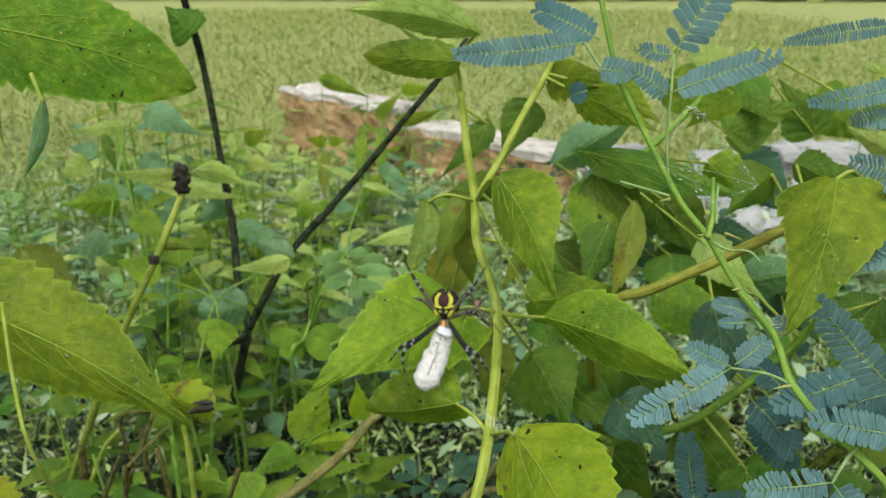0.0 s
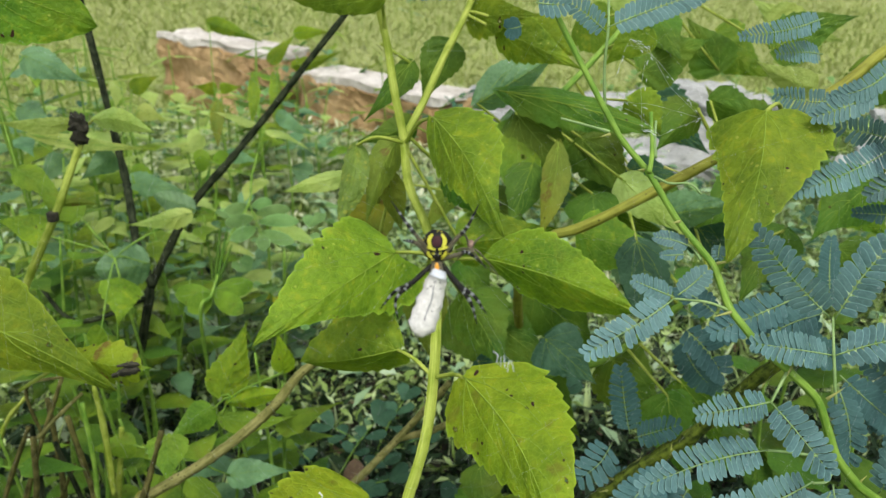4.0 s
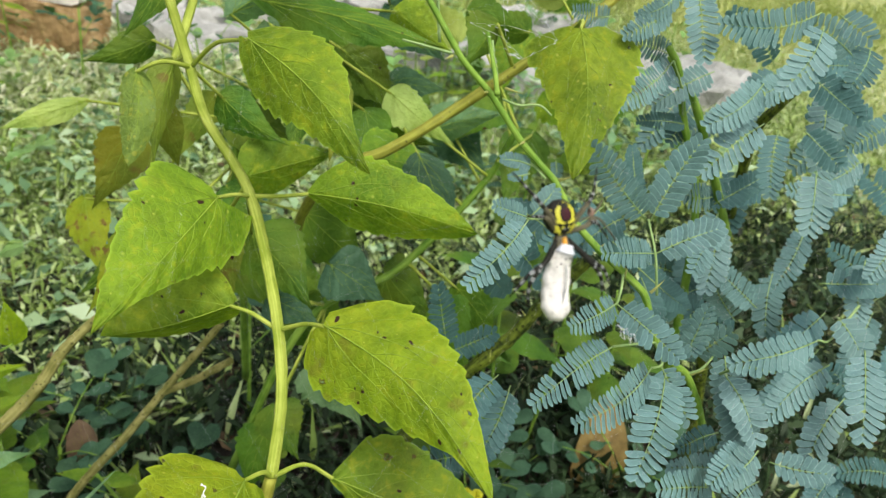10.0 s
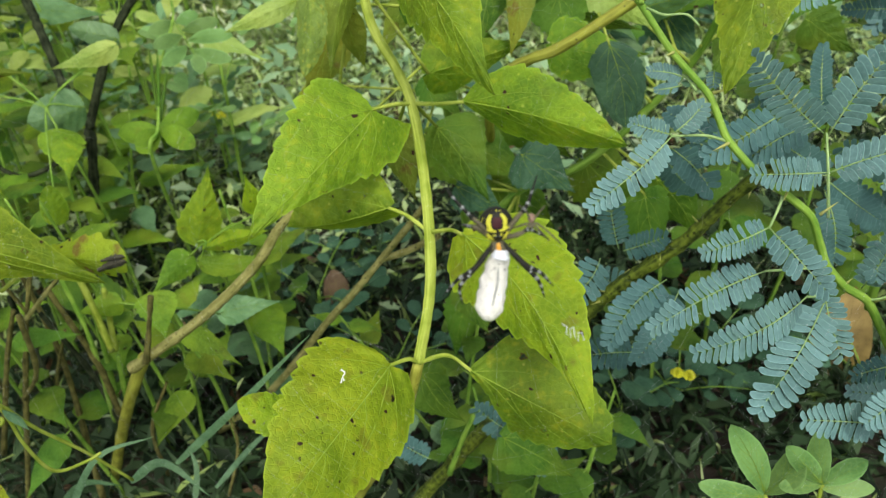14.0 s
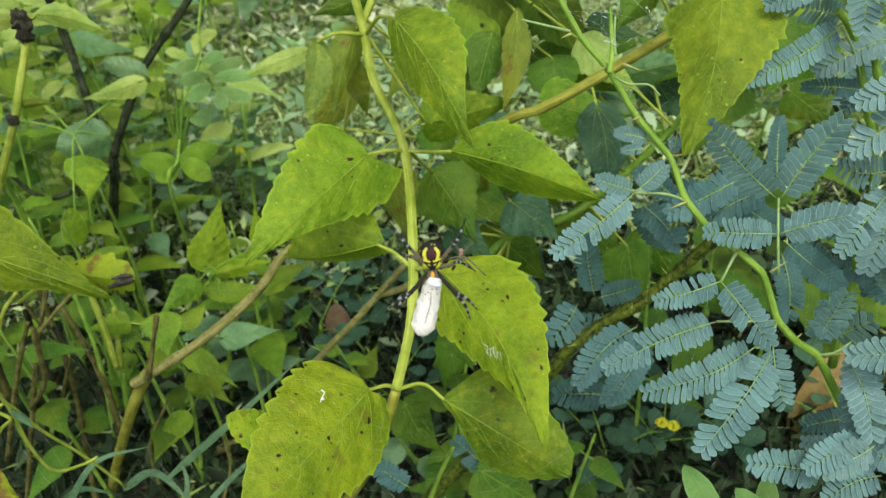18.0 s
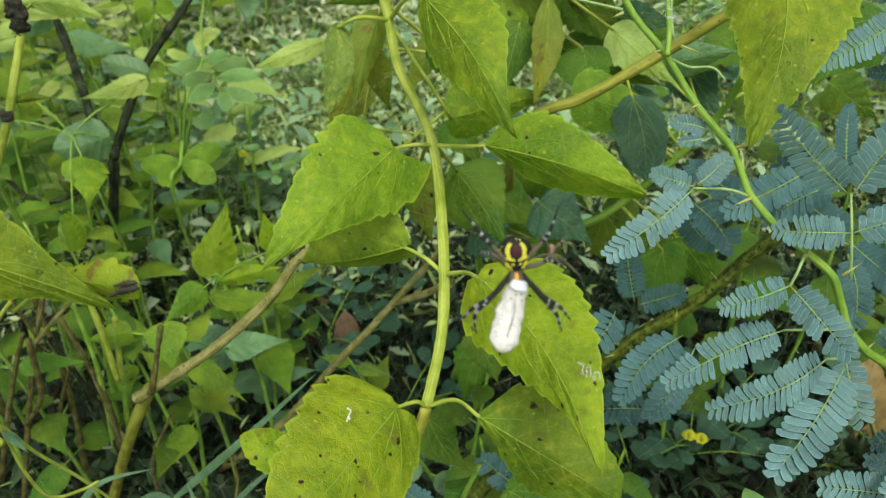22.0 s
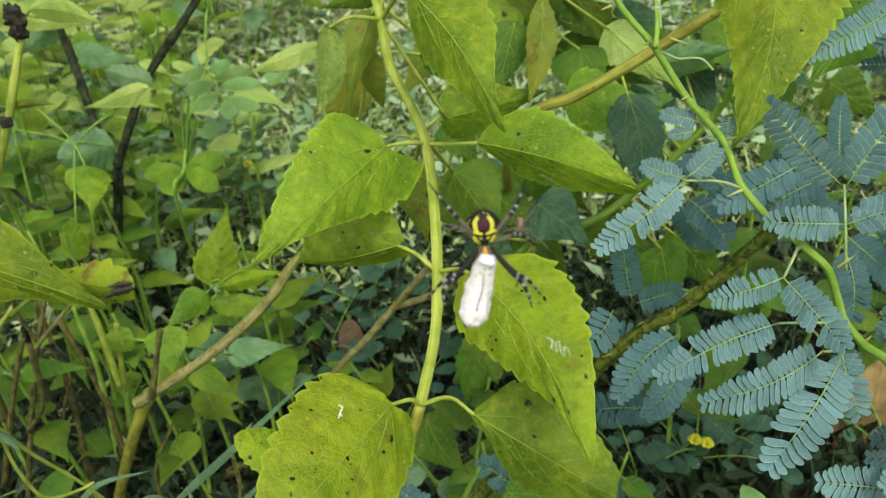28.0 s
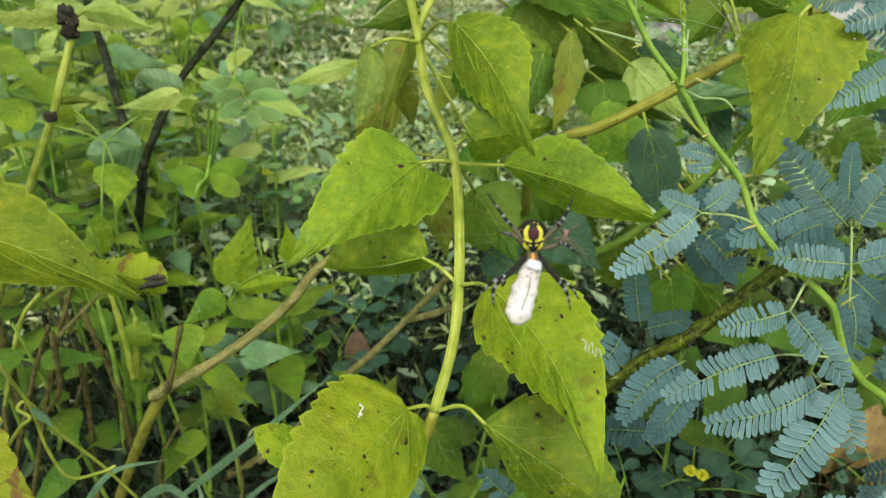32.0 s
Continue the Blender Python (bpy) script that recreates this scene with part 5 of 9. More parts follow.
stem_part("side_stem", mimosa, [(0.3689, 0.3623, 0.5722), (0.364, 0.3698, 0.5571), (0.3664, 0.3804, 0.5335), (0.3865, 0.3911, 0.4658)], (.003, .0035), STEM_OLD, 14, 8, 0.05, 13)
stem_part("leaf_stalk", mimosa, [(0.1645, 0.331, 0.5294), (0.1547, 0.3353, 0.5323), (0.1391, 0.3382, 0.5336)], (.0008, .0006), MIMOSA_RIB, 12, 6, 0.02, 0)
stem_part("leaf_stalk", mimosa, [(0.1558, 0.3493, 0.5472), (0.1539, 0.3565, 0.551), (0.1492, 0.3593, 0.5534)], (.0008, .0006), MIMOSA_RIB, 12, 6, 0.02, 1)
stem_part("leaf_stalk", mimosa, [(0.2113, 0.3081, 0.4907), (0.2096, 0.3147, 0.5119), (0.2156, 0.3293, 0.5239)], (.0008, .0006), MIMOSA_RIB, 12, 6, 0.02, 2)
stem_part("leaf_stalk", mimosa, [(0.1882, 0.3147, 0.5063), (0.1804, 0.3072, 0.5029), (0.1754, 0.3035, 0.4969)], (.0008, .0006), MIMOSA_RIB, 12, 6, 0.02, 3)
stem_part("leaf_stalk", mimosa, [(0.2136, 0.302, 0.4638), (0.1968, 0.2833, 0.4684), (0.1901, 0.2837, 0.4672)], (.0008, .0006), MIMOSA_RIB, 12, 6, 0.02, 4)
stem_part("leaf_stalk", mimosa, [(0.2136, 0.302, 0.4638), (0.194, 0.2987, 0.471), (0.1756, 0.2989, 0.4747)], (.0008, .0006), MIMOSA_RIB, 12, 6, 0.02, 5)
stem_part("leaf_stalk", mimosa, [(0.2409, 0.2958, 0.4382), (0.2477, 0.2916, 0.4428), (0.2604, 0.2937, 0.4487)], (.0008, .0006), MIMOSA_RIB, 12, 6, 0.02, 6)
stem_part("leaf_stalk", mimosa, [(0.291, 0.3813, 0.5522), (0.2749, 0.3773, 0.5759), (0.2639, 0.3784, 0.5908)], (.0008, .0006), MIMOSA_RIB, 12, 6, 0.02, 7)
stem_part("leaf_stalk", mimosa, [(0.0951, 0.4176, 0.6531), (0.0863, 0.4138, 0.6573), (0.0789, 0.4178, 0.6684)], (.0008, .0006), MIMOSA_RIB, 12, 6, 0.02, 8)
stem_part("leaf_stalk", mimosa, [(0.1222, 0.4036, 0.6), (0.1202, 0.4073, 0.6249), (0.1209, 0.4094, 0.6453), (0.1249, 0.4261, 0.6623)], (.0008, .0006), MIMOSA_RIB, 16, 6, 0.02, 9)
stem_part("leaf_stalk", mimosa, [(0.1389, 0.3766, 0.5892), (0.1399, 0.383, 0.5977), (0.1417, 0.3879, 0.6044)], (.0008, .0006), MIMOSA_RIB, 12, 6, 0.02, 10)
stem_part("leaf_stalk", mimosa, [(0.1192, 0.3884, 0.5993), (0.108, 0.3926, 0.6018), (0.0969, 0.3968, 0.6042)], (.0008, .0006), MIMOSA_RIB, 12, 6, 0.02, 11)
stem_part("leaf_stalk", mimosa, [(0.3204, 0.257, 0.4871), (0.2949, 0.253, 0.4745), (0.28, 0.2525, 0.4785)], (.0008, .0006), MIMOSA_RIB, 12, 6, 0.02, 12)
stem_part("leaf_stalk", mimosa, [(0.2587, 0.2924, 0.4311), (0.2517, 0.272, 0.4561), (0.2664, 0.2609, 0.4554)], (.0008, .0006), MIMOSA_RIB, 12, 6, 0.02, 13)
pinna(mimosa, (0.179, 0.3652, 0.5603), (0.1764, 0.3561, 0.5562), 0.0046, seed=0)
pinna(mimosa, (0.1682, 0.3568, 0.5518), (0.165, 0.351, 0.5468), 0.0035, seed=1)
pinna(mimosa, (0.139, 0.3379, 0.5332), (0.0928, 0.3193, 0.5189), 0.0081, seed=2, single=True)
pinna(mimosa, (0.1397, 0.3384, 0.5341), (0.1213, 0.3429, 0.5416), 0.0054, seed=3)
pinna(mimosa, (0.1415, 0.3387, 0.535), (0.1542, 0.3399, 0.5463), 0.0057, seed=4)
pinna(mimosa, (0.1533, 0.3566, 0.551), (0.1375, 0.3624, 0.5543), 0.0043, seed=5)
pinna(mimosa, (0.1505, 0.3549, 0.5481), (0.1391, 0.3567, 0.5474), 0.0029, seed=6)
pinna(mimosa, (0.2142, 0.3297, 0.5239), (0.1764, 0.3428, 0.5639), 0.0094, seed=7, single=True)
pinna(mimosa, (0.2163, 0.3286, 0.5232), (0.2368, 0.3261, 0.5663), 0.0099, seed=8, single=True)
pinna(mimosa, (0.2246, 0.344, 0.5203), (0.2316, 0.3649, 0.5488), 0.0054, seed=9, mat=MIMOSA_SHADED)
pinna(mimosa, (0.2091, 0.3152, 0.5123), (0.1673, 0.3126, 0.5229), 0.0079, seed=10, single=True)
pinna(mimosa, (0.2102, 0.3149, 0.5123), (0.2391, 0.3021, 0.528), 0.0085, seed=11, single=True)
pinna(mimosa, (0.1754, 0.3038, 0.4974), (0.1368, 0.2945, 0.5002), 0.0073, seed=12, single=True)
pinna(mimosa, (0.1759, 0.3033, 0.4969), (0.1837, 0.2679, 0.4865), 0.0086, seed=13, single=True)
pinna(mimosa, (0.1756, 0.2989, 0.4747), (0.1091, 0.2807, 0.4754), 0.0088, seed=14, single=True)
pinna(mimosa, (0.1901, 0.284, 0.4677), (0.1231, 0.2669, 0.4697), 0.0092, seed=15, single=True)
pinna(mimosa, (0.1969, 0.2801, 0.4643), (0.1451, 0.2453, 0.4476), 0.0112, seed=16, single=True)
pinna(mimosa, (0.2043, 0.2887, 0.4609), (0.1947, 0.2574, 0.4512), 0.0081, seed=17, single=True)
pinna(mimosa, (0.2115, 0.358, 0.5184), (0.1715, 0.3551, 0.5044), 0.0093, seed=18, mat=MIMOSA_SHADED)
pinna(mimosa, (0.2258, 0.3514, 0.5136), (0.1951, 0.3558, 0.495), 0.0088, seed=19, mat=MIMOSA_SHADED)
pinna(mimosa, (0.1752, 0.3595, 0.511), (0.1619, 0.3798, 0.5171), 0.0069, seed=20, mat=MIMOSA_SHADED)
pinna(mimosa, (0.1695, 0.3843, 0.4919), (0.1916, 0.3722, 0.4657), 0.0094, seed=21, mat=MIMOSA_SHADED)
pinna(mimosa, (0.1592, 0.4081, 0.4047), (0.1521, 0.4169, 0.447), 0.0090, seed=22, mat=MIMOSA_SHADED)
pinna(mimosa, (0.1615, 0.4064, 0.4032), (0.1804, 0.3913, 0.4216), 0.0082, seed=23, mat=MIMOSA_SHADED)
pinna(mimosa, (0.1506, 0.4142, 0.3938), (0.1253, 0.3977, 0.3827), 0.0115, seed=24, mat=MIMOSA_SHADED)
pinna(mimosa, (0.176, 0.3763, 0.4013), (0.1316, 0.3556, 0.3798), 0.0109, seed=25, mat=MIMOSA_SHADED)
pinna(mimosa, (0.1821, 0.3705, 0.3953), (0.1529, 0.3587, 0.3563), 0.0104, seed=26, mat=MIMOSA_SHADED)
pinna(mimosa, (0.1659, 0.3793, 0.3367), (0.1276, 0.3806, 0.345), 0.0109, seed=27, mat=MIMOSA_SHADED)
pinna(mimosa, (0.2111, 0.3612, 0.506), (0.2422, 0.3509, 0.4844), 0.0083, seed=28, mat=MIMOSA_SHADED)
pinna(mimosa, (0.2412, 0.3471, 0.4792), (0.2756, 0.3313, 0.4515), 0.0085, seed=29, mat=MIMOSA_SHADED)
pinna(mimosa, (0.2328, 0.3367, 0.4803), (0.2362, 0.3199, 0.4432), 0.0077, seed=30, mat=MIMOSA_SHADED)
pinna(mimosa, (0.2424, 0.3031, 0.4397), (0.2518, 0.3028, 0.4746), 0.0093, seed=31)
pinna(mimosa, (0.2658, 0.2925, 0.4486), (0.2431, 0.2484, 0.4193), 0.0103, seed=32)
pinna(mimosa, (0.2537, 0.3026, 0.442), (0.263, 0.2913, 0.4628), 0.0093, seed=33)
pinna(mimosa, (0.2639, 0.3784, 0.5908), (0.2033, 0.3595, 0.5758), 0.0081, seed=34, single=True)
pinna(mimosa, (0.2731, 0.389, 0.5904), (0.2391, 0.3893, 0.5984), 0.0078, seed=35)
pinna(mimosa, (0.2931, 0.3789, 0.5497), (0.2585, 0.388, 0.5524), 0.0057, seed=36, mat=MIMOSA_SHADED)
pinna(mimosa, (0.3092, 0.3928, 0.5552), (0.2869, 0.3835, 0.5376), 0.0078, seed=37, mat=MIMOSA_SHADED)
pinna(mimosa, (0.2965, 0.3505, 0.5143), (0.2654, 0.3505, 0.5226), 0.0094, seed=38)
pinna(mimosa, (0.2982, 0.3442, 0.5066), (0.2587, 0.323, 0.4858), 0.0094, seed=39)
pinna(mimosa, (0.2464, 0.2495, 0.4216), (0.2065, 0.242, 0.4181), 0.0082, seed=40)
pinna(mimosa, (0.2268, 0.2492, 0.3997), (0.1839, 0.2552, 0.4128), 0.0096, seed=41)
pinna(mimosa, (0.2555, 0.242, 0.3978), (0.2196, 0.2357, 0.397), 0.0090, seed=42)
pinna(mimosa, (0.2661, 0.2791, 0.3987), (0.237, 0.2824, 0.3955), 0.0071, seed=43, mat=MIMOSA_SHADED)
pinna(mimosa, (0.0915, 0.4023, 0.2484), (0.067, 0.4212, 0.2663), 0.0105, seed=44, mat=MIMOSA_SHADED)
pinna(mimosa, (0.0258, 0.3958, 0.256), (0.0035, 0.4112, 0.27), 0.0093, seed=45, mat=MIMOSA_SHADED)
pinna(mimosa, (0.1203, 0.3824, 0.2304), (0.0875, 0.395, 0.238), 0.0122, seed=46, mat=MIMOSA_SHADED)
pinna(mimosa, (0.2453, 0.3716, 0.6207), (0.2138, 0.3725, 0.6089), 0.0070, seed=47)
pinna(mimosa, (0.2528, 0.3752, 0.6343), (0.2208, 0.3736, 0.6181), 0.0064, seed=48)
pinna(mimosa, (0.2668, 0.3776, 0.6321), (0.2543, 0.3512, 0.5997), 0.0090, seed=49)
pinna(mimosa, (0.3201, 0.3356, 0.6268), (0.257, 0.3486, 0.6198), 0.0101, seed=50)
pinna(mimosa, (0.3204, 0.3315, 0.6209), (0.2869, 0.3221, 0.5913), 0.0108, seed=51)
pinna(mimosa, (0.2875, 0.3349, 0.5901), (0.2496, 0.3352, 0.5704), 0.0090, seed=52)
pinna(mimosa, (0.2932, 0.3305, 0.5686), (0.2522, 0.3305, 0.5451), 0.0104, seed=53)
pinna(mimosa, (0.3174, 0.3354, 0.5601), (0.2982, 0.3159, 0.5308), 0.0083, seed=54, mat=MIMOSA_SHADED)
pinna(mimosa, (0.3378, 0.3407, 0.5903), (0.3488, 0.3078, 0.5737), 0.0090, seed=55, mat=MIMOSA_SHADED)
pinna(mimosa, (0.3033, 0.298, 0.5517), (0.2852, 0.2811, 0.5276), 0.0102, seed=56)
pinna(mimosa, (0.3299, 0.3274, 0.5617), (0.3336, 0.3028, 0.5497), 0.0083, seed=57, mat=MIMOSA_SHADED)
pinna(mimosa, (0.3584, 0.3467, 0.6219), (0.3615, 0.3251, 0.6137), 0.0083, seed=58)
pinna(mimosa, (0.3705, 0.329, 0.6083), (0.3468, 0.3198, 0.5897), 0.0096, seed=59, mat=MIMOSA_SHADED)
pinna(mimosa, (0.28, 0.2525, 0.4785), (0.2313, 0.267, 0.4687), 0.0096, seed=60)
pinna(mimosa, (0.2996, 0.2568, 0.4854), (0.2974, 0.2375, 0.475), 0.0096, seed=61)
pinna(mimosa, (0.2431, 0.2754, 0.4519), (0.2424, 0.2458, 0.4276), 0.0096, seed=62)
pinna(mimosa, (0.3011, 0.2509, 0.4569), (0.2596, 0.2516, 0.4338), 0.0098, seed=63)
pinna(mimosa, (0.3049, 0.238, 0.4416), (0.2723, 0.229, 0.4136), 0.0098, seed=64)
pinna(mimosa, (0.2432, 0.2432, 0.4244), (0.211, 0.2459, 0.4147), 0.0088, seed=65)
pinna(mimosa, (0.2472, 0.2373, 0.4199), (0.2644, 0.2139, 0.4245), 0.0082, seed=66)
pinna(mimosa, (0.2488, 0.3098, 0.4678), (0.2454, 0.2995, 0.4485), 0.0076, seed=67, mat=MIMOSA_SHADED)
pinna(mimosa, (0.2955, 0.347, 0.5113), (0.324, 0.3384, 0.5294), 0.0081, seed=68, mat=MIMOSA_SHADED)
pinna(mimosa, (0.2996, 0.2369, 0.4765), (0.2718, 0.21, 0.4477), 0.0104, seed=69)
pinna(mimosa, (0.341, 0.2913, 0.4769), (0.375, 0.2696, 0.4812), 0.0095, seed=70, mat=MIMOSA_SHADED)
pinna(mimosa, (0.0789, 0.4178, 0.6684), (0.0164, 0.411, 0.6636), 0.0071, seed=71, single=True)
pinna(mimosa, (0.0877, 0.4286, 0.6688), (0.059, 0.4547, 0.6821), 0.0081, seed=72, mat=MIMOSA_SHADED)
pinna(mimosa, (0.0852, 0.4134, 0.6563), (0.0989, 0.408, 0.6562), 0.0065, seed=73)
pinna(mimosa, (0.0858, 0.4401, 0.6419), (0.0784, 0.4396, 0.6405), 0.0059, seed=74, mat=MIMOSA_SHADED)
pinna(mimosa, (0.1204, 0.4094, 0.6453), (0.1667, 0.4, 0.6639), 0.0073, seed=75, single=True)
pinna(mimosa, (0.1213, 0.4137, 0.6427), (0.1017, 0.4134, 0.6563), 0.0061, seed=76)
pinna(mimosa, (0.1249, 0.4261, 0.6623), (0.1461, 0.4275, 0.6958), 0.0117, seed=77)
pinna(mimosa, (0.1243, 0.4258, 0.6615), (0.1088, 0.4271, 0.6649), 0.0045, seed=78)
pinna(mimosa, (0.2369, 0.4307, 0.6759), (0.1747, 0.4125, 0.6692), 0.0050, seed=79)
pinna(mimosa, (0.2398, 0.4206, 0.6481), (0.1865, 0.4026, 0.642), 0.0061, seed=80)
pinna(mimosa, (0.2456, 0.4243, 0.629), (0.2145, 0.4145, 0.6308), 0.0063, seed=81)
pinna(mimosa, (0.2574, 0.4257, 0.6035), (0.2191, 0.4175, 0.6099), 0.0070, seed=82)
pinna(mimosa, (0.2486, 0.4117, 0.5645), (0.2256, 0.4004, 0.5624), 0.0064, seed=83)
pinna(mimosa, (0.198, 0.4396, 0.4518), (0.2276, 0.4384, 0.4115), 0.0104, seed=84, mat=MIMOSA_SHADED)
pinna(mimosa, (0.2728, 0.4095, 0.4634), (0.2459, 0.4226, 0.482), 0.0099, seed=85, mat=MIMOSA_SHADED)
pinna(mimosa, (0.2215, 0.4057, 0.4842), (0.2056, 0.4116, 0.4666), 0.0089, seed=86, mat=MIMOSA_SHADED)
pinna(mimosa, (0.2058, 0.4572, 0.2974), (0.182, 0.4716, 0.3199), 0.0127, seed=87, mat=MIMOSA_SHADED)
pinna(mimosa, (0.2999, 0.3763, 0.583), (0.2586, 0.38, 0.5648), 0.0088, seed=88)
pinna(mimosa, (0.4161, 0.2541, 0.386), (0.3773, 0.277, 0.3994), 0.0097, seed=89, mat=MIMOSA_SHADED)
pinna(mimosa, (0.3805, 0.4481, 0.5537), (0.3307, 0.4397, 0.5078), 0.0119, seed=90, mat=MIMOSA_SHADED)
pinna(mimosa, (0.46, 0.3654, 0.5441), (0.406, 0.3679, 0.5102), 0.0118, seed=91, mat=MIMOSA_SHADED)
pinna(mimosa, (0.4459, 0.3575, 0.5838), (0.3899, 0.3812, 0.5797), 0.0093, seed=92, mat=MIMOSA_SHADED)
pinna(mimosa, (0.3925, 0.3979, 0.5742), (0.3655, 0.423, 0.6039), 0.0098, seed=93, mat=MIMOSA_SHADED)
pinna(mimosa, (0.4236, 0.2861, 0.4508), (0.3895, 0.315, 0.4784), 0.0100, seed=94, mat=MIMOSA_SHADED)
pinna(mimosa, (0.4256, 0.3546, 0.4664), (0.389, 0.3425, 0.4295), 0.0097, seed=95, mat=MIMOSA_SHADED)
pinna(mimosa, (0.4754, 0.3395, 0.5512), (0.4251, 0.3481, 0.5305), 0.0099, seed=96, mat=MIMOSA_SHADED)
pinna(mimosa, (0.3676, 0.3983, 0.4446), (0.342, 0.3722, 0.3983), 0.0125, seed=97, mat=MIMOSA_SHADED)
pinna(mimosa, (0.4345, 0.2664, 0.2976), (0.4132, 0.243, 0.2601), 0.0122, seed=98, mat=MIMOSA_SHADED)
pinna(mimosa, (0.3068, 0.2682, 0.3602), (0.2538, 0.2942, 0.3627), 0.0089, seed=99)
pinna(mimosa, (0.3583, 0.3765, 0.5685), (0.3005, 0.3858, 0.5408), 0.0085, seed=100)
pinna(mimosa, (0.3777, 0.2748, 0.5179), (0.3445, 0.2683, 0.493), 0.0082, seed=101)
pinna(mimosa, (0.3785, 0.3482, 0.5722), (0.3553, 0.3264, 0.5351), 0.0107, seed=102)
pinna(mimosa, (0.3645, 0.3996, 0.4161), (0.322, 0.4266, 0.4316), 0.0114, seed=103, mat=MIMOSA_SHADED)
pinna(mimosa, (0.3065, 0.3509, 0.4979), (0.2855, 0.3291, 0.4634), 0.0104, seed=104)
pinna(mimosa, (0.3803, 0.2884, 0.4859), (0.3592, 0.2686, 0.4542), 0.0088, seed=105)
pinna(mimosa, (0.4852, 0.3188, 0.4837), (0.453, 0.3463, 0.5114), 0.0116, seed=106, mat=MIMOSA_SHADED)
pinna(mimosa, (0.4407, 0.4238, 0.5618), (0.3905, 0.4154, 0.5154), 0.0125, seed=107, mat=MIMOSA_SHADED)
pinna(mimosa, (0.3715, 0.3461, 0.394), (0.3293, 0.3758, 0.414), 0.0111, seed=108, mat=MIMOSA_SHADED)
pinna(mimosa, (0.4373, 0.3178, 0.381), (0.3799, 0.3182, 0.3403), 0.0102, seed=109, mat=MIMOSA_SHADED)
pinna(mimosa, (0.4636, 0.2394, 0.3082), (0.4184, 0.2615, 0.3136), 0.0102, seed=110, mat=MIMOSA_SHADED)
pinna(mimosa, (0.4446, 0.2732, 0.4166), (0.4195, 0.255, 0.383), 0.0107, seed=111, mat=MIMOSA_SHADED)
pinna(mimosa, (0.4329, 0.2685, 0.3119), (0.3948, 0.2631, 0.2833), 0.0099, seed=112, mat=MIMOSA_SHADED)
pinna(mimosa, (0.497, 0.38, 0.5633), (0.4516, 0.4118, 0.583), 0.0113, seed=113, mat=MIMOSA_SHADED)
pinna(mimosa, (0.4942, 0.3673, 0.5369), (0.4435, 0.3916, 0.5396), 0.0120, seed=114, mat=MIMOSA_SHADED)
pinna(mimosa, (0.3735, 0.3384, 0.4498), (0.354, 0.3175, 0.4181), 0.0104, seed=115, mat=MIMOSA_SHADED)
pinna(mimosa, (0.4504, 0.2986, 0.4223), (0.4151, 0.2855, 0.385), 0.0110, seed=116, mat=MIMOSA_SHADED)
pinna(mimosa, (0.4832, 0.3643, 0.4984), (0.4353, 0.3592, 0.4596), 0.0103, seed=117, mat=MIMOSA_SHADED)
pinna(mimosa, (0.2983, 0.3469, 0.4283), (0.2701, 0.3694, 0.4526), 0.0109, seed=118, mat=MIMOSA_SHADED)
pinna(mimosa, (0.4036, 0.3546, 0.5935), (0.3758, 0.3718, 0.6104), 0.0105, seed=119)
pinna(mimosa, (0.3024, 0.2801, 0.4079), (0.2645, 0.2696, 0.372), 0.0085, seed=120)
pinna(mimosa, (0.402, 0.3718, 0.497), (0.3382, 0.3966, 0.486), 0.0094, seed=121, mat=MIMOSA_SHADED)
pinna(mimosa, (0.3362, 0.3432, 0.4489), (0.2793, 0.3607, 0.4345), 0.0090, seed=122, mat=MIMOSA_SHADED)
pinna(mimosa, (0.3827, 0.2998, 0.4392), (0.3276, 0.3042, 0.407), 0.0111, seed=123, mat=MIMOSA_SHADED)
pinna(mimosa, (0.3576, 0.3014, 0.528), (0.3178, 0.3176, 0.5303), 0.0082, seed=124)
pinna(mimosa, (0.4404, 0.356, 0.5548), (0.412, 0.3772, 0.5769), 0.0100, seed=125, mat=MIMOSA_SHADED)
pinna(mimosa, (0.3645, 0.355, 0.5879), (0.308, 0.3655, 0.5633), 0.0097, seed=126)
pinna(mimosa, (0.4073, 0.4121, 0.493), (0.3874, 0.3888, 0.4571), 0.0123, seed=127, mat=MIMOSA_SHADED)
pinna(mimosa, (0.4049, 0.2661, 0.3779), (0.3839, 0.2843, 0.4036), 0.0104, seed=128, mat=MIMOSA_SHADED)
pinna(mimosa, (0.3261, 0.3158, 0.4482), (0.2975, 0.3398, 0.4745), 0.0090, seed=129)
pinna(mimosa, (0.3242, 0.3248, 0.433), (0.307, 0.3469, 0.4687), 0.0096, seed=130)
pinna(mimosa, (0.3814, 0.3141, 0.5433), (0.3396, 0.3196, 0.5271), 0.0094, seed=131)
stem_part("twig", mimosa, [(0.1323, 0.3668, 0.5854), (0.1366, 0.3763, 0.5927), (0.1394, 0.3897, 0.6081)], (.0014, .0011, .0009), STEM_GREEN, 14, 7, .05, 14)
stem_part("twig", mimosa, [(0.1344, 0.3652, 0.5838), (0.1392, 0.3584, 0.5827), (0.1466, 0.3529, 0.584), (0.15, 0.3473, 0.5808)], (.0007, .0006, .0005), MIMOSA_RIB, 14, 6, .05, 15)
thorn(mimosa, (0.1477, 0.3604, 0.5627), (-0.86, -0.5, 0.1), 0.006)
thorn(mimosa, (0.1333, 0.3758, 0.5836), (-0.83, -0.51, 0.23), 0.005)
thorn(mimosa, (0.1621, 0.3463, 0.5466), (0.86, -0.38, 0.33), 0.01)
thorn(mimosa, (0.164, 0.3299, 0.5295), (-0.96, -0.27, -0.05), 0.01)
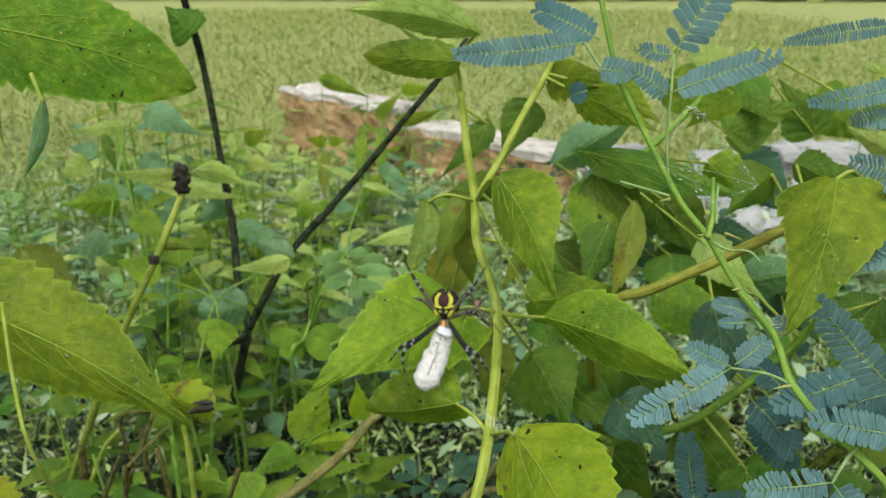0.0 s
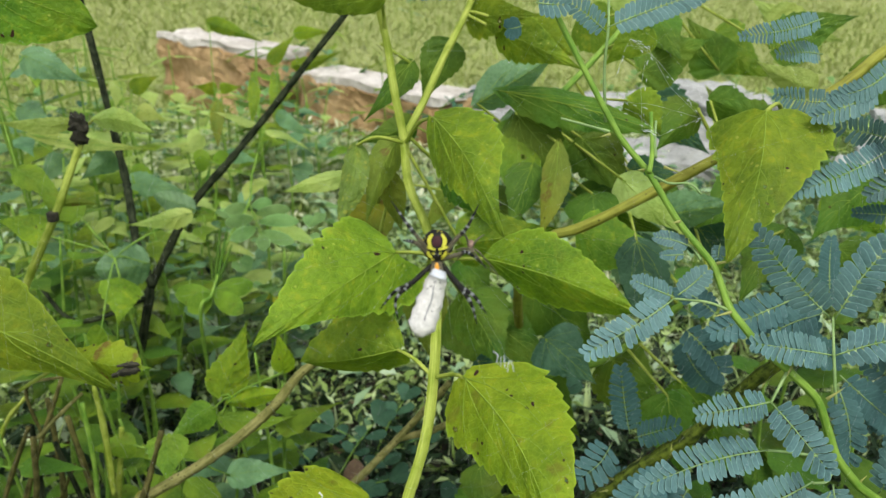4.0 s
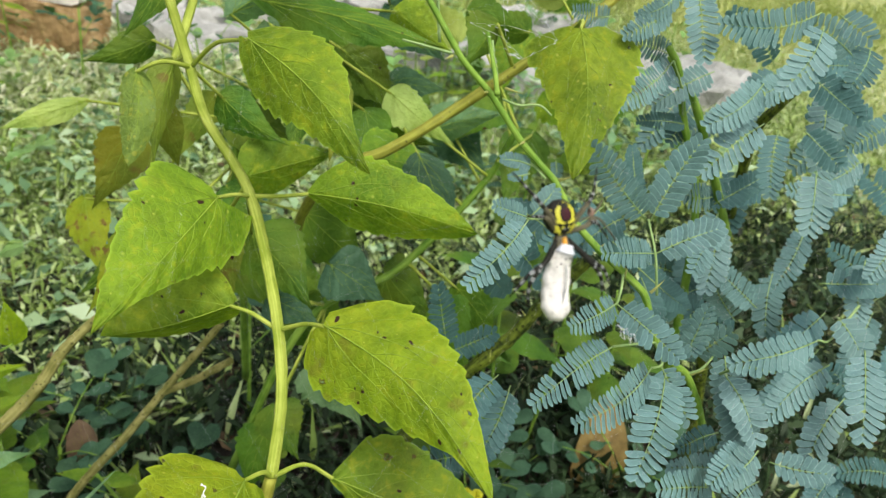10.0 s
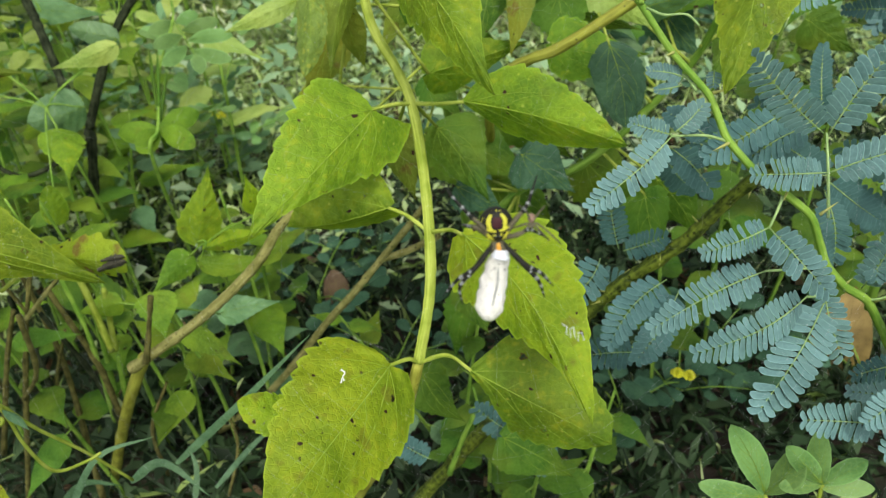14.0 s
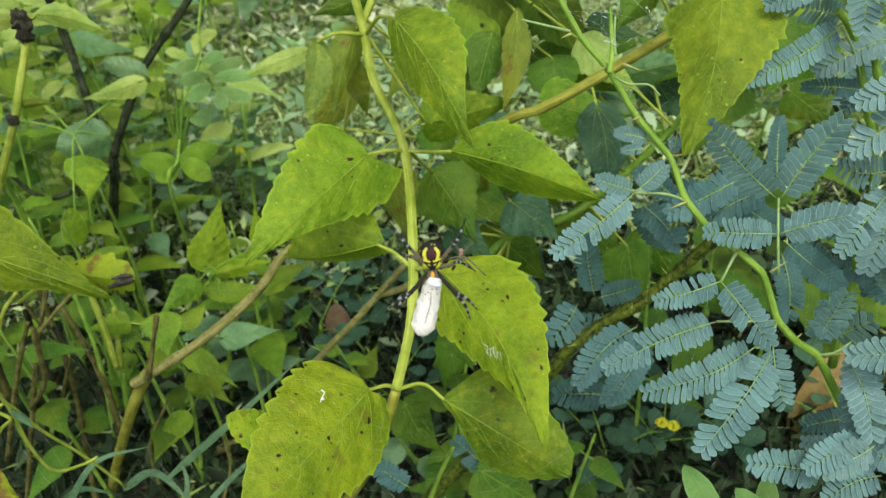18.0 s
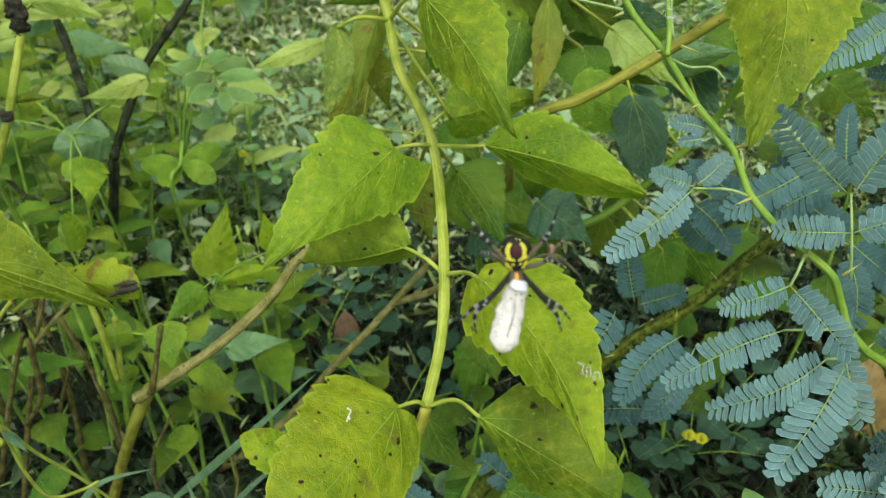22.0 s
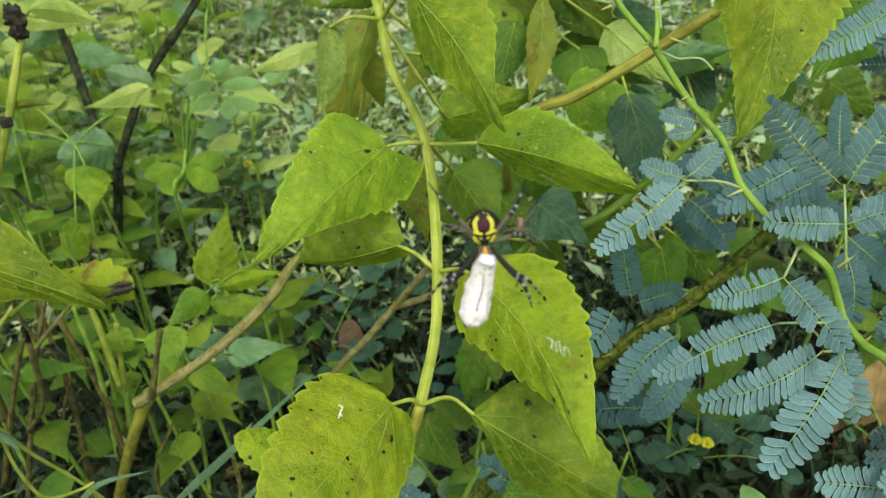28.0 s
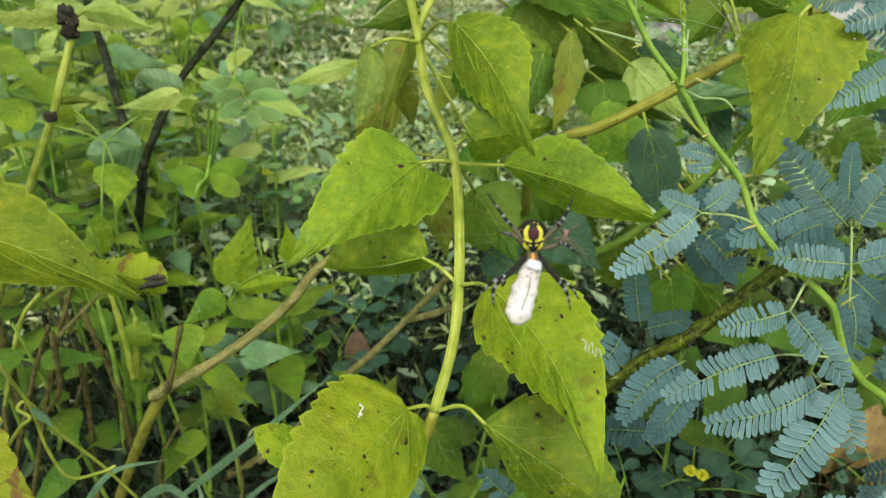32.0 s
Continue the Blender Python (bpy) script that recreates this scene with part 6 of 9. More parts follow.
thorn(mimosa, (0.1892, 0.3144, 0.5078), (-0.66, -0.71, -0.25), 0.007)
thorn(mimosa, (0.2069, 0.3092, 0.4926), (0.69, -0.14, 0.71), 0.01)
thorn(mimosa, (0.119, 0.3876, 0.5982), (-0.89, -0.44, -0.05), 0.007)
thorn(mimosa, (0.143, 0.3751, 0.5851), (0.72, -0.68, -0.14), 0.01)
thorn(mimosa, (0.1721, 0.32, 0.5189), (0.31, -0.22, 0.92), 0.005)
thorn(mimosa, (0.2258, 0.2986, 0.451), (0.38, -0.2, 0.91), 0.006)
thorn(mimosa, (0.2451, 0.2952, 0.4369), (0.87, -0.34, 0.36), 0.011)
thorn(mimosa, (0.1494, 0.4012, 0.3769), (-0.86, -0.06, 0.5), 0.009)
thorn(mimosa, (0.1476, 0.4002, 0.3702), (-0.96, -0.25, 0.12), 0.009)
thorn(mimosa, (0.1757, 0.3859, 0.4052), (-0, 0.08, 1), 0.008)
thorn(mimosa, (0.1937, 0.3811, 0.4365), (-0.62, 0.12, 0.78), 0.008)
thorn(mimosa, (0.2156, 0.3711, 0.4622), (-0.63, -0.74, -0.24), 0.007)
thorn(mimosa, (0.1604, 0.401, 0.3877), (0.58, -0.15, 0.8), 0.007)
thorn(mimosa, (0.0836, 0.4148, 0.2524), (-0.74, -0.64, -0.19), 0.009)
thorn(mimosa, (0.1237, 0.4051, 0.3259), (-0.89, -0.09, 0.46), 0.008)
thorn(mimosa, (0.1338, 0.4083, 0.3491), (0.23, -0.93, -0.29), 0.008)

# ---- dead dark stems ----
dead = thing("dead_stem", (-0.314, 0.9542, 0), "forked dead blackened stem standing among the weeds", "dead plant")
stem_part("stem", dead, [(-0.314, 0.9542, 0), (-0.2616, 0.9031, 0.1405), (-0.2449, 0.8972, 0.203), (-0.2236, 0.8873, 0.278), (-0.2281, 0.9225, 0.2754), (-0.1793, 0.941, 0.3613), (-0.1281, 0.947, 0.4191), (-0.0783, 0.9577, 0.4745), (-0.0322, 0.9686, 0.5292), (0.0136, 0.9841, 0.5816), (0.04, 0.9959, 0.6183)], (.0062, .0056, .005, .0044, .0038, .0032), STEM_DARK, 90, 9, 0.09, 21)
stem_part("stem", dead, [(-0.2206, 0.894, 0.2873), (-0.239, 0.9283, 0.31), (-0.2462, 0.9536, 0.324), (-0.2584, 0.9991, 0.3627), (-0.2702, 1.0368, 0.3914), (-0.3078, 1.1066, 0.5692), (-0.3119, 1.0649, 0.661), (-0.3366, 1.1188, 0.7512)], (.0055, .0052, .0046, .004), STEM_DARK, 60, 9, 0.10, 22)
stem_part("twig", dead, [(-0.2236, 0.8873, 0.278), (-0.2943, 0.8547, 0.2674), (-0.351, 0.9103, 0.2911)], (.003, .0025), STEM_DARK, 16, 6, 0.05, 24)

# ---- weed with a dark knob on its cut top ----
cutweed = thing("cut_weed", (-0.2986, 0.6719, 0.3283), "weed stem snapped at a dark withered knob, with two pale leaves", "plant")
stem_part("stem", cutweed, [(-0.1905, 0.6214, 0.5382), (-0.2027, 0.6063, 0.5075), (-0.2117, 0.5977, 0.4859), (-0.2373, 0.5899, 0.4366), (-0.2808, 0.6105, 0.3531), (-0.3665, 0.6815, 0.1917)], (.0028, .003, .0034), STEM, 30, 8, 0.05, 25)
v, f = spindle(18, 16, lambda t: (0.022 * t, 0.0058 * (math.sin(math.pi * min(1, t * .8 + .12)) ** .6), 0.005 * (math.sin(math.pi * min(1, t * .8 + .12)) ** .6), 0.0))
kn = part("knob", mesh("knob", v + np.array([noise.noise_vector(V(p) * 330) for p in v]) * 0.0034, f, KNOB), cutweed, "dark withered knob")
kn.location = V((-0.1912, 0.6186, 0.5344)) - cutweed.location
v, f = spindle(8, 6, lambda t: (0.006 * t, 0.0042, 0.004, 0.0))
kn = part("joint", mesh("joint", v, f, KNOB), cutweed, "dark ring at the stem joint")
kn.location = V((-0.2117, 0.5957, 0.4851)) - cutweed.location
leaf("leaf", cutweed, (-0.1816, 0.6233, 0.551), (-0.1288, 0.5702, 0.5543), 0.0074, 0.0089, PALEGREEN, seed=41, shape="lance", teeth=7, petiole=[(-0.1893, 0.6262, 0.5446)])
leaf("leaf", cutweed, (-0.1942, 0.6297, 0.5479), (-0.2439, 0.6171, 0.5518), 0.0062, 0.0062, PALEGREEN, seed=42, shape="lance", teeth=7, petiole=[(-0.1893, 0.6262, 0.5446)])
leaf("leaf", cutweed, (-0.2087, 0.6034, 0.494), (-0.1796, 0.5983, 0.495), 0.0025, 0.0037, OLIVE, seed=43, shape="lance", teeth=0)

# ---- leaves reaching in from the side ----
sideweed = thing("side_weed", (-0.3602, 0.5186, 0.3763), "weed with very large toothed green leaves reaching in from the side", "plant")
stem_part("stem", sideweed, [(-0.2858, 0.516, 0.7015), (-0.2938, 0.4732, 0.5397), (-0.3094, 0.4576, 0.4783), (-0.3595, 0.4697, 0.3422), (-0.4619, 0.52, 0.0887)], (.003, .0035, .004), STEM, 24, 8, 0.04, 26)
leaf("leaf", sideweed, (-0.2726, 0.4363, 0.5251), (-0.1373, 0.4277, 0.4458), 0.0251, 0.0374, GREEN, ("large_r", "large_l"), lobe=(0.0, 0.0), sway=-.03, seed=44, teeth=13, petiole=[(-0.3084, 0.4635, 0.487)], arch=.04, label="very large green leaf with gently toothed edge")
leaf("leaf", sideweed, (-0.1663, 0.4503, 0.4556), (-0.1235, 0.4252, 0.4593), 0.0085, 0.014, TORN, ("torn", "torn"), lobe=(0.0, 0.0), sway=0.0, seed=45, tooth=.20, teeth=5, petiole=[(-0.2036, 0.4639, 0.4271), (-0.1833, 0.4682, 0.4384)], label="tattered leaf with brown torn end")
leaf("withered_edge", sideweed, (-0.1391, 0.4286, 0.4547), (-0.1229, 0.4247, 0.4604), .0022, .0030, KNOB, "torn", seed=53, teeth=5, tooth=.4, veins=False, curl=.5, label="dark withered shreds at the torn end")
leaf("withered_edge", sideweed, (-0.1355, 0.428, 0.4613), (-0.1227, 0.4247, 0.4638), .0012, .0018, KNOB, "torn", seed=54, teeth=5, tooth=.4, veins=False, curl=.5, label="dark withered shreds at the torn end")
leaf("leaf", sideweed, (-0.2665, 0.4943, 0.6712), (-0.1421, 0.5191, 0.6306), 0.0320, 0.0320, MIDGREEN, "broad", seed=46, teeth=13, petiole=[(-0.2891, 0.5025, 0.6641)], arch=.06, label="very large green leaf overhead")
leaf("leaf", sideweed, (-0.2145, 0.4688, 0.6303), (-0.2248, 0.454, 0.5892), 0.0038, 0.0051, SHADEGREEN, seed=47, teeth=0, shape="lance", curl=.5, petiole=[(-0.2209, 0.4742, 0.6452)], label="narrow dark leaf hanging down")
leaf("leaf", sideweed, (-0.2592, 0.4957, 0.6455), (-0.2405, 0.4695, 0.6027), 0.0057, 0.0051, DARKGREEN, seed=48, teeth=6, petiole=[(-0.2692, 0.4991, 0.6548)])
leaf("leaf", sideweed, (-0.1772, 0.6364, 0.6532), (-0.1983, 0.6436, 0.673), 0.0169, 0.0152, DARKGREEN, seed=49, teeth=8)
leaf("leaf", sideweed, (-0.2813, 0.5405, 0.5155), (-0.2231, 0.5154, 0.4775), 0.0213, 0.0174, OLIVE, seed=50, teeth=10, label="withering leaf with dark rot marks")
leaf("leaf", sideweed, (-0.2262, 0.3265, 0.4645), (-0.1547, 0.2755, 0.4503), 0.0206, 0.0298, YELLOWING, seed=51, teeth=10, tooth=.08, shape="heart", petiole=[(-0.3595, 0.4697, 0.3422)], label="yellowing leaf speckled with brown blotches")
leaf("leaf", sideweed, (-0.24, 0.3272, 0.4869), (-0.2055, 0.2821, 0.5021), 0.0107, 0.0107, YELLOWGREEN, seed=52, teeth=8)

# ---- pale woody branches low down ----
pb = thing("pale_branch", (-0.2391, 0.587, 0.1037), "pale brown woody branch, broken short, leaning through the weeds", "branch")
stem_part("branch", pb, [(-0.0194, 0.5103, 0.4155), (-0.0423, 0.5119, 0.3951), (-0.0651, 0.5084, 0.3685), (-0.1098, 0.5124, 0.3292), (-0.1609, 0.5201, 0.293), (-0.1726, 0.5225, 0.2849)], (.0026, .0034, .0036, .0040, .0046), STEM_PALE, 110, 12, 0.06, 27)
stem_part("branch", pb, [(-0.1606, 0.5215, 0.2948), (-0.1887, 0.5388, 0.2358), (-0.2288, 0.5822, 0.1331), (-0.2787, 0.6401, -0.003)], (.0048, .0048, .005), STEM_BROWN, 24, 10, 0.05, 28)
stem_part("stub", pb, [(-0.1594, 0.5148, 0.2948), (-0.1507, 0.5195, 0.3196), (-0.1416, 0.5265, 0.3472)], (.003, .0020, .0026), STEM_TWIG, 18, 7, 0.18, 29, "short dead side stub")
pb2 = thing("pale_branch", (-0.0254, 0.6072, 0.1844), "thin pale brown branch forking among the herbs", "branch")
stem_part("branch", pb2, [(0.0758, 0.5787, 0.3384), (0.0586, 0.5862, 0.3106), (0.0352, 0.5973, 0.2729), (0.0063, 0.6022, 0.2355), (-0.0237, 0.6138, 0.1934), (-0.0643, 0.6333, 0.1256), (-0.1187, 0.6728, 0.0307)], (.0027, .0034, .004), STEM_PALE, 90, 12, 0.06, 30)
stem_part("fork", pb2, [(0.0352, 0.5973, 0.2729), (0.0583, 0.5899, 0.2825), (0.0864, 0.5833, 0.2977)], (.0034, .0028), STEM_PALE, 14, 8, 0.05, 31)
stem_part("branch", pb2, [(-0.0956, 0.6555, 0.0638), (-0.1531, 0.6701, 0.0184), (-0.2151, 0.6951, -0.0313), (-0.2651, 0.7122, -0.0716)], (.005, .0056, .006), STEM_PALE, 20, 9, 0.05, 32)


def herb_variant(k, at, height, pairs, size, mat, lean=(0, 0), label="young upright weed with opposite toothed leaves"):
    """A young upright weed: thin stem, pairs of leaves set crosswise."""
    rng = np.random.default_rng(300 + k)
    ob = thing("young_weed", at, label, "plant", "young weeds")
    at = np.array(at, float)
    top = at + np.array((lean[0], lean[1], height))
    mid = at + np.array((lean[0] * .35, lean[1] * .35, height * .5)) + rng.normal(0, .006, 3)
    line = spline([at, mid, top], 16)
    v, f, uv = tube(line, (.0024, .002, .0012), 7, .04, k, at)
    part("stem", mesh("stem", v, f, STEM_GREEN, uv), ob)
    for i in range(pairs):
        h = 0.38 + 0.62 * (i + .6) / pairs
        p = line[min(15, int(h * 15))]
        a0 = rng.uniform(0, 6.28) if i == 0 else a0 + 1.57 + rng.normal() * .2
        for sg in (0, math.pi):
            a = a0 + sg
            L = size * (1.15 - .5 * i / pairs) * rng.uniform(.85, 1.1)
            out = np.array((math.cos(a), math.sin(a), rng.uniform(-.15, .6)))
            b = p + unit(out) * L * .18
            leaf("leaf", ob, b, b + unit(out - np.array((0, 0, .35))) * L, L * .26, L * .26, mat, "ovate", teeth=6, seed=k * 31 + i * 2 + (sg > 0), veins=False, petiole=[p], face=b + np.array((0, -.05, 1.0)), nu=19, vmat=STEM_GREEN, pr=.0008)
    return ob


def rosette(k, at, height, leaves, label="low legume with rounded blue-green leaflets", flower=False):
    """A low legume: leaves of three pairs of rounded leaflets."""
    rng = np.random.default_rng(500 + k)
    ob = thing("low_legume", at, label, "plant", "low legumes")
    at = np.array(at, float)
    top = at + np.array((rng.normal() * .02, rng.normal() * .02, height))
    v, f, uv = tube(spline([at, top], 8), (.0028, .002), 7, .04, k, at)
    part("stem", mesh("stem", v, f, STEM_GREEN, uv), ob)
    for i in range(leaves):
        a = i * 2.4 + rng.normal() * .3
        p = at + (top - at) * (0.35 + .65 * (i + 1) / leaves)
        d = np.array((math.cos(a), math.sin(a), .55))
        R = .075 * rng.uniform(.8, 1.15)
        q = p + unit(d) * R
        rib = part("leaf", mesh("leaf", *[tube(spline([p, (p + q) / 2 + np.array((0, 0, .006)), q], 8), (.0009, .0006), 5, 0, 0, at)[j] for j in (0, 1)], STEM_GREEN), ob)
        sd = unit(np.cross(d, (0, 0, 1)))
        for j, u in enumerate((.45, .72, 1.0)):
            c = p + (q - p) * u
            for sg in (-1, 1):
                t = unit(sd * sg * (1 - .25 * j) + unit(d) * (.25 + .35 * j) + np.array((0, 0, rng.normal() * .18)))
                L = .026 * (0.85 + .18 * j) * rng.uniform(.9, 1.12)
                # nearer legumes get HERB_BLUE, canopy shade put into their colour
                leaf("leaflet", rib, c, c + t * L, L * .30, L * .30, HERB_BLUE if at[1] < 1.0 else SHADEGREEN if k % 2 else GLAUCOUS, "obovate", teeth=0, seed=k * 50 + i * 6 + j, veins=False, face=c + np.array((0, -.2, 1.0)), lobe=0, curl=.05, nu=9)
    if flower:
        for j, off in enumerate(((-.006, .0, .016), (.006, -.004, .012))):
            c = top + np.array(off)
            for m in range(11):
                w = np.array((math.cos(m * 2.4), math.sin(m * 2.4), .15 + .09 * m)) if m < 6 else np.array((.45 * math.cos(m * 2.4), .45 * math.sin(m * 2.4), 1.0))
                leaf("petal", ob, c, c + unit(w) * .0075, .0036, .0036, YELLOW, "obovate", teeth=0, seed=m, veins=False, face=c + np.array((0, -.4, 1.0)) + w * .2, lobe=0, nu=7, curl=.5, arch=.2)
    return ob


herb_variant(0, (-0.204, 1.700, 0.0), 0.361, 4, 0.06, PALEGREEN, (-0.036, -0.024))
herb_variant(1, (-0.152, 1.758, 0.0), 0.353, 4, 0.06, GREEN, (-0.012, 0.012))
herb_variant(2, (-0.373, 1.994, 0.0), 0.253, 4, 0.06, PALEGREEN, (0.012, -0.012))
herb_variant(3, (-0.038, 1.921, 0.0), 0.311, 4, 0.06, PALEGREEN, (0.036, 0.024))
herb_variant(4, (0.158, 2.151, 0.0), 0.327, 4, 0.07, GREEN, (-0.024, 0.000))
herb_variant(5, (-0.526, 1.669, 0.0), 0.428, 4, 0.08, PALEGREEN, (0.000, -0.024))
herb_variant(6, (-0.378, 1.075, 0.0), 0.385, 4, 0.07, PALEGREEN, (0.024, 0.012))
herb_variant(7, (-0.242, 1.123, 0.0), 0.352, 4, 0.07, WEEDGREEN, (-0.036, -0.012))
herb_variant(8, (-0.226, 0.989, 0.0), 0.320, 4, 0.065, WEEDGREEN, (-0.012, 0.024))
herb_variant(9, (-0.323, 0.947, 0.0), 0.381, 4, 0.0616, DARKGREEN, (0.012, 0.000))
herb_variant(10, (-0.267, 1.271, 0.0), 0.292, 4, 0.07, PALEGREEN, (0.036, -0.024))
herb_variant(11, (-0.246, 0.887, 0.0), 0.330, 4, 0.065, DARKGREEN, (-0.024, 0.012))
herb_variant(12, (-0.313, 0.819, 0.0), 0.366, 4, 0.0572, DARKGREEN, (0.000, -0.012))
herb_variant(13, (-0.262, 0.781, 0.0), 0.301, 3, 0.0528, WEEDGREEN, (0.024, 0.024))
herb_variant(14, (-0.249, 0.755, 0.0), 0.307, 3, 0.06, DARKGREEN, (-0.036, 0.000))
herb_variant(15, (-0.344, 0.922, 0.0), 0.389, 4, 0.0616, DARKGREEN, (-0.012, -0.024))
herb_variant(16, (-0.352, 0.739, 0.0), 0.370, 4, 0.0616, WEEDGREEN, (0.012, 0.012))
herb_variant(17, (-0.226, 0.971, 0.0), 0.263, 3, 0.055, SHADEGREEN, (0.036, -0.012))
herb_variant(18, (-0.356, 0.697, 0.0), 0.320, 4, 0.0616, DARKGREEN, (-0.024, 0.024))
herb_variant(19, (-0.094, 0.728, 0.0), 0.289, 3, 0.066, WEEDGREEN, (0.000, 0.000))
herb_variant(20, (-0.174, 0.630, 0.0), 0.283, 3, 0.0528, WEEDGREEN, (0.024, -0.024))
herb_variant(21, (-0.168, 0.630, 0.0), 0.281, 3, 0.055, DARKGREEN, (-0.036, 0.012))
herb_variant(22, (-0.213, 0.668, 0.0), 0.360, 2, 0.044, WEEDGREEN, (-0.012, -0.012))
herb_variant(23, (-0.083, 0.718, 0.0), 0.246, 3, 0.0528, WEEDGREEN, (0.012, 0.024))
herb_variant(24, (-0.078, 0.753, 0.0), 0.120, 2, 0.05, DARKGREEN, (0.036, 0.000))
herb_variant(25, (-0.254, 0.608, 0.0), 0.320, 3, 0.06, DARKGREEN, (-0.024, -0.024))
herb_variant(26, (-0.252, 0.910, 0.0), 0.282, 3, 0.0616, WEEDGREEN, (0.000, 0.012))
herb_variant(27, (0.082, 0.545, 0.0), 0.255, 3, 0.05, DARKGREEN, (0.024, -0.012))
herb_variant(28, (0.028, 0.682, 0.0), 0.119, 2, 0.044, WEEDGREEN, (-0.036, 0.024))
herb_variant(29, (0.101, 0.506, 0.0), 0.184, 3, 0.05, DARKGREEN, (-0.012, 0.000))
herb_variant(30, (0.105, 0.435, 0.0), 0.200, 3, 0.06, DARKGREEN, (0.012, -0.024))
herb_variant(31, (-0.338, 0.856, 0.0), 0.364, 4, 0.0616, WEEDGREEN, (0.036, 0.012))
herb_variant(32, (-0.325, 1.028, 0.0), 0.377, 4, 0.075, GREEN, (-0.024, -0.012))
herb_variant(33, (-0.084, 0.676, 0.0), 0.124, 2, 0.055, SHADEGREEN, (0.000, 0.024))
herb_variant(34, (-0.141, 0.731, 0.0), 0.188, 2, 0.06, SHADEGREEN, (0.024, 0.000))
herb_variant(35, (0.072, 0.576, 0.0), 0.129, 2, 0.05, SHADEGREEN, (-0.036, -0.024))
herb_variant(36, (-0.186, 1.149, 0.0), 0.273, 4, 0.07, WEEDGREEN, (-0.012, 0.012))
herb_variant(37, (-0.330, 1.156, 0.0), 0.303, 4, 0.07, PALEGREEN, (0.012, -0.012))
herb_variant(38, (0.167, 0.438, 0.0), 0.188, 2, 0.045, DARKGREEN, (0.036, 0.024))
herb_variant(39, (0.301, 0.550, 0.0), 0.320, 3, 0.06, DARKGREEN, (-0.024, 0.000))
herb_variant(40, (0.455, 0.698, 0.0), 0.394, 4, 0.08, DARKGREEN, (0.000, -0.024))
herb_variant(41, (0.472, 0.618, 0.0), 0.348, 4, 0.08, DARKGREEN, (0.024, 0.012))
herb_variant(42, (0.395, 0.601, 0.0), 0.342, 3, 0.07, DARKGREEN, (-0.036, -0.012))
herb_variant(43, (0.602, 0.608, 0.0), 0.211, 4, 0.08, DARKGREEN, (-0.012, 0.024))
herb_variant(44, (-0.511, 1.259, 0.0), 0.510, 5, 0.085, PALEGREEN, (-0.012, 0.000))
herb_variant(45, (-0.457, 1.352, 0.0), 0.487, 5, 0.09, WEEDGREEN, (0.000, 0.012))
herb_variant(46, (-0.356, 1.186, 0.0), 0.502, 5, 0.08, PALEGREEN, (0.012, -0.012))
herb_variant(47, (-0.351, 1.433, 0.0), 0.447, 5, 0.085, GREEN, (-0.012, 0.000))
herb_variant(48, (-0.405, 1.069, 0.0), 0.522, 5, 0.07, SHADEGREEN, (0.000, 0.012))
herb_variant(49, (-0.350, 1.575, 0.0), 0.395, 5, 0.08, PALEGREEN, (0.012, -0.012))
herb_variant(50, (-0.466, 1.714, 0.0), 0.447, 5, 0.09, WEEDGREEN, (-0.012, 0.000))
herb_variant(51, (-0.258, 1.959, 0.0), 0.300, 5, 0.085, PALEGREEN, (0.000, 0.012))
herb_variant(52, (-0.146, 2.106, 0.0), 0.292, 4, 0.085, GREEN, (0.012, -0.012))
herb_variant(53, (-0.069, 1.826, 0.0), 0.283, 4, 0.075, SHADEGREEN, (-0.012, 0.000))
herb_variant(54, (-0.281, 1.747, 0.0), 0.302, 5, 0.07, PALEGREEN, (0.000, 0.012))
herb_variant(55, (0.034, 1.910, 0.0), 0.250, 4, 0.07, WEEDGREEN, (0.012, -0.012))
rosette(0, (-0.094, 1.083, 0.0), 0.252, 5)
rosette(1, (-0.124, 1.120, 0.0), 0.095, 5)
rosette(2, (-0.023, 0.798, 0.0), 0.070, 4)
rosette(3, (-0.189, 1.207, 0.0), 0.140, 5)
rosette(4, (-0.351, 1.184, 0.0), 0.233, 5)
rosette(5, (-0.235, 1.211, 0.0), 0.215, 4)
rosette(6, (0.323, 0.549, 0.0), 0.060, 5, flower=True)
rosette(7, (-0.099, 1.112, 0.0), 0.124, 4, flower=True)
rosette(8, (0.033, 1.581, 0.0), 0.100, 5)
rosette(9, (0.375, 0.553, 0.0), 0.050, 4)
rosette(10, (0.041, 0.701, 0.0), 0.050, 4)
rosette(11, (0.271, 0.556, 0.0), 0.050, 4)
rosette(12, (0.026, 0.891, 0.0), 0.050, 4)
rosette(13, (0.193, 0.814, 0.0), 0.229, 4)
rosette(14, (-0.438, 1.219, 0.0), 0.173, 5)
rosette(15, (0.539, 0.543, 0.0), 0.050, 4)
# more of both, farther off and between
rng = np.random.default_rng(8)
kinds = [o for o in scene.objects if o.parent is None and o.name.split(".")[0] in ("young_weed", "low_legume")]
shorts = [o for o in kinds if o.name.startswith("low_legume") and not any(c.name.startswith("petal") for c in o.children)]
talls = [o for o in kinds if o.name.startswith("young_weed")]
for i in range(120):
    y = 1.05 + 1.55 * rng.random()
    x = -0.30 * y - 0.45 + (0.95 * y + 1.2) * rng.random()
    if -0.25 < x < 0.35 and y < 1.75:
        continue
    copy_thing(shorts[i % len(shorts)], pose(x, y, -0.005, 0, 0, rng.uniform(0, 360)))
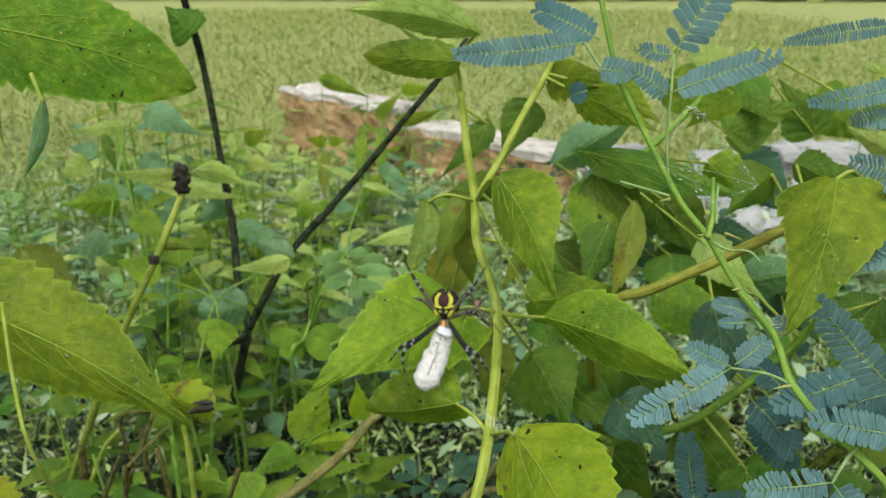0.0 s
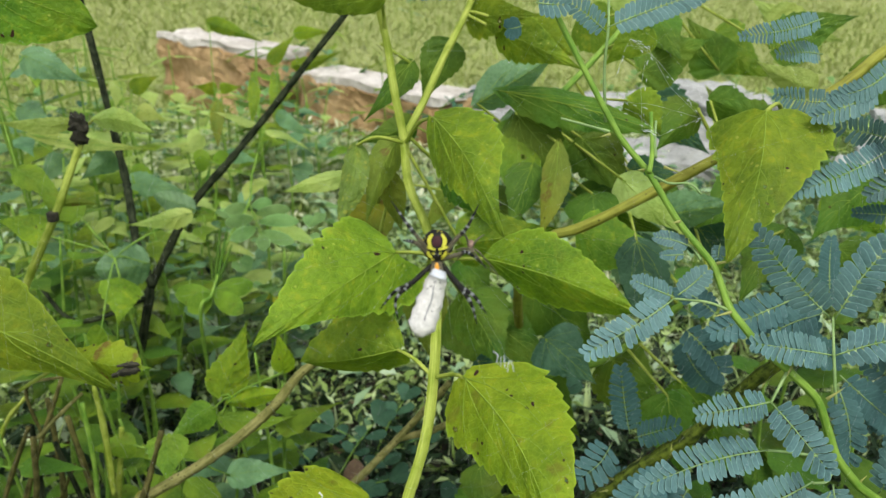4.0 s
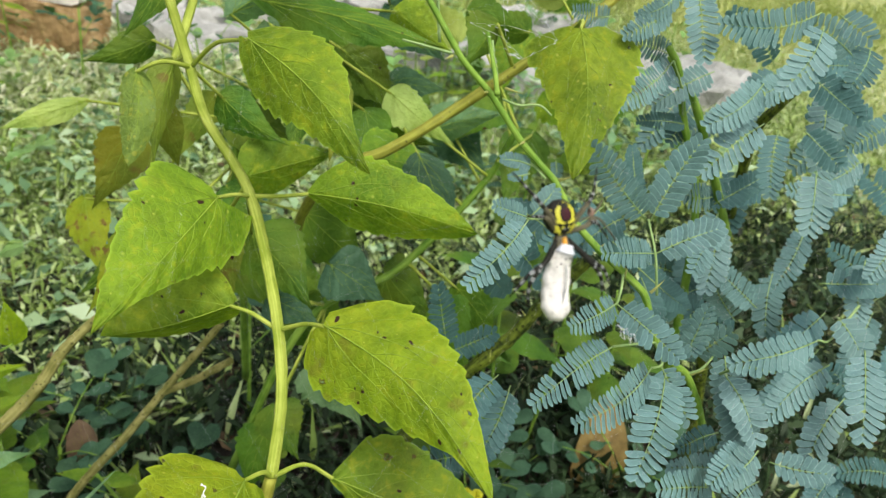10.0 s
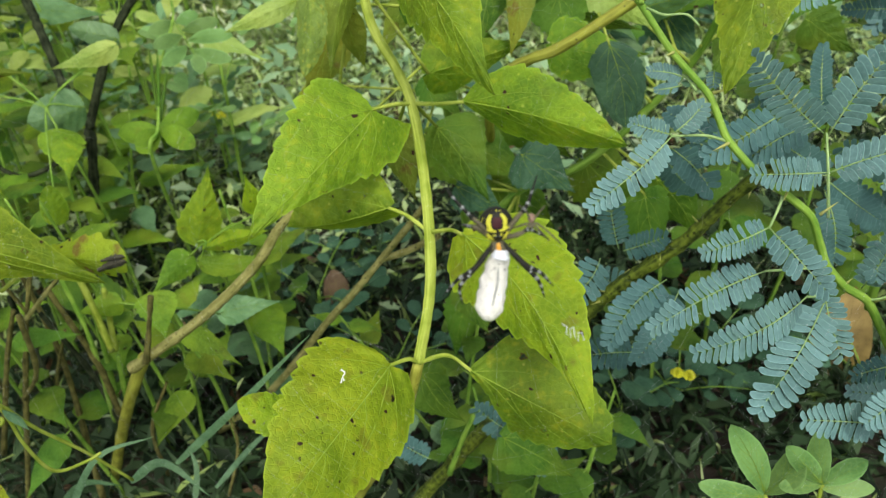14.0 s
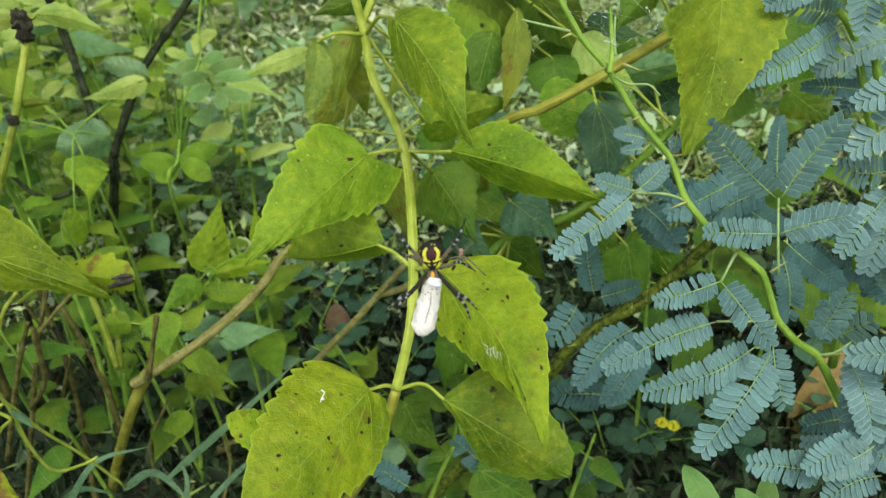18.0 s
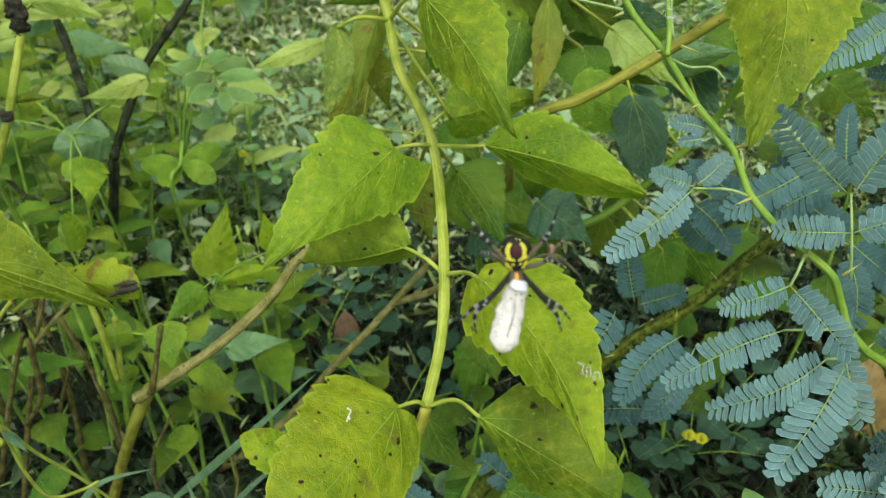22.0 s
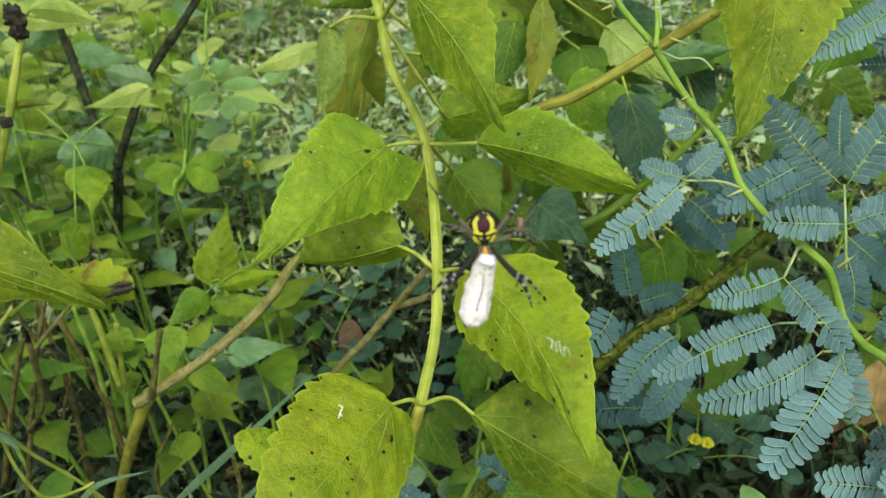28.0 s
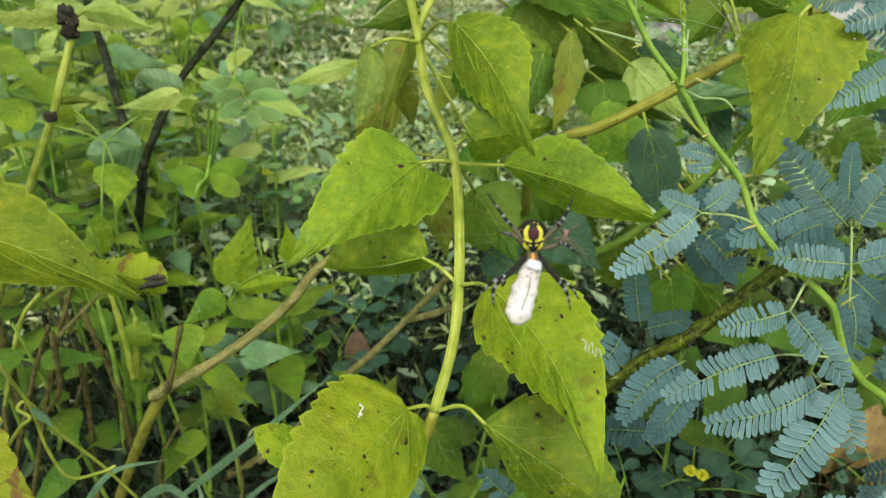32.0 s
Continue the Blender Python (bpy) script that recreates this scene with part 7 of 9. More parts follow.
for i in range(30):
    y = 1.05 + 1.2 * rng.random()
    x = -0.32 * y - 0.40 + (0.30 * y + 0.35) * rng.random()
    copy_thing(talls[(i * 5) % len(talls)], pose(x, y, -0.005 - 0.10 * rng.random(), 0, 0, rng.uniform(0, 360)))
for i in range(36):
    copy_thing(talls[(i * 3) % len(talls)], pose(-2.2 + 5.2 * rng.random(), 3.3 + 3.2 * rng.random(), -0.03 - 0.25 * rng.random(), 0, 0, rng.uniform(0, 360)))
for i in range(16):
    copy_thing(talls[(i * 7) % len(talls)], pose(0.45 + 0.9 * rng.random(), 0.95 + 0.9 * rng.random(), -0.02 - 0.12 * rng.random(), 0, 0, rng.uniform(0, 360)))
weed_a = thing("young_weed", (-0.097, 0.66, 0), "young weed with broad green leaves standing among grass", "plant", "young weeds")
stem_part("stem", weed_a, [(-0.0974, 0.6598, 0), (-0.0944, 0.6538, 0.1474), (-0.1074, 0.6398, 0.2948)], (.0024, .002, .0016), STEM_GREEN, 16, 7, .04, 3)
leaf("leaf", weed_a, (-0.1165, 0.6432, 0.2969), (-0.0907, 0.6633, 0.3612), 0.0180, 0.0190, GREEN, "ovate", seed=706, teeth=9, petiole=[(-0.1022, 0.6454, 0.2358), (-0.1074, 0.6398, 0.2948)], pr=.0009, vmat=STEM_GREEN)
leaf("leaf", weed_a, (-0.0601, 0.6178, 0.3331), (-0.0622, 0.6165, 0.3745), 0.0105, 0.0095, YELLOWGREEN, "ovate", seed=710, teeth=9, petiole=[(-0.1022, 0.6454, 0.2358), (-0.1074, 0.6398, 0.2948)], pr=.0009, vmat=STEM_GREEN)
leaf("leaf", weed_a, (-0.111, 0.6387, 0.2925), (-0.0539, 0.6183, 0.3135), 0.0074, 0.0095, YELLOWGREEN, "lance", seed=714, teeth=9, petiole=[(-0.1022, 0.6454, 0.2358), (-0.1074, 0.6398, 0.2948)], pr=.0009, vmat=STEM_GREEN)
leaf("leaf", weed_a, (-0.1188, 0.6416, 0.2779), (-0.0491, 0.6138, 0.2927), 0.0118, 0.0107, WEEDGREEN, "ovate", seed=718, teeth=9, petiole=[(-0.1022, 0.6454, 0.2358), (-0.1074, 0.6398, 0.2948)], pr=.0009, vmat=STEM_GREEN)
leaf("leaf", weed_a, (-0.1259, 0.6466, 0.2824), (-0.1622, 0.6186, 0.2707), 0.0139, 0.0128, WEEDGREEN, "ovate", seed=722, teeth=9, petiole=[(-0.1022, 0.6454, 0.2358), (-0.1074, 0.6398, 0.2948)], pr=.0009, vmat=STEM_GREEN)
weed_b = thing("young_weed", (-0.138, 0.619, 0), "young weed with broad green leaves standing among grass", "plant", "young weeds")
stem_part("stem", weed_b, [(-0.1379, 0.619, 0), (-0.1349, 0.613, 0.1329), (-0.1479, 0.599, 0.2658)], (.0024, .002, .0016), STEM_GREEN, 16, 7, .04, 3)
leaf("leaf", weed_b, (-0.1517, 0.5792, 0.305), (-0.1478, 0.5471, 0.2817), 0.0166, 0.0166, WEEDGREEN, "ovate", seed=727, teeth=9, petiole=[(-0.1427, 0.6046, 0.2126), (-0.1479, 0.599, 0.2658)], pr=.0009, vmat=STEM_GREEN)
leaf("leaf", weed_b, (-0.1374, 0.5709, 0.2654), (-0.0952, 0.5276, 0.2537), 0.0110, 0.0100, WEEDGREEN, "ovate", seed=731, teeth=9, petiole=[(-0.1427, 0.6046, 0.2126), (-0.1479, 0.599, 0.2658)], pr=.0009, vmat=STEM_GREEN)
leaf("leaf", weed_b, (-0.1156, 0.633, 0.2188), (-0.0566, 0.6254, 0.2239), 0.0135, 0.0135, SHADEGREEN, "ovate", seed=735, teeth=9, petiole=[(-0.1427, 0.6046, 0.2126), (-0.1479, 0.599, 0.2658)], pr=.0009, vmat=STEM_GREEN)
leaf("leaf", weed_b, (-0.1869, 0.613, 0.2738), (-0.2262, 0.6167, 0.2687), 0.0115, 0.0104, WEEDGREEN, "ovate", seed=739, teeth=9, petiole=[(-0.1427, 0.6046, 0.2126), (-0.1479, 0.599, 0.2658)], pr=.0009, vmat=STEM_GREEN)
weed_c = thing("young_weed", (-0.233, 0.862, 0), "young weed with broad green leaves standing among grass", "plant", "young weeds")
stem_part("stem", weed_c, [(-0.2326, 0.8618, 0), (-0.2296, 0.8558, 0.1727), (-0.2426, 0.8418, 0.3455)], (.0024, .002, .0016), STEM_GREEN, 16, 7, .04, 3)
leaf("leaf", weed_c, (-0.2111, 0.8485, 0.3373), (-0.2624, 0.8339, 0.3387), 0.0245, 0.0208, SHADEGREEN, "broad", seed=745, teeth=9, petiole=[(-0.2374, 0.8474, 0.2764), (-0.2426, 0.8418, 0.3455)], pr=.0009, vmat=STEM_GREEN)
leaf("leaf", weed_c, (-0.232, 0.8126, 0.3357), (-0.2275, 0.7637, 0.3075), 0.0213, 0.0201, GREEN, "ovate", seed=749, teeth=9, petiole=[(-0.2374, 0.8474, 0.2764), (-0.2426, 0.8418, 0.3455)], pr=.0009, vmat=STEM_GREEN)
leaf("leaf", weed_c, (-0.2394, 0.7166, 0.2939), (-0.2345, 0.7214, 0.3338), 0.0122, 0.0111, GREEN, "broad", seed=753, teeth=9, petiole=[(-0.2374, 0.8474, 0.2764), (-0.2426, 0.8418, 0.3455)], pr=.0009, vmat=STEM_GREEN)
leaf("leaf", weed_c, (-0.1697, 0.8944, 0.3753), (-0.2327, 0.8586, 0.377), 0.0100, 0.0135, PALEGREEN, "ovate", seed=757, teeth=9, petiole=[(-0.2374, 0.8474, 0.2764), (-0.2426, 0.8418, 0.3455)], pr=.0009, vmat=STEM_GREEN)
leaf("leaf", weed_c, (-0.1709, 0.9268, 0.3674), (-0.2186, 0.9468, 0.3801), 0.0130, 0.0125, SHADEGREEN, "broad", seed=758, teeth=9, petiole=[(-0.2374, 0.8474, 0.2764), (-0.2426, 0.8418, 0.3455)], pr=.0009, vmat=STEM_GREEN)
leaf("leaf", weed_c, (-0.2857, 0.8939, 0.3763), (-0.3415, 0.9256, 0.4024), 0.0161, 0.0161, WEEDGREEN, "ovate", seed=761, teeth=9, petiole=[(-0.2374, 0.8474, 0.2764), (-0.2426, 0.8418, 0.3455)], pr=.0009, vmat=STEM_GREEN)
leaf("leaf", weed_c, (-0.3135, 0.866, 0.3666), (-0.3708, 0.8861, 0.3779), 0.0170, 0.0170, GREEN, "ovate", seed=765, teeth=9, petiole=[(-0.2374, 0.8474, 0.2764), (-0.2426, 0.8418, 0.3455)], pr=.0009, vmat=STEM_GREEN)
weed_d = thing("podded_legume", (-0.165, 0.93, 0), "slender legume with paired oval leaflets and thin upright pods", "plant")
node_low, node_mid, node_top = (-0.1499, 0.8639, 0.29), (-0.1438, 0.9748, 0.304), (-0.121, 1.0512, 0.3277)
stem_part("stem", weed_d, [(-0.165, 0.93, 0), (-0.1611, 0.8358, 0.2663), node_low, node_mid, node_top, (-0.1192, 1.1048, 0.3489), (-0.1023, 1.1778, 0.4)], (.0024, .0020, .0016, .0012), STEM_GREEN, 36, 8, .05, 3)
for name, nodes, half, ends in (("top_leaf", [node_top, (-0.1109, 1.0169, 0.3189), (-0.1017, 0.9828, 0.31)], 0.0086,
                                 [((-0.1196, 1.049, 0.3253), (-0.1508, 1.0307, 0.3255)), ((-0.1135, 1.0184, 0.3201), (-0.1475, 1.0004, 0.3201)), ((-0.109, 1.0003, 0.3143), (-0.1387, 0.966, 0.3106)), ((-0.1024, 0.9836, 0.3108), (-0.0958, 0.9404, 0.3061)), ((-0.1182, 1.0487, 0.3253), (-0.0912, 1.0671, 0.3238)), ((-0.1124, 1.0312, 0.3206), (-0.0663, 1.0366, 0.3242)), ((-0.1067, 1.0035, 0.3192), (-0.0539, 0.9937, 0.3216)), ((-0.1019, 0.9857, 0.3138), (-0.0605, 0.9592, 0.3076))]),
                                ("low_leaf", [node_low, (-0.1498, 0.8626, 0.2883)], 0.0122, [((-0.1499, 0.8639, 0.29), (-0.193, 0.8712, 0.2871)), ((-0.1501, 0.8632, 0.289), (-0.1718, 0.828, 0.2866)), ((-0.1487, 0.8637, 0.29), (-0.1055, 0.8806, 0.2914)), ((-0.1489, 0.8629, 0.289), (-0.1135, 0.8252, 0.2829))]),
                                ("side_leaf", [(-0.1192, 1.1048, 0.3489), (-0.153, 1.1372, 0.3483), (-0.1828, 1.1714, 0.3513)], 0.0110, [((-0.1811, 1.1716, 0.3521), (-0.2067, 1.1827, 0.3593)), ((-0.1794, 1.1719, 0.3529), (-0.1541, 1.1698, 0.3574)), ((-0.1834, 1.169, 0.3479), (-0.2012, 1.1513, 0.353))])):
    rib = stem_part(name, weed_d, nodes, (.0012, .0008), STEM_GREEN, 10, 6, .02, 5)
    for k, (b, tip) in enumerate(ends):
        leaf("leaflet", rib, b, tip, half, half, GLAUCOUS if name == "top_leaf" else WEEDGREEN, "elliptic", seed=770 + k, teeth=0, lobe=0, curl=.06, arch=.04, nu=19, pr=.0007, vmat=STEM_GREEN)
for b, tip in (((-0.15, 0.8897, 0.2905), (-0.1467, 0.9618, 0.3365)), ((-0.1488, 0.8876, 0.288), (-0.1385, 0.9576, 0.3334)), ((-0.1484, 0.8854, 0.2852), (-0.1325, 0.9332, 0.3196)), ((-0.1928, 1.1226, 0.3172), (-0.198, 1.1731, 0.349)), ((-0.1898, 1.1219, 0.3172), (-0.1812, 1.1691, 0.3487)), ((-0.1865, 1.1186, 0.3138), (-0.1728, 1.1452, 0.3363)), ((-0.113, 1.1126, 0.3609), (-0.0908, 1.1523, 0.3864))):
    stem_part("pod", weed_d, [b, tuple((p + q) / 2 for p, q in zip(b, tip)), tip], (.0010, .0024, .0007), DARKGREEN, 10, 6, .05, 7, "thin upright green seed pod")
weed_e = thing("young_weed", (-0.359, 0.972, 0), "young weed with broad green leaves standing among grass", "plant", "young weeds")
stem_part("stem", weed_e, [(-0.3586, 0.9717, 0), (-0.3556, 0.9657, 0.244), (-0.3686, 0.9517, 0.488)], (.0024, .002, .0016), STEM_GREEN, 16, 7, .04, 3)
leaf("leaf", weed_e, (-0.337, 0.9612, 0.5388), (-0.2611, 0.9227, 0.5149), 0.0184, 0.0172, SHADEGREEN, "ovate", seed=796, teeth=9, petiole=[(-0.3634, 0.9573, 0.3904), (-0.3686, 0.9517, 0.488)], pr=.0009, vmat=STEM_GREEN)
leaf("leaf", weed_e, (-0.32, 0.8898, 0.4698), (-0.1912, 0.8328, 0.468), 0.0075, 0.0075, PALEGREEN, "lance", seed=800, teeth=9, petiole=[(-0.3634, 0.9573, 0.3904), (-0.3686, 0.9517, 0.488)], pr=.0009, vmat=STEM_GREEN)
leaf("leaf", weed_e, (-0.3747, 0.9775, 0.5151), (-0.4442, 0.9818, 0.5078), 0.0095, 0.0095, PALEGREEN, "ovate", seed=804, teeth=9, petiole=[(-0.3634, 0.9573, 0.3904), (-0.3686, 0.9517, 0.488)], pr=.0009, vmat=STEM_GREEN)
leaf("leaf", weed_e, (-0.3635, 0.9058, 0.4439), (-0.4234, 0.89, 0.4429), 0.0203, 0.0180, WEEDGREEN, "ovate", seed=808, teeth=9, petiole=[(-0.3634, 0.9573, 0.3904), (-0.3686, 0.9517, 0.488)], pr=.0009, vmat=STEM_GREEN)
leaf("leaf", weed_e, (-0.401, 1.018, 0.5573), (-0.3913, 1.0031, 0.5212), 0.0071, 0.0065, DARKGREEN, "lance", seed=812, teeth=9, petiole=[(-0.3634, 0.9573, 0.3904), (-0.3686, 0.9517, 0.488)], pr=.0009, vmat=STEM_GREEN)
leaf("leaf", weed_e, (-0.3969, 0.9773, 0.5088), (-0.3806, 0.9582, 0.4636), 0.0070, 0.0070, DARKGREEN, "lance", seed=816, teeth=9, petiole=[(-0.3634, 0.9573, 0.3904), (-0.3686, 0.9517, 0.488)], pr=.0009, vmat=STEM_GREEN)
leaf("leaf", weed_e, (-0.3352, 0.8784, 0.4364), (-0.2795, 0.8419, 0.4122), 0.0152, 0.0140, WEEDGREEN, "ovate", seed=820, teeth=9, petiole=[(-0.3634, 0.9573, 0.3904), (-0.3686, 0.9517, 0.488)], pr=.0009, vmat=STEM_GREEN)
leaf("leaf", weed_e, (-0.3651, 0.8706, 0.4082), (-0.409, 0.8495, 0.3978), 0.0152, 0.0152, SHADEGREEN, "ovate", seed=824, teeth=9, petiole=[(-0.3634, 0.9573, 0.3904), (-0.3686, 0.9517, 0.488)], pr=.0009, vmat=STEM_GREEN)
leaf("leaf", weed_e, (-0.3572, 0.983, 0.4784), (-0.3125, 0.951, 0.4631), 0.0154, 0.0141, SHADEGREEN, "ovate", seed=828, teeth=9, petiole=[(-0.3634, 0.9573, 0.3904), (-0.3686, 0.9517, 0.488)], pr=.0009, vmat=STEM_GREEN)
leaf("leaf", weed_e, (-0.4414, 1.0182, 0.4636), (-0.4818, 1.0124, 0.4379), 0.0161, 0.0161, PALEGREEN, "ovate", seed=832, teeth=9, petiole=[(-0.3634, 0.9573, 0.3904), (-0.3686, 0.9517, 0.488)], pr=.0009, vmat=STEM_GREEN)
leaf("leaf", weed_e, (-0.3628, 0.9889, 0.5479), (-0.3235, 1.0137, 0.5667), 0.0103, 0.0103, PALEGREEN, "lance", seed=836, teeth=9, petiole=[(-0.3634, 0.9573, 0.3904), (-0.3686, 0.9517, 0.488)], pr=.0009, vmat=STEM_GREEN)
weed_f = thing("young_weed", (-0.197, 1.494, 0), "young weed with broad green leaves standing among grass", "plant", "young weeds")
stem_part("stem", weed_f, [(-0.1968, 1.4944, 0), (-0.1938, 1.4884, 0.1866), (-0.2068, 1.4744, 0.3732)], (.0024, .002, .0016), STEM_GREEN, 16, 7, .04, 3)
leaf("leaf", weed_f, (-0.2068, 1.5019, 0.3841), (-0.2437, 1.4781, 0.3963), 0.0121, 0.0121, YELLOWGREEN, "ovate", seed=835, teeth=9, petiole=[(-0.2016, 1.48, 0.2985), (-0.2068, 1.4744, 0.3732)], pr=.0009, vmat=STEM_GREEN)
leaf("leaf", weed_f, (-0.2013, 1.4644, 0.3719), (-0.2021, 1.4152, 0.3), 0.0119, 0.0129, OLIVE, "lance", seed=839, teeth=9, petiole=[(-0.2016, 1.48, 0.2985), (-0.2068, 1.4744, 0.3732)], pr=.0009, vmat=STEM_GREEN)
leaf("leaf", weed_f, (-0.2007, 1.5014, 0.3842), (-0.162, 1.4988, 0.3878), 0.0102, 0.0102, YELLOWGREEN, "ovate", seed=843, teeth=9, petiole=[(-0.2016, 1.48, 0.2985), (-0.2068, 1.4744, 0.3732)], pr=.0009, vmat=STEM_GREEN)
leaf("leaf", weed_f, (-0.2161, 1.5451, 0.4935), (-0.1162, 1.492, 0.4659), 0.0131, 0.0152, GREEN, "ovate", seed=847, teeth=9, petiole=[(-0.2016, 1.48, 0.2985), (-0.2068, 1.4744, 0.3732)], pr=.0009, vmat=STEM_GREEN)
leaf("leaf", weed_f, (-0.2273, 1.424, 0.3161), (-0.2684, 1.3979, 0.2935), 0.0127, 0.0127, PALEGREEN, "ovate", seed=851, teeth=9, petiole=[(-0.2016, 1.48, 0.2985), (-0.2068, 1.4744, 0.3732)], pr=.0009, vmat=STEM_GREEN)
leaf("leaf", weed_f, (-0.1885, 1.4096, 0.2893), (-0.1284, 1.3794, 0.2826), 0.0137, 0.0137, SHADEGREEN, "ovate", seed=855, teeth=9, petiole=[(-0.2016, 1.48, 0.2985), (-0.2068, 1.4744, 0.3732)], pr=.0009, vmat=STEM_GREEN)
weed_g = thing("young_weed", (-0.091, 1.573, 0), "young weed with broad green leaves standing among grass", "plant", "young weeds")
stem_part("stem", weed_g, [(-0.0914, 1.5734, 0), (-0.0884, 1.5674, 0.2029), (-0.1014, 1.5534, 0.4058)], (.0024, .002, .0016), STEM_GREEN, 16, 7, .04, 3)
leaf("leaf", weed_g, (-0.1453, 1.5554, 0.3993), (-0.1515, 1.5014, 0.3137), 0.0115, 0.0115, GREEN, "lance", seed=859, teeth=9, petiole=[(-0.0962, 1.559, 0.3246), (-0.1014, 1.5534, 0.4058)], pr=.0009, vmat=STEM_GREEN)
leaf("leaf", weed_g, (-0.1135, 1.56, 0.4197), (-0.0654, 1.5737, 0.4679), 0.0137, 0.0137, GREEN, "ovate", seed=863, teeth=9, petiole=[(-0.0962, 1.559, 0.3246), (-0.1014, 1.5534, 0.4058)], pr=.0009, vmat=STEM_GREEN)
leaf("leaf", weed_g, (-0.0716, 1.553, 0.4126), (0.0229, 1.5344, 0.4454), 0.0126, 0.0136, GREEN, "ovate", seed=867, teeth=9, petiole=[(-0.0962, 1.559, 0.3246), (-0.1014, 1.5534, 0.4058)], pr=.0009, vmat=STEM_GREEN)
leaf("leaf", weed_g, (-0.1086, 1.5519, 0.4001), (-0.102, 1.49, 0.2971), 0.0105, 0.0105, GREEN, "lance", seed=871, teeth=9, petiole=[(-0.0962, 1.559, 0.3246), (-0.1014, 1.5534, 0.4058)], pr=.0009, vmat=STEM_GREEN)
leaf("leaf", weed_g, (-0.0659, 1.5949, 0.4669), (0.0051, 1.5685, 0.4732), 0.0128, 0.0128, YELLOWGREEN, "ovate", seed=875, teeth=9, petiole=[(-0.0962, 1.559, 0.3246), (-0.1014, 1.5534, 0.4058)], pr=.0009, vmat=STEM_GREEN)
leaf("leaf", weed_g, (-0.1034, 1.5051, 0.336), (-0.0313, 1.4541, 0.3066), 0.0144, 0.0144, SHADEGREEN, "ovate", seed=879, teeth=9, petiole=[(-0.0962, 1.559, 0.3246), (-0.1014, 1.5534, 0.4058)], pr=.0009, vmat=STEM_GREEN)
weed_h = thing("young_weed", (-0.288, 1.24, 0), "young weed with broad green leaves standing among grass", "plant", "young weeds")
stem_part("stem", weed_h, [(-0.2882, 1.2399, 0), (-0.2852, 1.2339, 0.1935), (-0.2982, 1.2199, 0.387)], (.0024, .002, .0016), STEM_GREEN, 16, 7, .04, 3)
leaf("leaf", weed_h, (-0.305, 1.1502, 0.3675), (-0.3506, 1.1235, 0.342), 0.0188, 0.0172, SHADEGREEN, "ovate", seed=883, teeth=9, petiole=[(-0.293, 1.2255, 0.3096), (-0.2982, 1.2199, 0.387)], pr=.0009, vmat=STEM_GREEN)
leaf("leaf", weed_h, (-0.2851, 1.1165, 0.3411), (-0.1974, 1.0828, 0.3329), 0.0169, 0.0169, SHADEGREEN, "ovate", seed=887, teeth=9, petiole=[(-0.293, 1.2255, 0.3096), (-0.2982, 1.2199, 0.387)], pr=.0009, vmat=STEM_GREEN)
leaf("leaf", weed_h, (-0.2903, 1.2505, 0.4078), (-0.2485, 1.2404, 0.3929), 0.0135, 0.0135, PALEGREEN, "ovate", seed=891, teeth=9, petiole=[(-0.293, 1.2255, 0.3096), (-0.2982, 1.2199, 0.387)], pr=.0009, vmat=STEM_GREEN)
leaf("leaf", weed_h, (-0.3269, 1.3191, 0.4364), (-0.3346, 1.304, 0.3952), 0.0123, 0.0123, PALEGREEN, "ovate", seed=895, teeth=9, petiole=[(-0.293, 1.2255, 0.3096), (-0.2982, 1.2199, 0.387)], pr=.0009, vmat=STEM_GREEN)
leaf("leaf", weed_h, (-0.3096, 1.3127, 0.4245), (-0.2655, 1.3164, 0.4459), 0.0132, 0.0132, GREEN, "ovate", seed=899, teeth=9, petiole=[(-0.293, 1.2255, 0.3096), (-0.2982, 1.2199, 0.387)], pr=.0009, vmat=STEM_GREEN)
leaf("leaf", weed_h, (-0.2724, 1.1703, 0.3444), (-0.2931, 1.1103, 0.3229), 0.0158, 0.0158, WEEDGREEN, "ovate", seed=903, teeth=9, petiole=[(-0.293, 1.2255, 0.3096), (-0.2982, 1.2199, 0.387)], pr=.0009, vmat=STEM_GREEN)
weed_i = thing("young_weed", (-0.466, 1.269, 0), "young weed with broad green leaves standing among grass", "plant", "young weeds")
stem_part("stem", weed_i, [(-0.4657, 1.2692, 0), (-0.4627, 1.2632, 0.1916), (-0.4757, 1.2492, 0.3832)], (.0024, .002, .0016), STEM_GREEN, 16, 7, .04, 3)
leaf("leaf", weed_i, (-0.5339, 1.2796, 0.4188), (-0.4832, 1.2809, 0.4356), 0.0169, 0.0169, PALEGREEN, "ovate", seed=907, teeth=9, petiole=[(-0.4705, 1.2548, 0.3066), (-0.4757, 1.2492, 0.3832)], pr=.0009, vmat=STEM_GREEN)
leaf("leaf", weed_i, (-0.5424, 1.2774, 0.4108), (-0.5927, 1.2867, 0.4216), 0.0169, 0.0169, SHADEGREEN, "ovate", seed=911, teeth=9, petiole=[(-0.4705, 1.2548, 0.3066), (-0.4757, 1.2492, 0.3832)], pr=.0009, vmat=STEM_GREEN)
leaf("leaf", weed_i, (-0.5096, 1.2073, 0.3775), (-0.4303, 1.1678, 0.3797), 0.0160, 0.0160, SHADEGREEN, "ovate", seed=915, teeth=9, petiole=[(-0.4705, 1.2548, 0.3066), (-0.4757, 1.2492, 0.3832)], pr=.0009, vmat=STEM_GREEN)
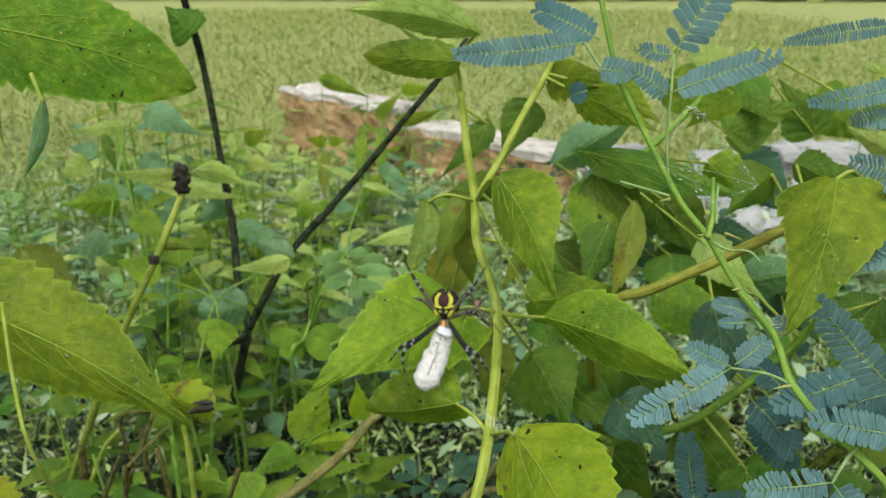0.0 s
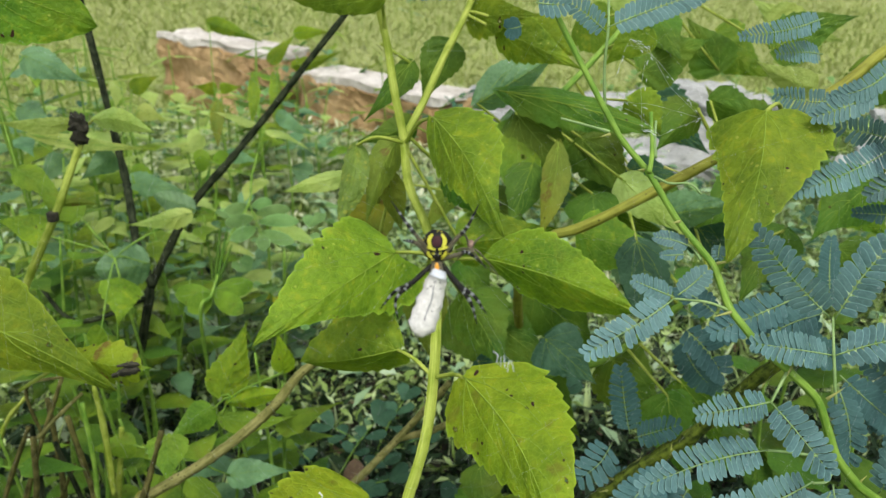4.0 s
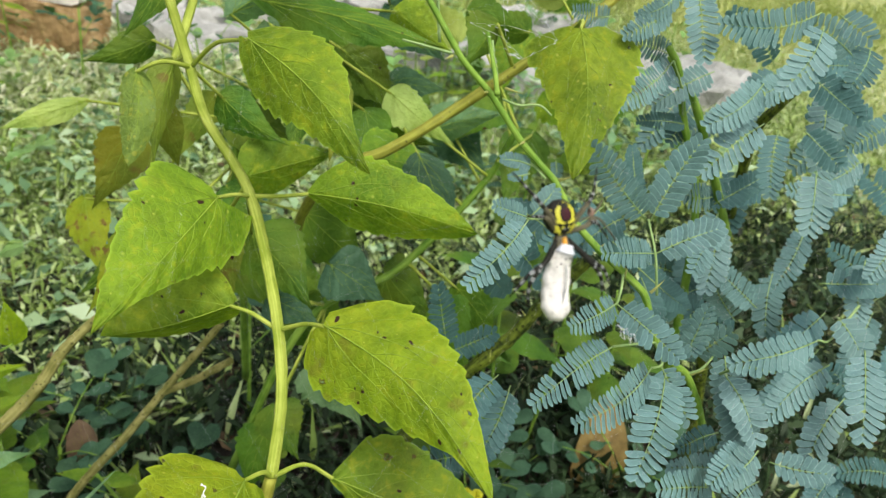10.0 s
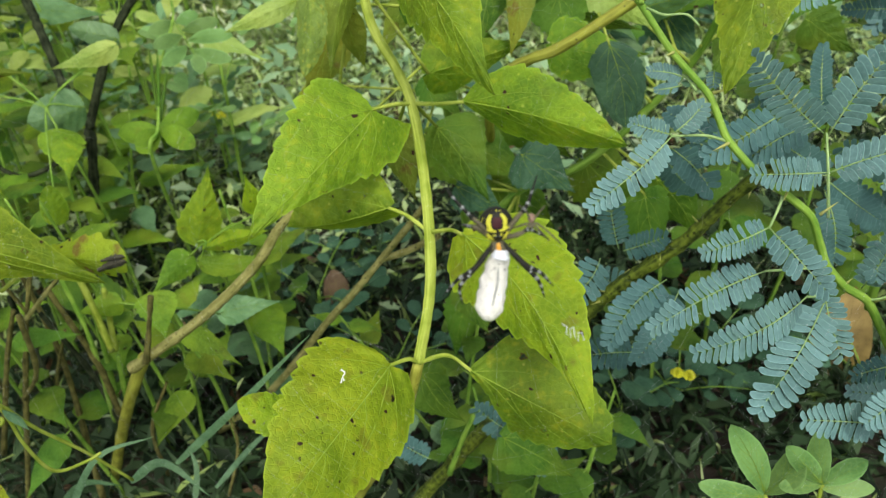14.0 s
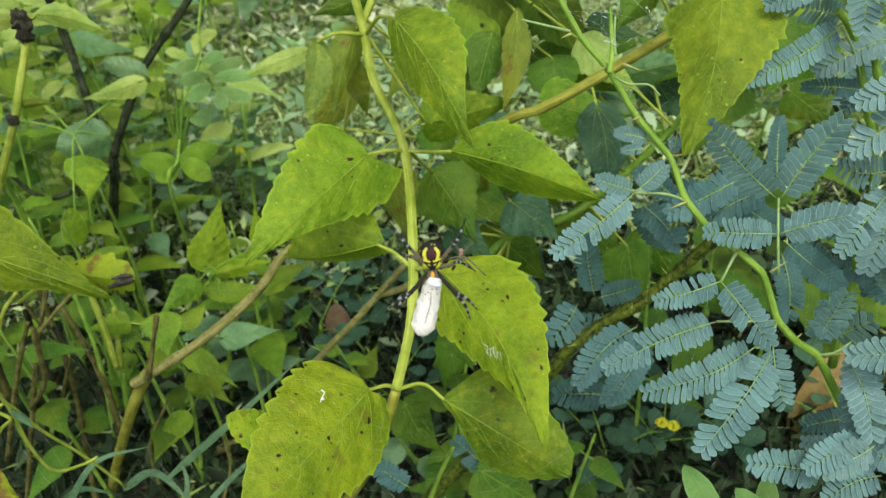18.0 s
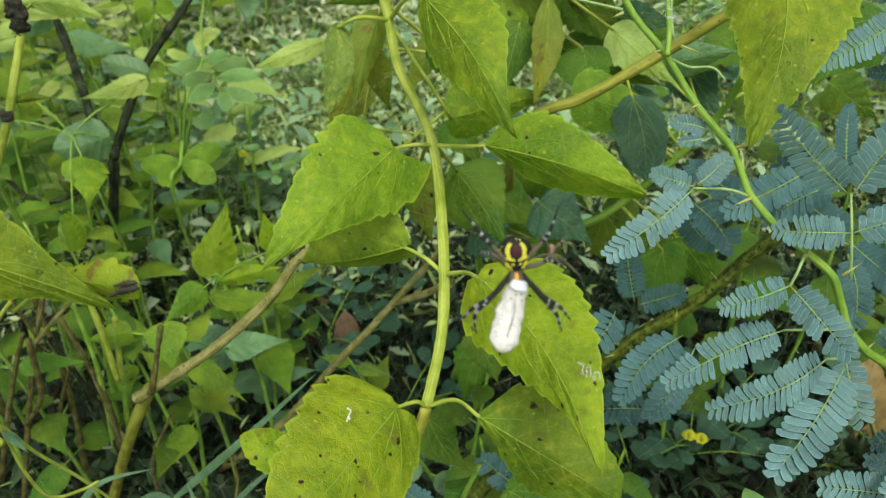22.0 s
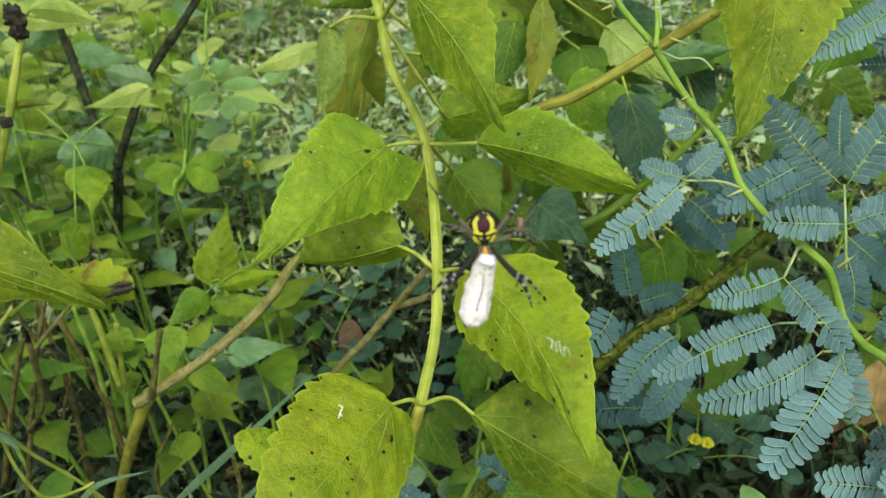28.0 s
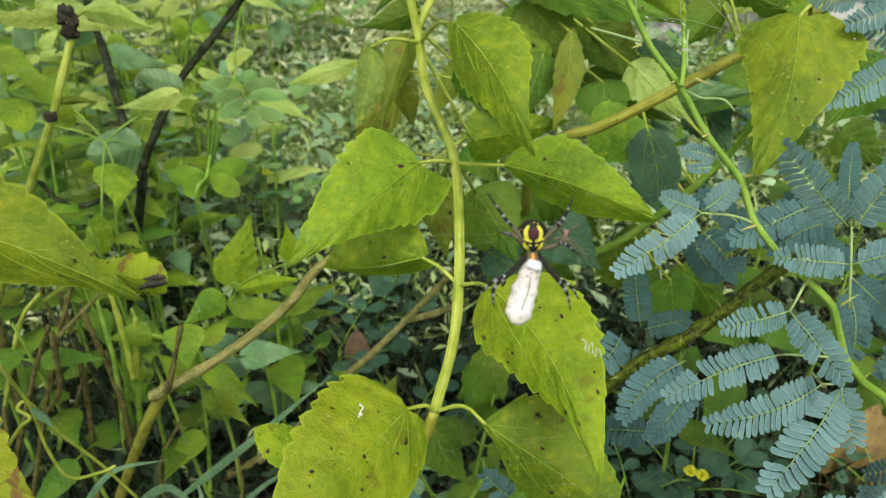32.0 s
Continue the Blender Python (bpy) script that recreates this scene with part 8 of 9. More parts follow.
leaf("leaf", weed_i, (-0.3919, 1.2449, 0.3664), (-0.333, 1.2393, 0.3676), 0.0169, 0.0169, PALEGREEN, "ovate", seed=919, teeth=9, petiole=[(-0.4705, 1.2548, 0.3066), (-0.4757, 1.2492, 0.3832)], pr=.0009, vmat=STEM_GREEN)
leaf("leaf", weed_i, (-0.4007, 1.2366, 0.3426), (-0.4259, 1.1761, 0.3187), 0.0182, 0.0182, SHADEGREEN, "ovate", seed=923, teeth=9, petiole=[(-0.4705, 1.2548, 0.3066), (-0.4757, 1.2492, 0.3832)], pr=.0009, vmat=STEM_GREEN)


# ---- bare upright stalks low in the weeds ----
def stalk(a, b, c, r, mat):
    ob = thing("weed_stalk", a, "bare upright weed stalk, yellow-green to brown", "plant stem", "bare weed stalks")
    stem_part("stalk", ob, [a, b, c], (r * 1.15, r, r * .8), mat, 22, 7, .10, int(abs(a[0]) * 1e4))


stalk((-0.2727, 0.5942, 0.0386), (-0.2547, 0.6215, 0.2095), (-0.2532, 0.6273, 0.3159), .0027, STEM_TWIG)
stalk((-0.3301, 0.5823, 0.0743), (-0.2647, 0.5868, 0.2612), (-0.2286, 0.5992, 0.352), .0022, STEM_TWIG)
stalk((-0.2333, 0.6104, 0.135), (-0.2168, 0.5972, 0.2539), (-0.2182, 0.6025, 0.326), .0022, STEM_GREEN)
stalk((-0.2321, 0.6379, 0.1377), (-0.2187, 0.6336, 0.2343), (-0.2129, 0.6279, 0.2942), .0022, STEM_GREEN)
stalk((-0.3079, 0.5602, 0.1832), (-0.2657, 0.5551, 0.2862), (-0.2374, 0.5446, 0.3458), .0022, STEM_TWIG)
stalk((-0.2808, 0.6107, 0.0576), (-0.2831, 0.6488, 0.2043), (-0.2805, 0.6517, 0.2744), .0030, STEM_DARK)
stalk((-0.3206, 0.6085, 0.2088), (-0.2805, 0.5996, 0.3064), (-0.2559, 0.595, 0.3397), .0020, STEM)
stalk((-0.2298, 0.5389, 0.3404), (-0.2065, 0.5293, 0.367), (-0.1905, 0.5259, 0.3831), .0016, STEM_PALE)
stalk((-0.1786, 0.6538, 0.1061), (-0.1509, 0.6561, 0.149), (-0.1343, 0.6562, 0.1862), .0022, STEM_GREEN)
stalk((0.041, 0.4094, 0.2116), (0.0532, 0.4107, 0.2492), (0.0611, 0.4065, 0.2788), .0020, STEM_GREEN)

stalk((-0.2485, 0.5746, 0.3154), (-0.2555, 0.5703, 0.2589), (-0.2815, 0.5825, 0.2186), .0022, STEM_TWIG)
stalk((-0.2223, 0.5972, 0.154), (-0.2202, 0.5983, 0.2216), (-0.2297, 0.5978, 0.3171), .0028, STEM_TWIG)
stalk((-0.2275, 0.6056, 0.1304), (-0.2326, 0.6106, 0.2013), (-0.2452, 0.6041, 0.2883), .0026, STEM_DARK)
stalk((-0.3071, 0.6088, 0.2127), (-0.3008, 0.607, 0.2777), (-0.2987, 0.608, 0.3125), .0037, STEM_TWIG)
stalk((-0.2337, 0.5557, 0.328), (-0.2366, 0.5529, 0.373), (-0.208, 0.5446, 0.3862), .0013, STEM_TWIG)
stalk((-0.2066, 0.6032, 0.2313), (-0.2048, 0.6014, 0.2953), (-0.2063, 0.5999, 0.3423), .0026, STEM)
stalk((-0.2087, 0.6181, 0.217), (-0.2023, 0.6185, 0.252), (-0.1967, 0.6196, 0.2878), .0026, STEM)
stalk((-0.2185, 0.6141, 0.1437), (-0.2131, 0.6164, 0.1809), (-0.2074, 0.6145, 0.2127), .0026, STEM_GREEN)
stalk((-0.2773, 0.6199, 0.136), (-0.2649, 0.6137, 0.1969), (-0.2352, 0.6075, 0.2624), .0018, STEM_TWIG)
stalk((-0.2098, 0.6078, 0.0393), (-0.2062, 0.6107, 0.1096), (-0.1789, 0.6195, 0.1608), .0018, STEM_TWIG)
stalk((-0.3214, 0.5316, 0.1761), (-0.2975, 0.5407, 0.2267), (-0.2895, 0.5459, 0.2682), .0019, STEM_TWIG)
stalk((-0.1458, 0.5422, 0.0704), (-0.1258, 0.553, 0.1222), (-0.124, 0.5597, 0.1641), .0015, STEM_TWIG)

# ---- climbing tendril and long grass blades ----
tend = thing("twining_vine", (-0.2135, 0.3248, 0.3996), "thin yellow-green twining vine with a small pointed leaf", "vine")
stem_part("vine", tend, [(-0.215, 0.3251, 0.3996), (-0.201, 0.3387, 0.4205), (-0.1889, 0.348, 0.4356), (-0.1829, 0.3504, 0.4401), (-0.1887, 0.3541, 0.4433), (-0.185, 0.359, 0.4423), (-0.179, 0.3662, 0.4121), (-0.1679, 0.3747, 0.3765), (-0.157, 0.3861, 0.3282)], (.0011, .0010, .0009), STEM, 50, 6, 0.02, 33)
stem_part("vine", tend, [(-0.2138, 0.3916, 0.5412), (-0.1993, 0.3639, 0.5145), (-0.1861, 0.3438, 0.4894), (-0.1844, 0.3571, 0.4433), (-0.183, 0.3555, 0.4137), (-0.1793, 0.3589, 0.3863), (-0.1658, 0.3646, 0.3805), (-0.1584, 0.3689, 0.3797)], (.0011, .0009), STEM, 40, 6, 0.02, 34)
leaf("leaf", tend, (-0.1816, 0.3532, 0.4441), (-0.1682, 0.3373, 0.4436), 0.0027, 0.0015, GRASS, seed=60, shape="lance", teeth=0, veins=False)


def blade(B, M, T, w, seed):
    """An arched grass blade through three points, keeled along its middle."""
    ob = thing("grass_blade", B, "long bluish grass blade arching over", "grass", "long grass blades")
    line = spline([B, M, T], 22) - np.asarray(B)
    tan = np.gradient(line, axis=0)
    vs, fs, uv = [], [], []
    for i, (p, t) in enumerate(zip(line, tan)):
        t = unit(t)
        s = unit(np.cross(t, EYE0 - np.asarray(B)))
        n = np.cross(s, t)
        h = w * min(1, 0.5 + 3 * i / 21) * (1 - (i / 21) ** 2.2)
        for k in (-1, 0, 1):
            vs.append(p + s * k * h + n * (0.35 * h * (1 - abs(k))))
            uv.append((i / 21, k))
    for i in range(21):
        for k in (0, 1):
            fs.append((i * 3 + k, i * 3 + k + 1, i * 3 + k + 4, i * 3 + k + 3))
    part("blade", mesh("blade", vs, fs, GRASS, uv), ob)


blade((-0.1501, 0.4522, 0.25), (-0.0909, 0.4242, 0.328), (-0.036, 0.4107, 0.3906), .0030, 1)
blade((-0.1993, 0.3828, 0.313), (-0.1745, 0.3991, 0.3402), (-0.1383, 0.398, 0.3482), .0022, 2)
blade((-0.1639, 0.3992, 0.3102), (-0.1419, 0.401, 0.3182), (-0.1176, 0.3808, 0.2986), .0030, 3)
blade((-0.1403, 0.4188, 0.2428), (-0.1337, 0.4332, 0.2628), (-0.1362, 0.4442, 0.2763), .0022, 4)
blade((-0.1399, 0.4859, 0.1643), (-0.1031, 0.5124, 0.1748), (-0.0656, 0.5335, 0.1785), .0026, 5)
blade((-0.2115, 0.4086, 0.2936), (-0.2035, 0.4331, 0.2776), (-0.1853, 0.4391, 0.2572), .0026, 6)

# ---- glaucous seedling in front ----
senna = thing("pale_leaved_seedling", (0.2352, 0.2979, 0.2504), "seedling with smooth pale green oblong leaflets", "plant")
stem_part("stem", senna, [(0.1848, 0.2624, 0.3384), (0.2029, 0.2598, 0.2826), (0.2552, 0.2784, 0.1232)], (.0012, .0016), STEM, 14, 7, 0.02, 61)
stem_part("stem", senna, [(0.211, 0.253, 0.3494), (0.2157, 0.2513, 0.2912), (0.2552, 0.2784, 0.1232)], (.0012, .0016), STEM, 14, 7, 0.02, 62)
leaf("leaf", senna, (0.1848, 0.2624, 0.3384), (0.1595, 0.2739, 0.3957), 0.0078, 0.0078, GLAUCOUS, "elliptic", seed=200, teeth=0, lobe=0, curl=.05, arch=.03)
leaf("leaf", senna, (0.1848, 0.2624, 0.3384), (0.1948, 0.2594, 0.3779), 0.0084, 0.0073, GLAUCOUS, "elliptic", seed=201, teeth=0, lobe=0, curl=.05, arch=.03)
leaf("leaf", senna, (0.1845, 0.2616, 0.3374), (0.1438, 0.2677, 0.3594), 0.0062, 0.0056, GLAUCOUS, "elliptic", seed=202, teeth=0, lobe=0, curl=.05, arch=.03)
leaf("leaf", senna, (0.211, 0.253, 0.3494), (0.2004, 0.2584, 0.3944), 0.0060, 0.0060, GLAUCOUS, "elliptic", seed=203, teeth=0, lobe=0, curl=.05, arch=.03)
leaf("leaf", senna, (0.211, 0.253, 0.3494), (0.1827, 0.2579, 0.3894), 0.0060, 0.0055, GLAUCOUS, "elliptic", seed=204, teeth=0, lobe=0, curl=.05, arch=.03)
leaf("leaf", senna, (0.211, 0.253, 0.3494), (0.2275, 0.2478, 0.3713), 0.0055, 0.0060, GLAUCOUS, "elliptic", seed=205, teeth=0, lobe=0, curl=.05, arch=.03)
leaf("leaf", senna, (0.2109, 0.2526, 0.3489), (0.1852, 0.2564, 0.3554), 0.0050, 0.0045, GLAUCOUS, "elliptic", seed=206, teeth=0, lobe=0, curl=.05, arch=.03)
leaf("leaf", senna, (0.2106, 0.2514, 0.3473), (0.2351, 0.2421, 0.3498), 0.0050, 0.0050, GLAUCOUS, "elliptic", seed=207, teeth=0, lobe=0, curl=.05, arch=.03)

# ---- fallen dry leaf ----
dry = thing("fallen_leaf", (0.512, 0.535, 0.004), "curled orange-brown dry leaf leaning in the herbs", "dead leaf")
leaf("blade", dry, (0.512, 0.535, 0.004), (0.548, 0.572, 0.108), .030, .032, DRY, seed=70, shape="broad", teeth=0, curl=-.35, arch=.12, vmat=STEM_TWIG)
dry2 = thing("fallen_leaf", (0.0005, 0.7968, 0.072), "brown dead leaf caught low among the herbs", "dead leaf")
leaf("blade", dry2, (-0.0002, 0.791, 0.0479), (0.0023, 0.8098, 0.0891), .016, .016, DEADLEAF, seed=71, shape="broad", teeth=0, curl=.3, arch=.1, vmat=STEM_BROWN)

# ---- spider, its wrapped prey and its web ----
HUB = np.array((0.008, 0.192, 0.630))
SR, SF, SU = np.array((0.9865, -0.1619, 0.0239)), np.array((0.1575, 0.8995, -0.4075)), np.array((0.0445, 0.4058, 0.9129))


def at_web(x, z, y=0.0):
    """Point of the web's plane, in metres to the right of and above the hub."""
    return HUB + SR * x + SU * z + SF * y


def spider():
    ob = thing("spider", HUB, "black and yellow orb-weaver spider with banded legs, hanging head down", "spider")
    R = Matrix((SR, SF, SU)).transposed().to_4x4()
    ob.matrix_world = Matrix.Translation(HUB) @ R
    ab = 0.0038

    def prof(t):
        s = math.sin(math.pi * (0.04 + 0.92 * t))
        return (-0.0042 + 0.0084 * t, ab * s ** .62 * (0.86 + .22 * t), ab * .8 * s ** .62, 0.0)
    v, f = spindle(20, 15, prof)
    v = v + np.array([noise.noise_vector(V(p) * 900) for p in v]) * 0.00016
    body = part("abdomen", mesh("abdomen", v, f, SP_BLACK), ob, "dark abdomen with yellow bars")

    def strip(pts, w, mat, name, lift=.00012):
        line = spline([(x, 0, z) for x, z in pts], 12)
        vs, fs = [], []
        for i, p in enumerate(line):
            t = unit(np.gradient(line, axis=0)[i])
            s = np.array((t[2], 0, -t[0]))
            h = w * (0.55 + 0.45 * math.sin(math.pi * (i + .5) / 12))
            for k in (-1, -.4, .4, 1):
                q = p + s * k * h
                r2 = min(.97, (q[0] / (ab * .98)) ** 2 + ((q[2]) / .0044) ** 2)
                vs.append((q[0], -ab * .80 * (1 - r2) ** .5 - lift, q[2]))
        for i in range(11):
            for k in range(3):
                fs.append((i * 4 + k, i * 4 + k + 1, i * 4 + k + 5, i * 4 + k + 4))
        part(name, mesh(name, vs, fs, mat), body)
    for q in (-1, 1):
        strip([(q * .0010, .0030), (q * .0017, .0018), (q * .0017, .0006), (q * .0013, -.0004)], .00044, SP_YELLOW, "yellow_band")
        strip([(q * .0030, -.0004), (q * .0021, -.0004), (q * .0012, -.0007), (q * .0003, -.0010)], .00034, SP_YELLOW, "yellow_bar", .00010)
        strip([(q * .0021, -.0014), (q * .0018, -.0022), (q * .0011, -.0030)], .00038, SP_YELLOW, "yellow_patch", .00009)
        strip([(q * .0008, -.0014), (q * .0007, -.0022)], .00030, SP_YELLOW, "yellow_patch", .00009)
        strip([(q * .0012, -.0013), (q * .0004, -.0017)], .00016, SP_BLACK, "dark_mark", .00020)
        strip([(q * .0013, -.0023), (q * .0004, -.0027)], .00016, SP_BLACK, "dark_mark", .00020)
        strip([(q * .0004, -.0020), (q * .0004, -.0024)], .00014, SP_GREY, "pale_mark", .00020)
    strip([(0, .0024), (0, .0012), (0, -.0002)], .0011, SP_MAROON, "maroon_patch", .00017)
    rng = np.random.default_rng(5)
    for k in range(24):
        an = rng.uniform(0, 6.28)
        x, z = rng.uniform(.0027, .0034) * math.cos(an), rng.uniform(.0032, .0039) * math.sin(an)
        vv, ff = spindle(6, 4, lambda t: (-.00018 + .00036 * t, .0002 * math.sin(math.pi * (.1 + .8 * t)), .0002 * math.sin(math.pi * (.1 + .8 * t)), 0))
        d = part("yellow_dot", mesh("yellow_dot", vv, ff, SP_YELLOW), body)
        d.location = (x, -.0014, z)
    body.scale, body.location = (1.0, .85, .88), (0, 0, -.0006)
    v, f = spindle(14, 10, lambda t: (-.0082 + .0046 * t, .0019 * math.sin(math.pi * (.08 + .84 * t)) ** .6, .0014 * math.sin(math.pi * (.08 + .84 * t)) ** .6, 0))
    part("head", mesh("head", v, f, SP_OLIVE), ob, "small grey-brown head and chest")
    v, f = spindle(10, 8, lambda t: (-.0068 + .0024 * t, .00050 * math.sin(math.pi * (.1 + .8 * t)) ** .6, .0007, -.0013))
    part("breastplate", mesh("breastplate", v, f, SP_ORANGE), ob, "orange breastplate")
    for i, pts in enumerate((
            ((-.0012, -.0033), (-.0034, .0002), (-.0066, .0042), (-.0104, .0096)), ((-.0012, -.0033), (-.0041, -.0003), (-.0060, .0004), (-.0077, .0006)),
            ((.0012, -.0033), (.0040, .0006), (.0066, .0034), (.0094, .0088)), ((.0013, -.0037), (.0042, -.0027), (.0069, -.0021), (.0108, -.0051)),
            ((-.0012, -.0048), (-.0051, -.0085), (-.0094, -.0109), (-.0128, -.0148)), ((-.0012, -.0048), (-.0056, -.0090), (-.0090, -.0124), (-.0088, -.0172)),
            ((.0012, -.0048), (.0050, -.0097), (.0076, -.0133), (.0090, -.0181)), ((.0012, -.0048), (.0050, -.0093), (.0084, -.0119), (.0110, -.0157)))):
        line = spline([(x, -.0004 - .0022 * math.sin(math.pi * k / (len(pts) - 1)), z) for k, (x, z) in enumerate(pts)], 31)
        v, f, uv = tube(line, (.00042, .00058, .00056, .00048, .00044, .00028, .00012), 8, 0.04, i)
        seg = [1 if k in ((17, 20, 24) if i < 4 else (13, 17, 18, 22, 23, 26)) else 0 for k in range(30)]
        slots = [s for s in seg for _ in range(8)] + [0, 0]
        if i < 4:
            slots = [2 if s == 0 and j < 120 else s for j, s in enumerate(slots)]
        part("leg", mesh("leg", v, f, [SP_BLACK, SP_GREY, SP_OLIVE], uv, slots=slots), ob, "thin leg banded black and pale grey")
    return ob


def small_mate():
    """The small brown male that sits in the web beside her."""
    ob = thing("small_spider", HUB, "tiny pinkish-brown male spider sitting in the web", "spider")
    turn = Matrix((SR, SF, SU)).transposed().to_4x4()
    ob.matrix_world = Matrix.Translation(HUB) @ turn
    cx, cz = 0.0076, -0.0006
    v, f = spindle(12, 9, lambda t: (-.0009 + .0020 * t, .00085 * math.sin(math.pi * (.06 + .88 * t)) ** .7, .0007 * math.sin(math.pi * (.06 + .88 * t)) ** .7, 0))
    part("abdomen", mesh("abdomen", v + np.array((cx, 0, cz + .0003)), f, SP_PINK), ob)
    v, f = spindle(10, 7, lambda t: (-.0008 + .0011 * t, .00055 * math.sin(math.pi * (.1 + .8 * t)) ** .7, .0005 * math.sin(math.pi * (.1 + .8 * t)) ** .7, 0))
    part("head", mesh("head", v + np.array((cx, 0, cz - .0010)), f, SP_OLIVE), ob)
    for i, (ax, az, bx, bz) in enumerate(((-.0012, .0022, -.0026, .0036), (.0014, .0014, .0030, .0026), (-.0020, -.0006, -.0046, -.0014), (.0018, -.0014, .0060, -.0062), (.0010, -.0018, .0034, -.0050), (-.0016, -.0016, -.0034, -.0034))):
        line = spline([(cx, 0, cz - .0006), (cx + ax, -.0008, cz + az), (cx + bx, 0, cz + bz)], 12)
        v, f, uv = tube(line, (.00026, .00024, .00014), 6, .05, i)
        part("leg", mesh("leg", v, f, SP_OLIVE, uv), ob)
    return ob


def prey():
    ob = thing("wrapped_prey", HUB, "prey wrapped in a bundle of white silk, speckled dark", "silk bundle")
    R = Matrix((SR, SF, SU)).transposed().to_4x4()
    ob.matrix_world = Matrix.Translation(HUB) @ R
    a, b = np.array((0.00055, -0.0006, -0.00631)), np.array((-0.00400, -0.0012, -0.02060))
    L = np.linalg.norm(b - a)
    ax = (b - a) / L
    sd = np.array((-ax[2], 0, ax[0]))

    def prof(t):
        w = np.interp(t, (0, .06, .18, .4, .65, .85, .94, 1), (.46, .62, .74, .92, 1.0, .97, .80, .42))
        return (t * L, .0031 * w, .0025 * w, 0.0)
    v, f = spindle(18, 26, prof)
    v = v + np.array([noise.noise_vector(V(p) * 520) for p in v]) * 0.00046
    w = np.array([a + ax * p[2] + sd * p[0] + np.array((0, p[1] + .001 * math.sin(p[2] * 300), 0)) for p in v])
    body = part("silk", mesh("silk", w, f, SILK), ob)
    v, f = spindle(14, 8, lambda t: (t * .0017 - .0003, .0019 * (.8 + .3 * t), .0019 * (.8 + .3 * t), -.0002))
    v = v + np.array([noise.noise_vector(V(p) * 700) for p in v]) * 0.0003
    w = np.array([a + ax * p[2] + sd * p[0] + np.array((0, p[1], 0)) for p in v])
    part("silk_collar", mesh("silk_collar", w, f, SILK_NEW), ob, "fresh bluish-white silk collar")
    rng = np.random.default_rng(9)
    for k in range(22):
        t, x = rng.uniform(.15, .9), rng.uniform(-.7, .7)
        vv, ff = spindle(6, 4, lambda q: (-.00014 + .00028 * q, .00022 * math.sin(math.pi * (.1 + .8 * q)), .00016, 0))
        d = part("speck", mesh("speck", vv, ff, SP_BLACK), body)
        W = .0028 * np.interp(t, (0, .18, .65, .95, 1), (.5, .74, 1, .75, .3))
        d.location = a + ax * L * t + sd * x * W + np.array((0, -.0023 * (1 - x * x) ** .5 * .95 + .001 * math.sin(t * L * 300), 0))
    seam = spline([a + ax * L * t + sd * x + np.array((0, -.0026 * w, 0)) for t, x, w in ((.22, -.0002, .66), (.45, .0003, .90), (.7, .0001, 1.0), (.92, .0005, .9))], 14)
    v, f, uv = tube(seam, (.00010, .00016, .00012), 5, .2, 4)
    part("seam", mesh("seam", v, f, SP_GREY, uv), body, "thin grey fold along the silk")
    return ob


def strand_mesh(lines, r, mat, name, sides=4, at=HUB):
    vv, ff, uu, o = [], [], [], 0
    for ln in lines:
        v, f, uv = tube(np.array(ln), (r, r), sides, 0, 0, at)
        vv.append(v)
        uu.append(uv)
        ff += [tuple(i + o for i in q) for q in f]
        o += len(v)
    return mesh(name, np.vstack(vv), ff, mat, np.vstack(uu))


def web():
    ob = thing("orb_web", HUB, "thin orb web with fine radial and spiral threads", "spider web")
    rng = np.random.default_rng(12)
    n = 26
    ang = np.sort(np.arange(n) * 2 * math.pi / n + rng.normal(0, .05, n))
    reach = 0.20
    for a in ang:
        p, q = at_web(.008 * math.cos(a), .008 * math.sin(a)), at_web(reach * math.cos(a), reach * math.sin(a) * (.95 if math.sin(a) > 0 else 1.15), .01)
        part("radial_thread", strand_mesh([[p, (p + q) / 2, q]], 0.000006, THREAD, "radial_thread", 3), ob)
    for k in range(26):
        r = .045 + .0056 * k
        line = []
        for i in range(n + 1):
            a = ang[i % n] + 2 * math.pi * (i // n) + math.pi * .86
            low = math.sin(a) < .25
            if not low and k % 4:
                if len(line) > 2:
                    break
                line = []
                continue
            line.append(at_web(r * math.cos(a) * (1 + .02 * rng.normal()), r * math.sin(a) * (1.12 if math.sin(a) < 0 else .95)))
        if len(line) > 2:
            part("spiral_thread", strand_mesh([line], 0.000007, THREAD, "spiral_thread", 3), ob)
    # zigzag band of thicker silk
    zig = [at_web(x, z) for x, z in ((0.01220, -0.02523), (0.01344, -0.02605), (0.01303, -0.02770), (0.01412, -0.02879), (0.01399, -0.02660), (0.01481, -0.02633), (0.01495, -0.02852), (0.01563, -0.02989), (0.01577, -0.02770), (0.01659, -0.02797), (0.01700, -0.02989))]
    part("zigzag_band", strand_mesh([zig], 0.00008, SILK_NEW, "zigzag_band", 5), ob, "short white zigzag band of silk")
    for p, q in ((np.array((0.0209, 0.1939, 0.6386)), np.array((0.0255, 0.1919, 0.6359))), (np.array((-0.0271, 0.1893, 0.6098)), np.array((-0.0192, 0.186, 0.6055)))):
        part("stay_thread", strand_mesh([[p, q]], 0.00002, THREAD, "stay_thread", 3), ob)
    return ob


